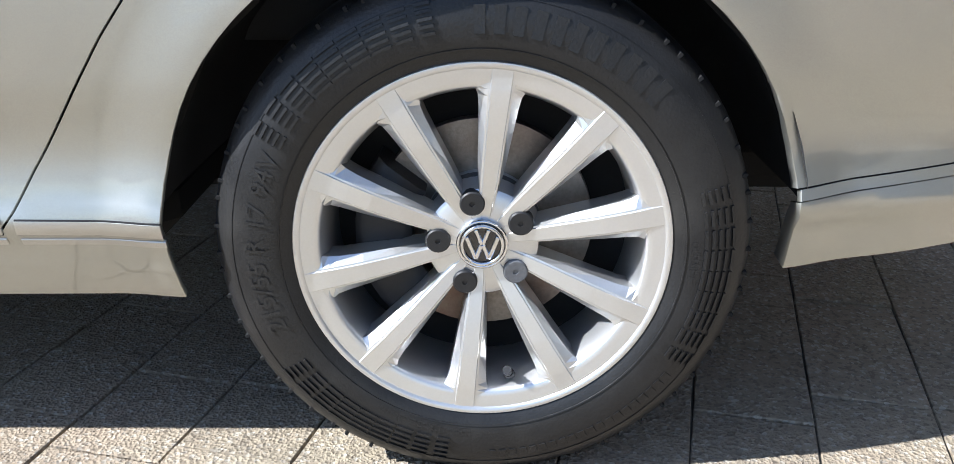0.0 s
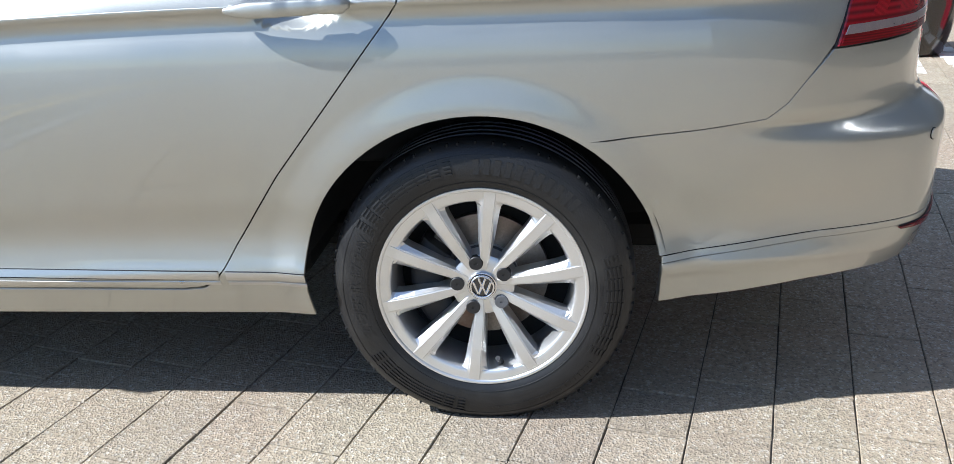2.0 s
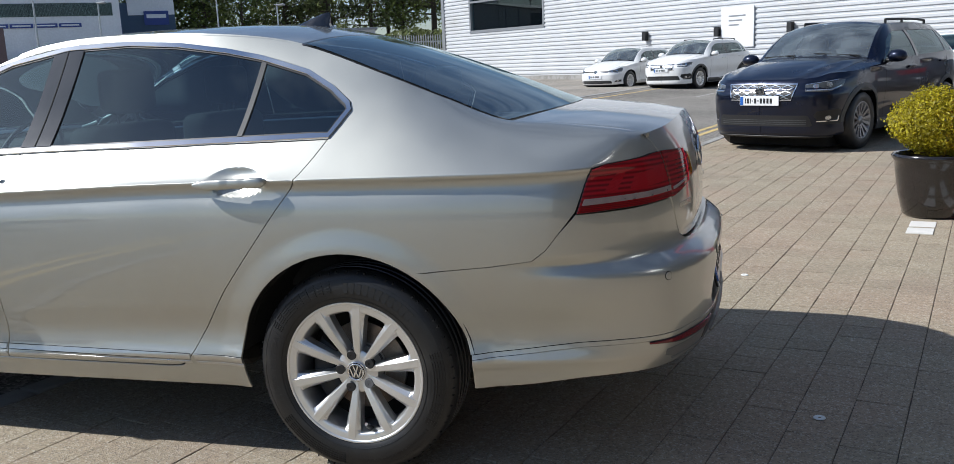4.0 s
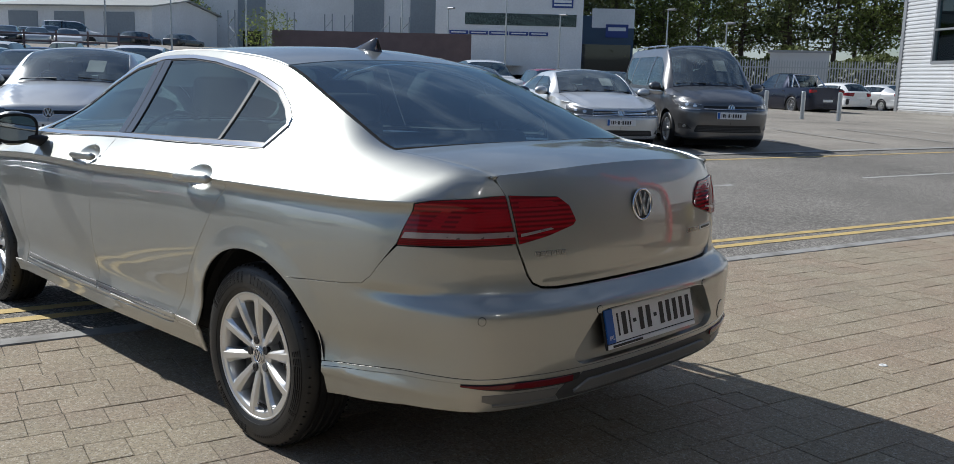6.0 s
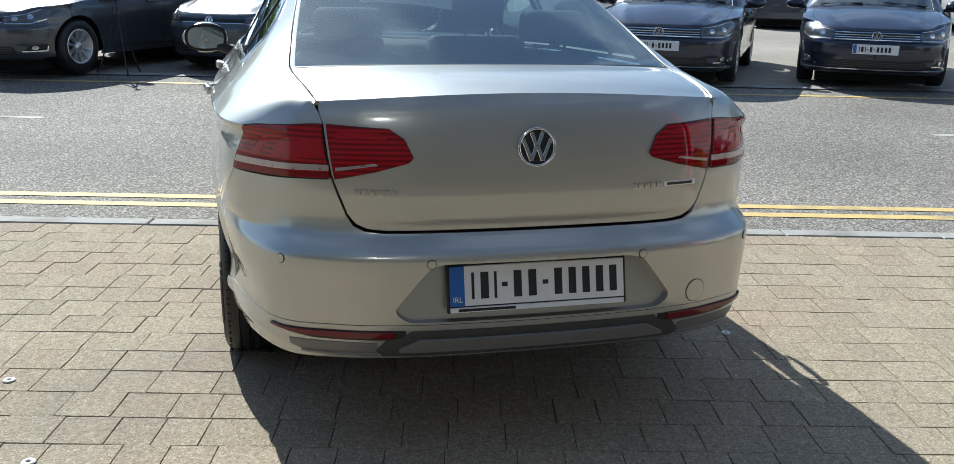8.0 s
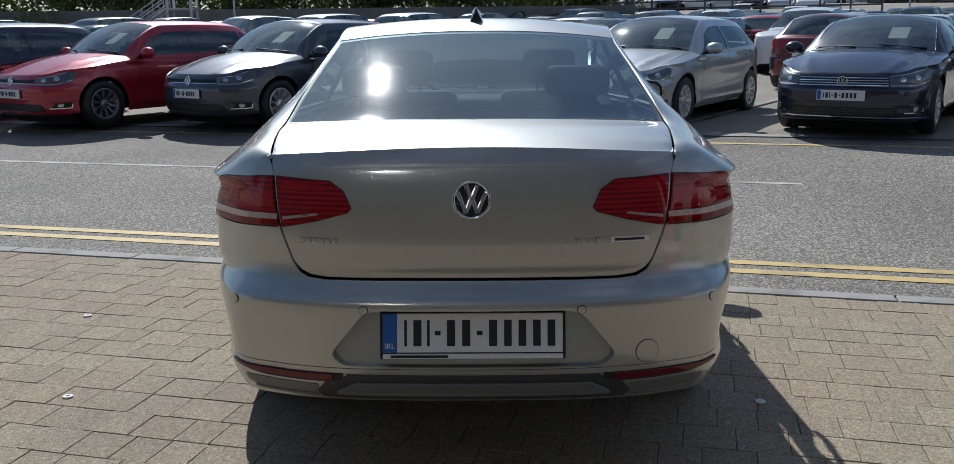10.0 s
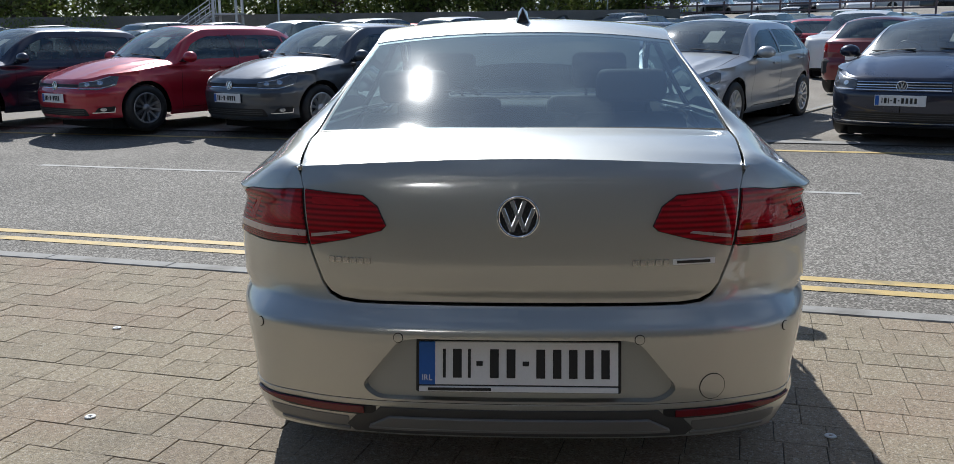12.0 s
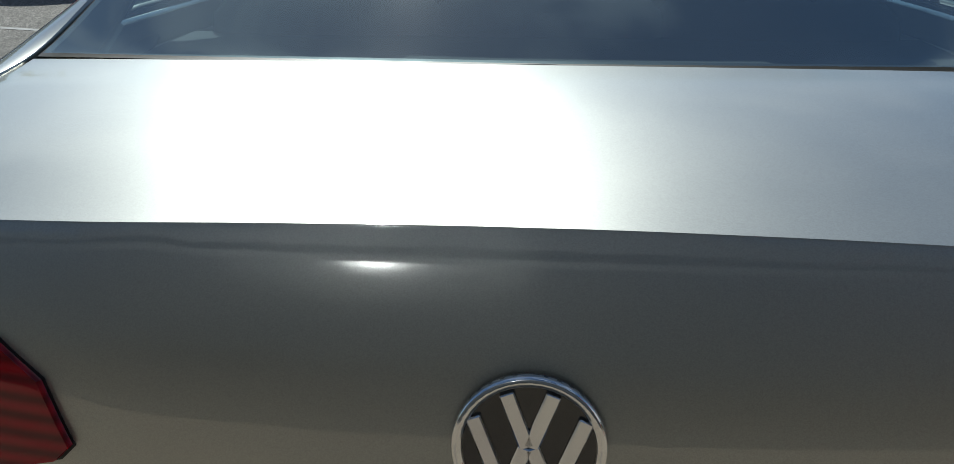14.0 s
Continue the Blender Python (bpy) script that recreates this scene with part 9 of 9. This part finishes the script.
            add_tube(bm, (0, 0, 0), (s * 0.4 * math.cos(a), s * 0.4 * math.sin(a), s * 0.7), 0.04, 0.012, 5)
        tagged(part("stem", bm, M_BARK, sh), kind="stuff")
        v, f = [], []
        for j in range(900):
            d = Vector((rnd.gauss(0, 1), rnd.gauss(0, 1), rnd.gauss(0, 1))).normalized() * s * 0.62 * rnd.random() ** 0.35 * (1 + 0.25 * math.sin(5 * rnd.random()))
            leaves(v, f, (d.x, d.y, s * 0.62 + d.z * 0.85), rnd.uniform(0.05, 0.11), rnd)
        tagged(link_mesh("foliage", v, f, M_OAK, sh, smooth=False), kind="stuff")
    # outside stair far across the car park
    st = thing("metal_staircase", "white outside metal staircase with handrails", "staircase", "", Matrix.Translation((-52.0, -20.5, 1.2)))
    for k in range(9):
        part("tread", box_bm((0.0, 0.32 * k - 1.2, 0.20 * k + 0.1), (1.1, 0.30, 0.05)), M_CLAD, st)
    for q in (-0.55, 0.55):
        bm = bmesh.new()
        add_tube(bm, (q, -1.3, 0.0), (q, 1.4, 1.75), 0.06, seg=6)
        for z in (0.5, 0.95):
            add_tube(bm, (q, -1.3, z), (q, 1.4, 1.7 + z), 0.03, seg=6)
        for k in range(5):
            y = -1.3 + 0.67 * k
            add_tube(bm, (q, y, 0.43 * k), (q, y, 0.43 * k + 1.0), 0.025, seg=6)
        part("stringer_rail", bm, M_CLAD, st)
    for x, y in ((-0.6, 1.6), (0.6, 1.6), (-0.6, 3.0), (0.6, 3.0)):
        bm = bmesh.new()
        add_tube(bm, (x, y, 0), (x, y, 4.5), 0.09, seg=8)
        part("post", bm, M_CLAD, st)
    part("landing", box_bm((0, 2.3, 1.78), (1.4, 1.8, 0.08)), M_CLAD, st)


def build_hedges():
    """Dense undergrowth that closes the view under the trees."""
    rnd = random.Random(19)
    for p, q, z0, h, m, count, lab in (((-50, 61), (-15, 77), 1.0, 3.8, M_PINE, 11000, "dark green undergrowth behind the palisade fence"),
                                       ((-57.5, -50), (-57.5, 8), 1.6, 3.4, M_OAK, 9000, "dense green hedge behind the stone wall")):
        L = (Vector(q) - Vector(p)).length
        bumps = [(rnd.uniform(0, L), rnd.uniform(1.5, 4), rnd.uniform(0.2, 1.0)) for _ in range(int(L / 2.5))]
        v, f = [], []
        for k in range(count):
            s = rnd.uniform(0, L)
            top = h * (0.55 + 0.45 * max([b * math.exp(-((s - a) / w) ** 2) for a, w, b in bumps]))
            c = along(p, q, s, z0 + top * rnd.random() ** 0.8, rnd.gauss(0, 0.5))
            leaves(v, f, c, rnd.uniform(0.12, 0.32), rnd)
        tagged(link_mesh("hedge", v, f, m, None, smooth=False), lab, "hedge", kind="stuff")


def build_terrace():
    """Raised yard beyond the car park, with a post-and-rail fence and cars at its edge."""
    v = [(-56, 7, 2.3), (-40, 40, 2.3), (-42, 41, 2.45), (-58.5, 7, 2.5), (-60, 95, 2.6), (-150, 95, 6.2), (-150, -12, 6.2), (-55.5, 7, 0.2), (-39.5, 40.5, 0.2)]
    f = [(0, 1, 2, 3), (3, 2, 4, 5, 6), (0, 7, 8, 1)]
    tagged(link_mesh("upper_yard", v, f[:2], M_LOT, None, smooth=False), "raised asphalt yard before the warehouses", "yard", kind="structure")
    tagged(link_mesh("yard_bank", v, f[2:], M_STONE, None, smooth=False), "low grey retaining wall of the raised yard", "wall", kind="structure")
    fen = thing("rail_fence", "dark post and rail fence along the raised yard", "fence")
    A, B = (-55.8, 7.3), (-48.5, 22.0)
    L = (Vector(B) - Vector(A)).length
    n = int(L / 1.55)
    for k in range(n + 1):
        part("post", wall_box(A, B, k * L / n - 0.05, k * L / n + 0.05, 2.3, 3.42, -0.05, 0.05), M_BROWN, fen)
    for z in (2.75, 3.15):
        part("rail", wall_box(A, B, 0, L, z, z + 0.10, 0.05, 0.08), M_BROWN, fen)
    rnd = random.Random(77)
    pal = (("saloon", "white", "white car at the edge of the raised yard"), ("hatchback", "black", "black car at the edge of the raised yard"), ("suv", "grey", "dark grey car at the edge of the raised yard"), ("hatchback", "silver", "silver car at the edge of the raised yard"))
    made = {}
    yard = lambda x: 2.5 + 3.7 * (-58.5 - x) / 91.5
    spots = [(-93.0 + 1.0 * k, 1.5 + 1.75 * k, rnd.uniform(-3, 3) - 12) for k in range(16)]
    spots += [(-66.7 + 0.85 * k, 12.0 + 1.75 * k, rnd.uniform(-3, 3) - 22) for k in range(7)]
    for k, (x, y, turn) in enumerate(spots):
        m = Matrix.Translation((x, y, yard(x) - 0.02)) @ pose(0, 0, 0, 0, 0, turn)
        i = (0, 2, 1, 3, 2, 0, 1, 0, 3, 1, 3)[k % 11]
        if i in made:
            copy_thing(made[i], m)
        else:
            made[i] = build_car(*pal[i], "cars on the raised yard", fine=False, far=True)
            made[i].matrix_basis = m
    for x, y, turn, i in ((-76.7, 35.5, 118, 1), (-75.0, 38.8, 118, 1)):
        copy_thing(made[i], Matrix.Translation((x, y, yard(x))) @ pose(0, 0, 0, 0, 0, turn))
    van = build_car("van", "white", "white van parked before the grey shed", "cars on the raised yard", fine=False, far=True)
    van.matrix_basis = Matrix.Translation((-79.5, 31.6, yard(-79.5))) @ pose(0, 0, 0, 0, 0, 60) @ Matrix.Scale(1.15, 4)


def build_near_things():
    planter(2.56, 3.95, 21)
    planter(3.92, 7.2, 22, leaf=M_BOX_DRY)
    # red sign post with a grey foot
    tot = thing("sign_totem", "tall flat red sign post with a grey metal foot", "sign", "", Matrix.Translation((2.97, 3.68, 0)) @ pose(0, 0, 0, 0, 3.2, 0) @ pose(0, 0, 0, 0, 0, 12))
    part("foot", box_bm((0, 0, 0.055), (0.17, 0.115, 0.13), 0.008), M_GALV, tot, "grey metal foot")
    part("panel", box_bm((0, 0, 1.86), (0.18, 0.12, 3.5), 0.012, 2), M_TOTEM, tot, "red painted panel")
    # black tripod on the far side of the road
    tri = thing("tripod", "black camera tripod standing at the edge of the car park", "tripod", "", Matrix.Translation((-8.6, -2.27, 0.18)) @ Matrix.Scale(0.88, 4))
    for k in range(3):
        a = radians(20 + 120 * k)
        bm = bmesh.new()
        add_tube(bm, (0.33 * math.cos(a), 0.33 * math.sin(a), 0.0), (0.16 * math.cos(a), 0.16 * math.sin(a), 0.42), 0.009, 0.011, 8)
        add_tube(bm, (0.165 * math.cos(a), 0.165 * math.sin(a), 0.40), (0.03 * math.cos(a), 0.03 * math.sin(a), 0.80), 0.014, 0.014, 8)
        add_tube(bm, (0.33 * math.cos(a), 0.33 * math.sin(a), 0.0), (0.335 * math.cos(a), 0.335 * math.sin(a), 0.03), 0.016, 0.012, 8)
        part("leg", bm, M_BLACKPL, tri, smooth=50)
    bm = bmesh.new()
    add_tube(bm, (0, 0, 0.55), (0, 0, 0.98), 0.012, 0.012, 8)
    add_box(bm, (0, 0, 0.80), (0.07, 0.07, 0.05), bevel=0.01)
    part("centre_column", bm, M_BLACKPL, tri, smooth=50)
    bm = bmesh.new()
    add_box(bm, (0, 0, 1.01), (0.06, 0.08, 0.05), bevel=0.012)
    part("head", bm, M_BLACKPL, tri, smooth=50)


def build_far_cars():
    """Rows of cars that fill the car park."""
    rnd = random.Random(31)
    pal = [("hatchback", "silver"), ("hatchback", "white"), ("suv", "grey"), ("hatchback", "navy"), ("saloon", "black"), ("suv", "white"), ("hatchback", "red"), ("saloon", "pale"), ("van", "white"), ("hatchback", "blue")]
    words = {"silver": "silver", "white": "white", "grey": "dark grey", "navy": "dark blue", "black": "black", "red": "red", "pale": "pale silver", "blue": "blue"}
    made = []
    for row, b in enumerate((19.5, 25.0, 34.0, 39.5, 48.0, 53.5, 62.0)):
        for k in range(int(30 + b * 0.5)):
            a = -34 - b * 0.45 + 2.72 * k
            if rnd.random() < 0.07:
                continue
            x, y, _ = road_xy(a, b)
            if (x > -31 and y > 26) or y > 40 - b * 0.2:
                continue
            if 8 < abs(x + 14.5) < 0 or (abs(x + 15.5) < 3.2 and abs(y - 6.5) < 3.2):
                continue
            i = rnd.randrange(len(pal) if row > 3 else len(pal) - 2)
            m = Matrix.Translation((x, y, ground_z(b))) @ pose(0, 0, 0, 0, 0, -34 + (180 if row % 2 else 0) + rnd.uniform(-1.5, 1.5))
            made.append((i, m))
    first = {}
    for i, m in made:
        if i not in first:
            kind, paint = pal[i]
            c = build_car(kind, paint, words[paint] + " car parked in a row of the car park", "cars filling the car park", fine=False, far=True)
            c.matrix_basis = m
            first[i] = c
        else:
            copy_thing(first[i], m)


# ---- build ----
saloon = build_saloon()
build_ground()
ROW = [("hatchback", "navy", -9.75, -8.55, "dark blue hatchback parked nose to the road"), ("hatchback", "red", -9.4, -5.93, "red hatchback with dark alloy wheels, nose to the road"),
       ("hatchback", "grey", -9.16, -3.45, "dark grey hatchback with chrome strip, nose to the road"), ("hatchback", "grey", -9.45, -0.75, "dark grey small car parked nose to the road"),
       ("hatchback", "silver", -8.98, 1.93, "silver grey hatchback with steel wheels, nose to the road"), ("saloon", "navy", -7.75, 4.62, "dark blue saloon with a wide chrome grille"),
       ("saloon", "navy", -7.15, 7.25, "dark blue saloon with a chrome grille and fog lamps"), ("saloon", "pale", -7.35, 10.95, "silver saloon with a price sheet in the windscreen"),
       ("van", "bronze", -6.35, 13.05, "grey people carrier van with roof rails")]
for kind, paint, x, y, label in ROW:
    parked(kind, paint, label, "cars in the front row", Matrix.Translation((x, y, 0.18)) @ pose(0, 0, 0, 0, 0, -38 if kind == "van" else -34) @ Matrix.Scale(1.04 if kind == "van" else 1.0, 4), M_DARKRIM if paint == "red" else None)
for kind, paint, x, y, z, turn, label in (
        ("suv", "deep", 1.83, 9.15, 0.0, -121, "dark blue sport utility car with a mesh grille on the paving"),
        ("suv", "white", -0.9, 27.2, 0.05, -120, "white electric car before the white clad hall"),
        ("hatchback", "white", -3.3, 28.8, 0.05, -118, "white car parked beside the white electric car"),
        ("hatchback", "white", 6.5, 22.5, 0.0, 74, "white hatchback before the white clad hall, tail outwards"),
        ("hatchback", "grey", 7.45, 15.4, 0.0, 84, "dark grey hatchback parked behind the red pylon"),
        ("hatchback", "maroon", -16.4, 8.2, 0.28, 140, "dark red hatchback seen from behind in the car park"),
        ("pickup", "deep", -18.2, 38.2, 0.22, 153, "dark blue pickup truck with a chrome roll bar"),
        ("hatchback", "white", -18.4, 44.2, 0.25, 150, "white hatchback beside the pickup"),
        ("saloon", "pale", -17.0, 46.2, 0.25, 150, "pale silver saloon beside the white hall")):
    m = Matrix.Translation((x, y, z)) @ pose(0, 0, 0, 0, 0, turn)
    if kind == "pickup":
        build_car(kind, paint, label, "cars by the showroom", M_DARKRIM, card=False).matrix_basis = m
    else:
        parked(kind, paint, label, "cars by the showroom", m, M_DARKRIM if paint in ("navy", "deep") else None, card=False)
build_far_cars()
build_showroom()
build_warehouses()
build_terrace()
build_hedges()
build_near_things()
build_trees()
build_paving()
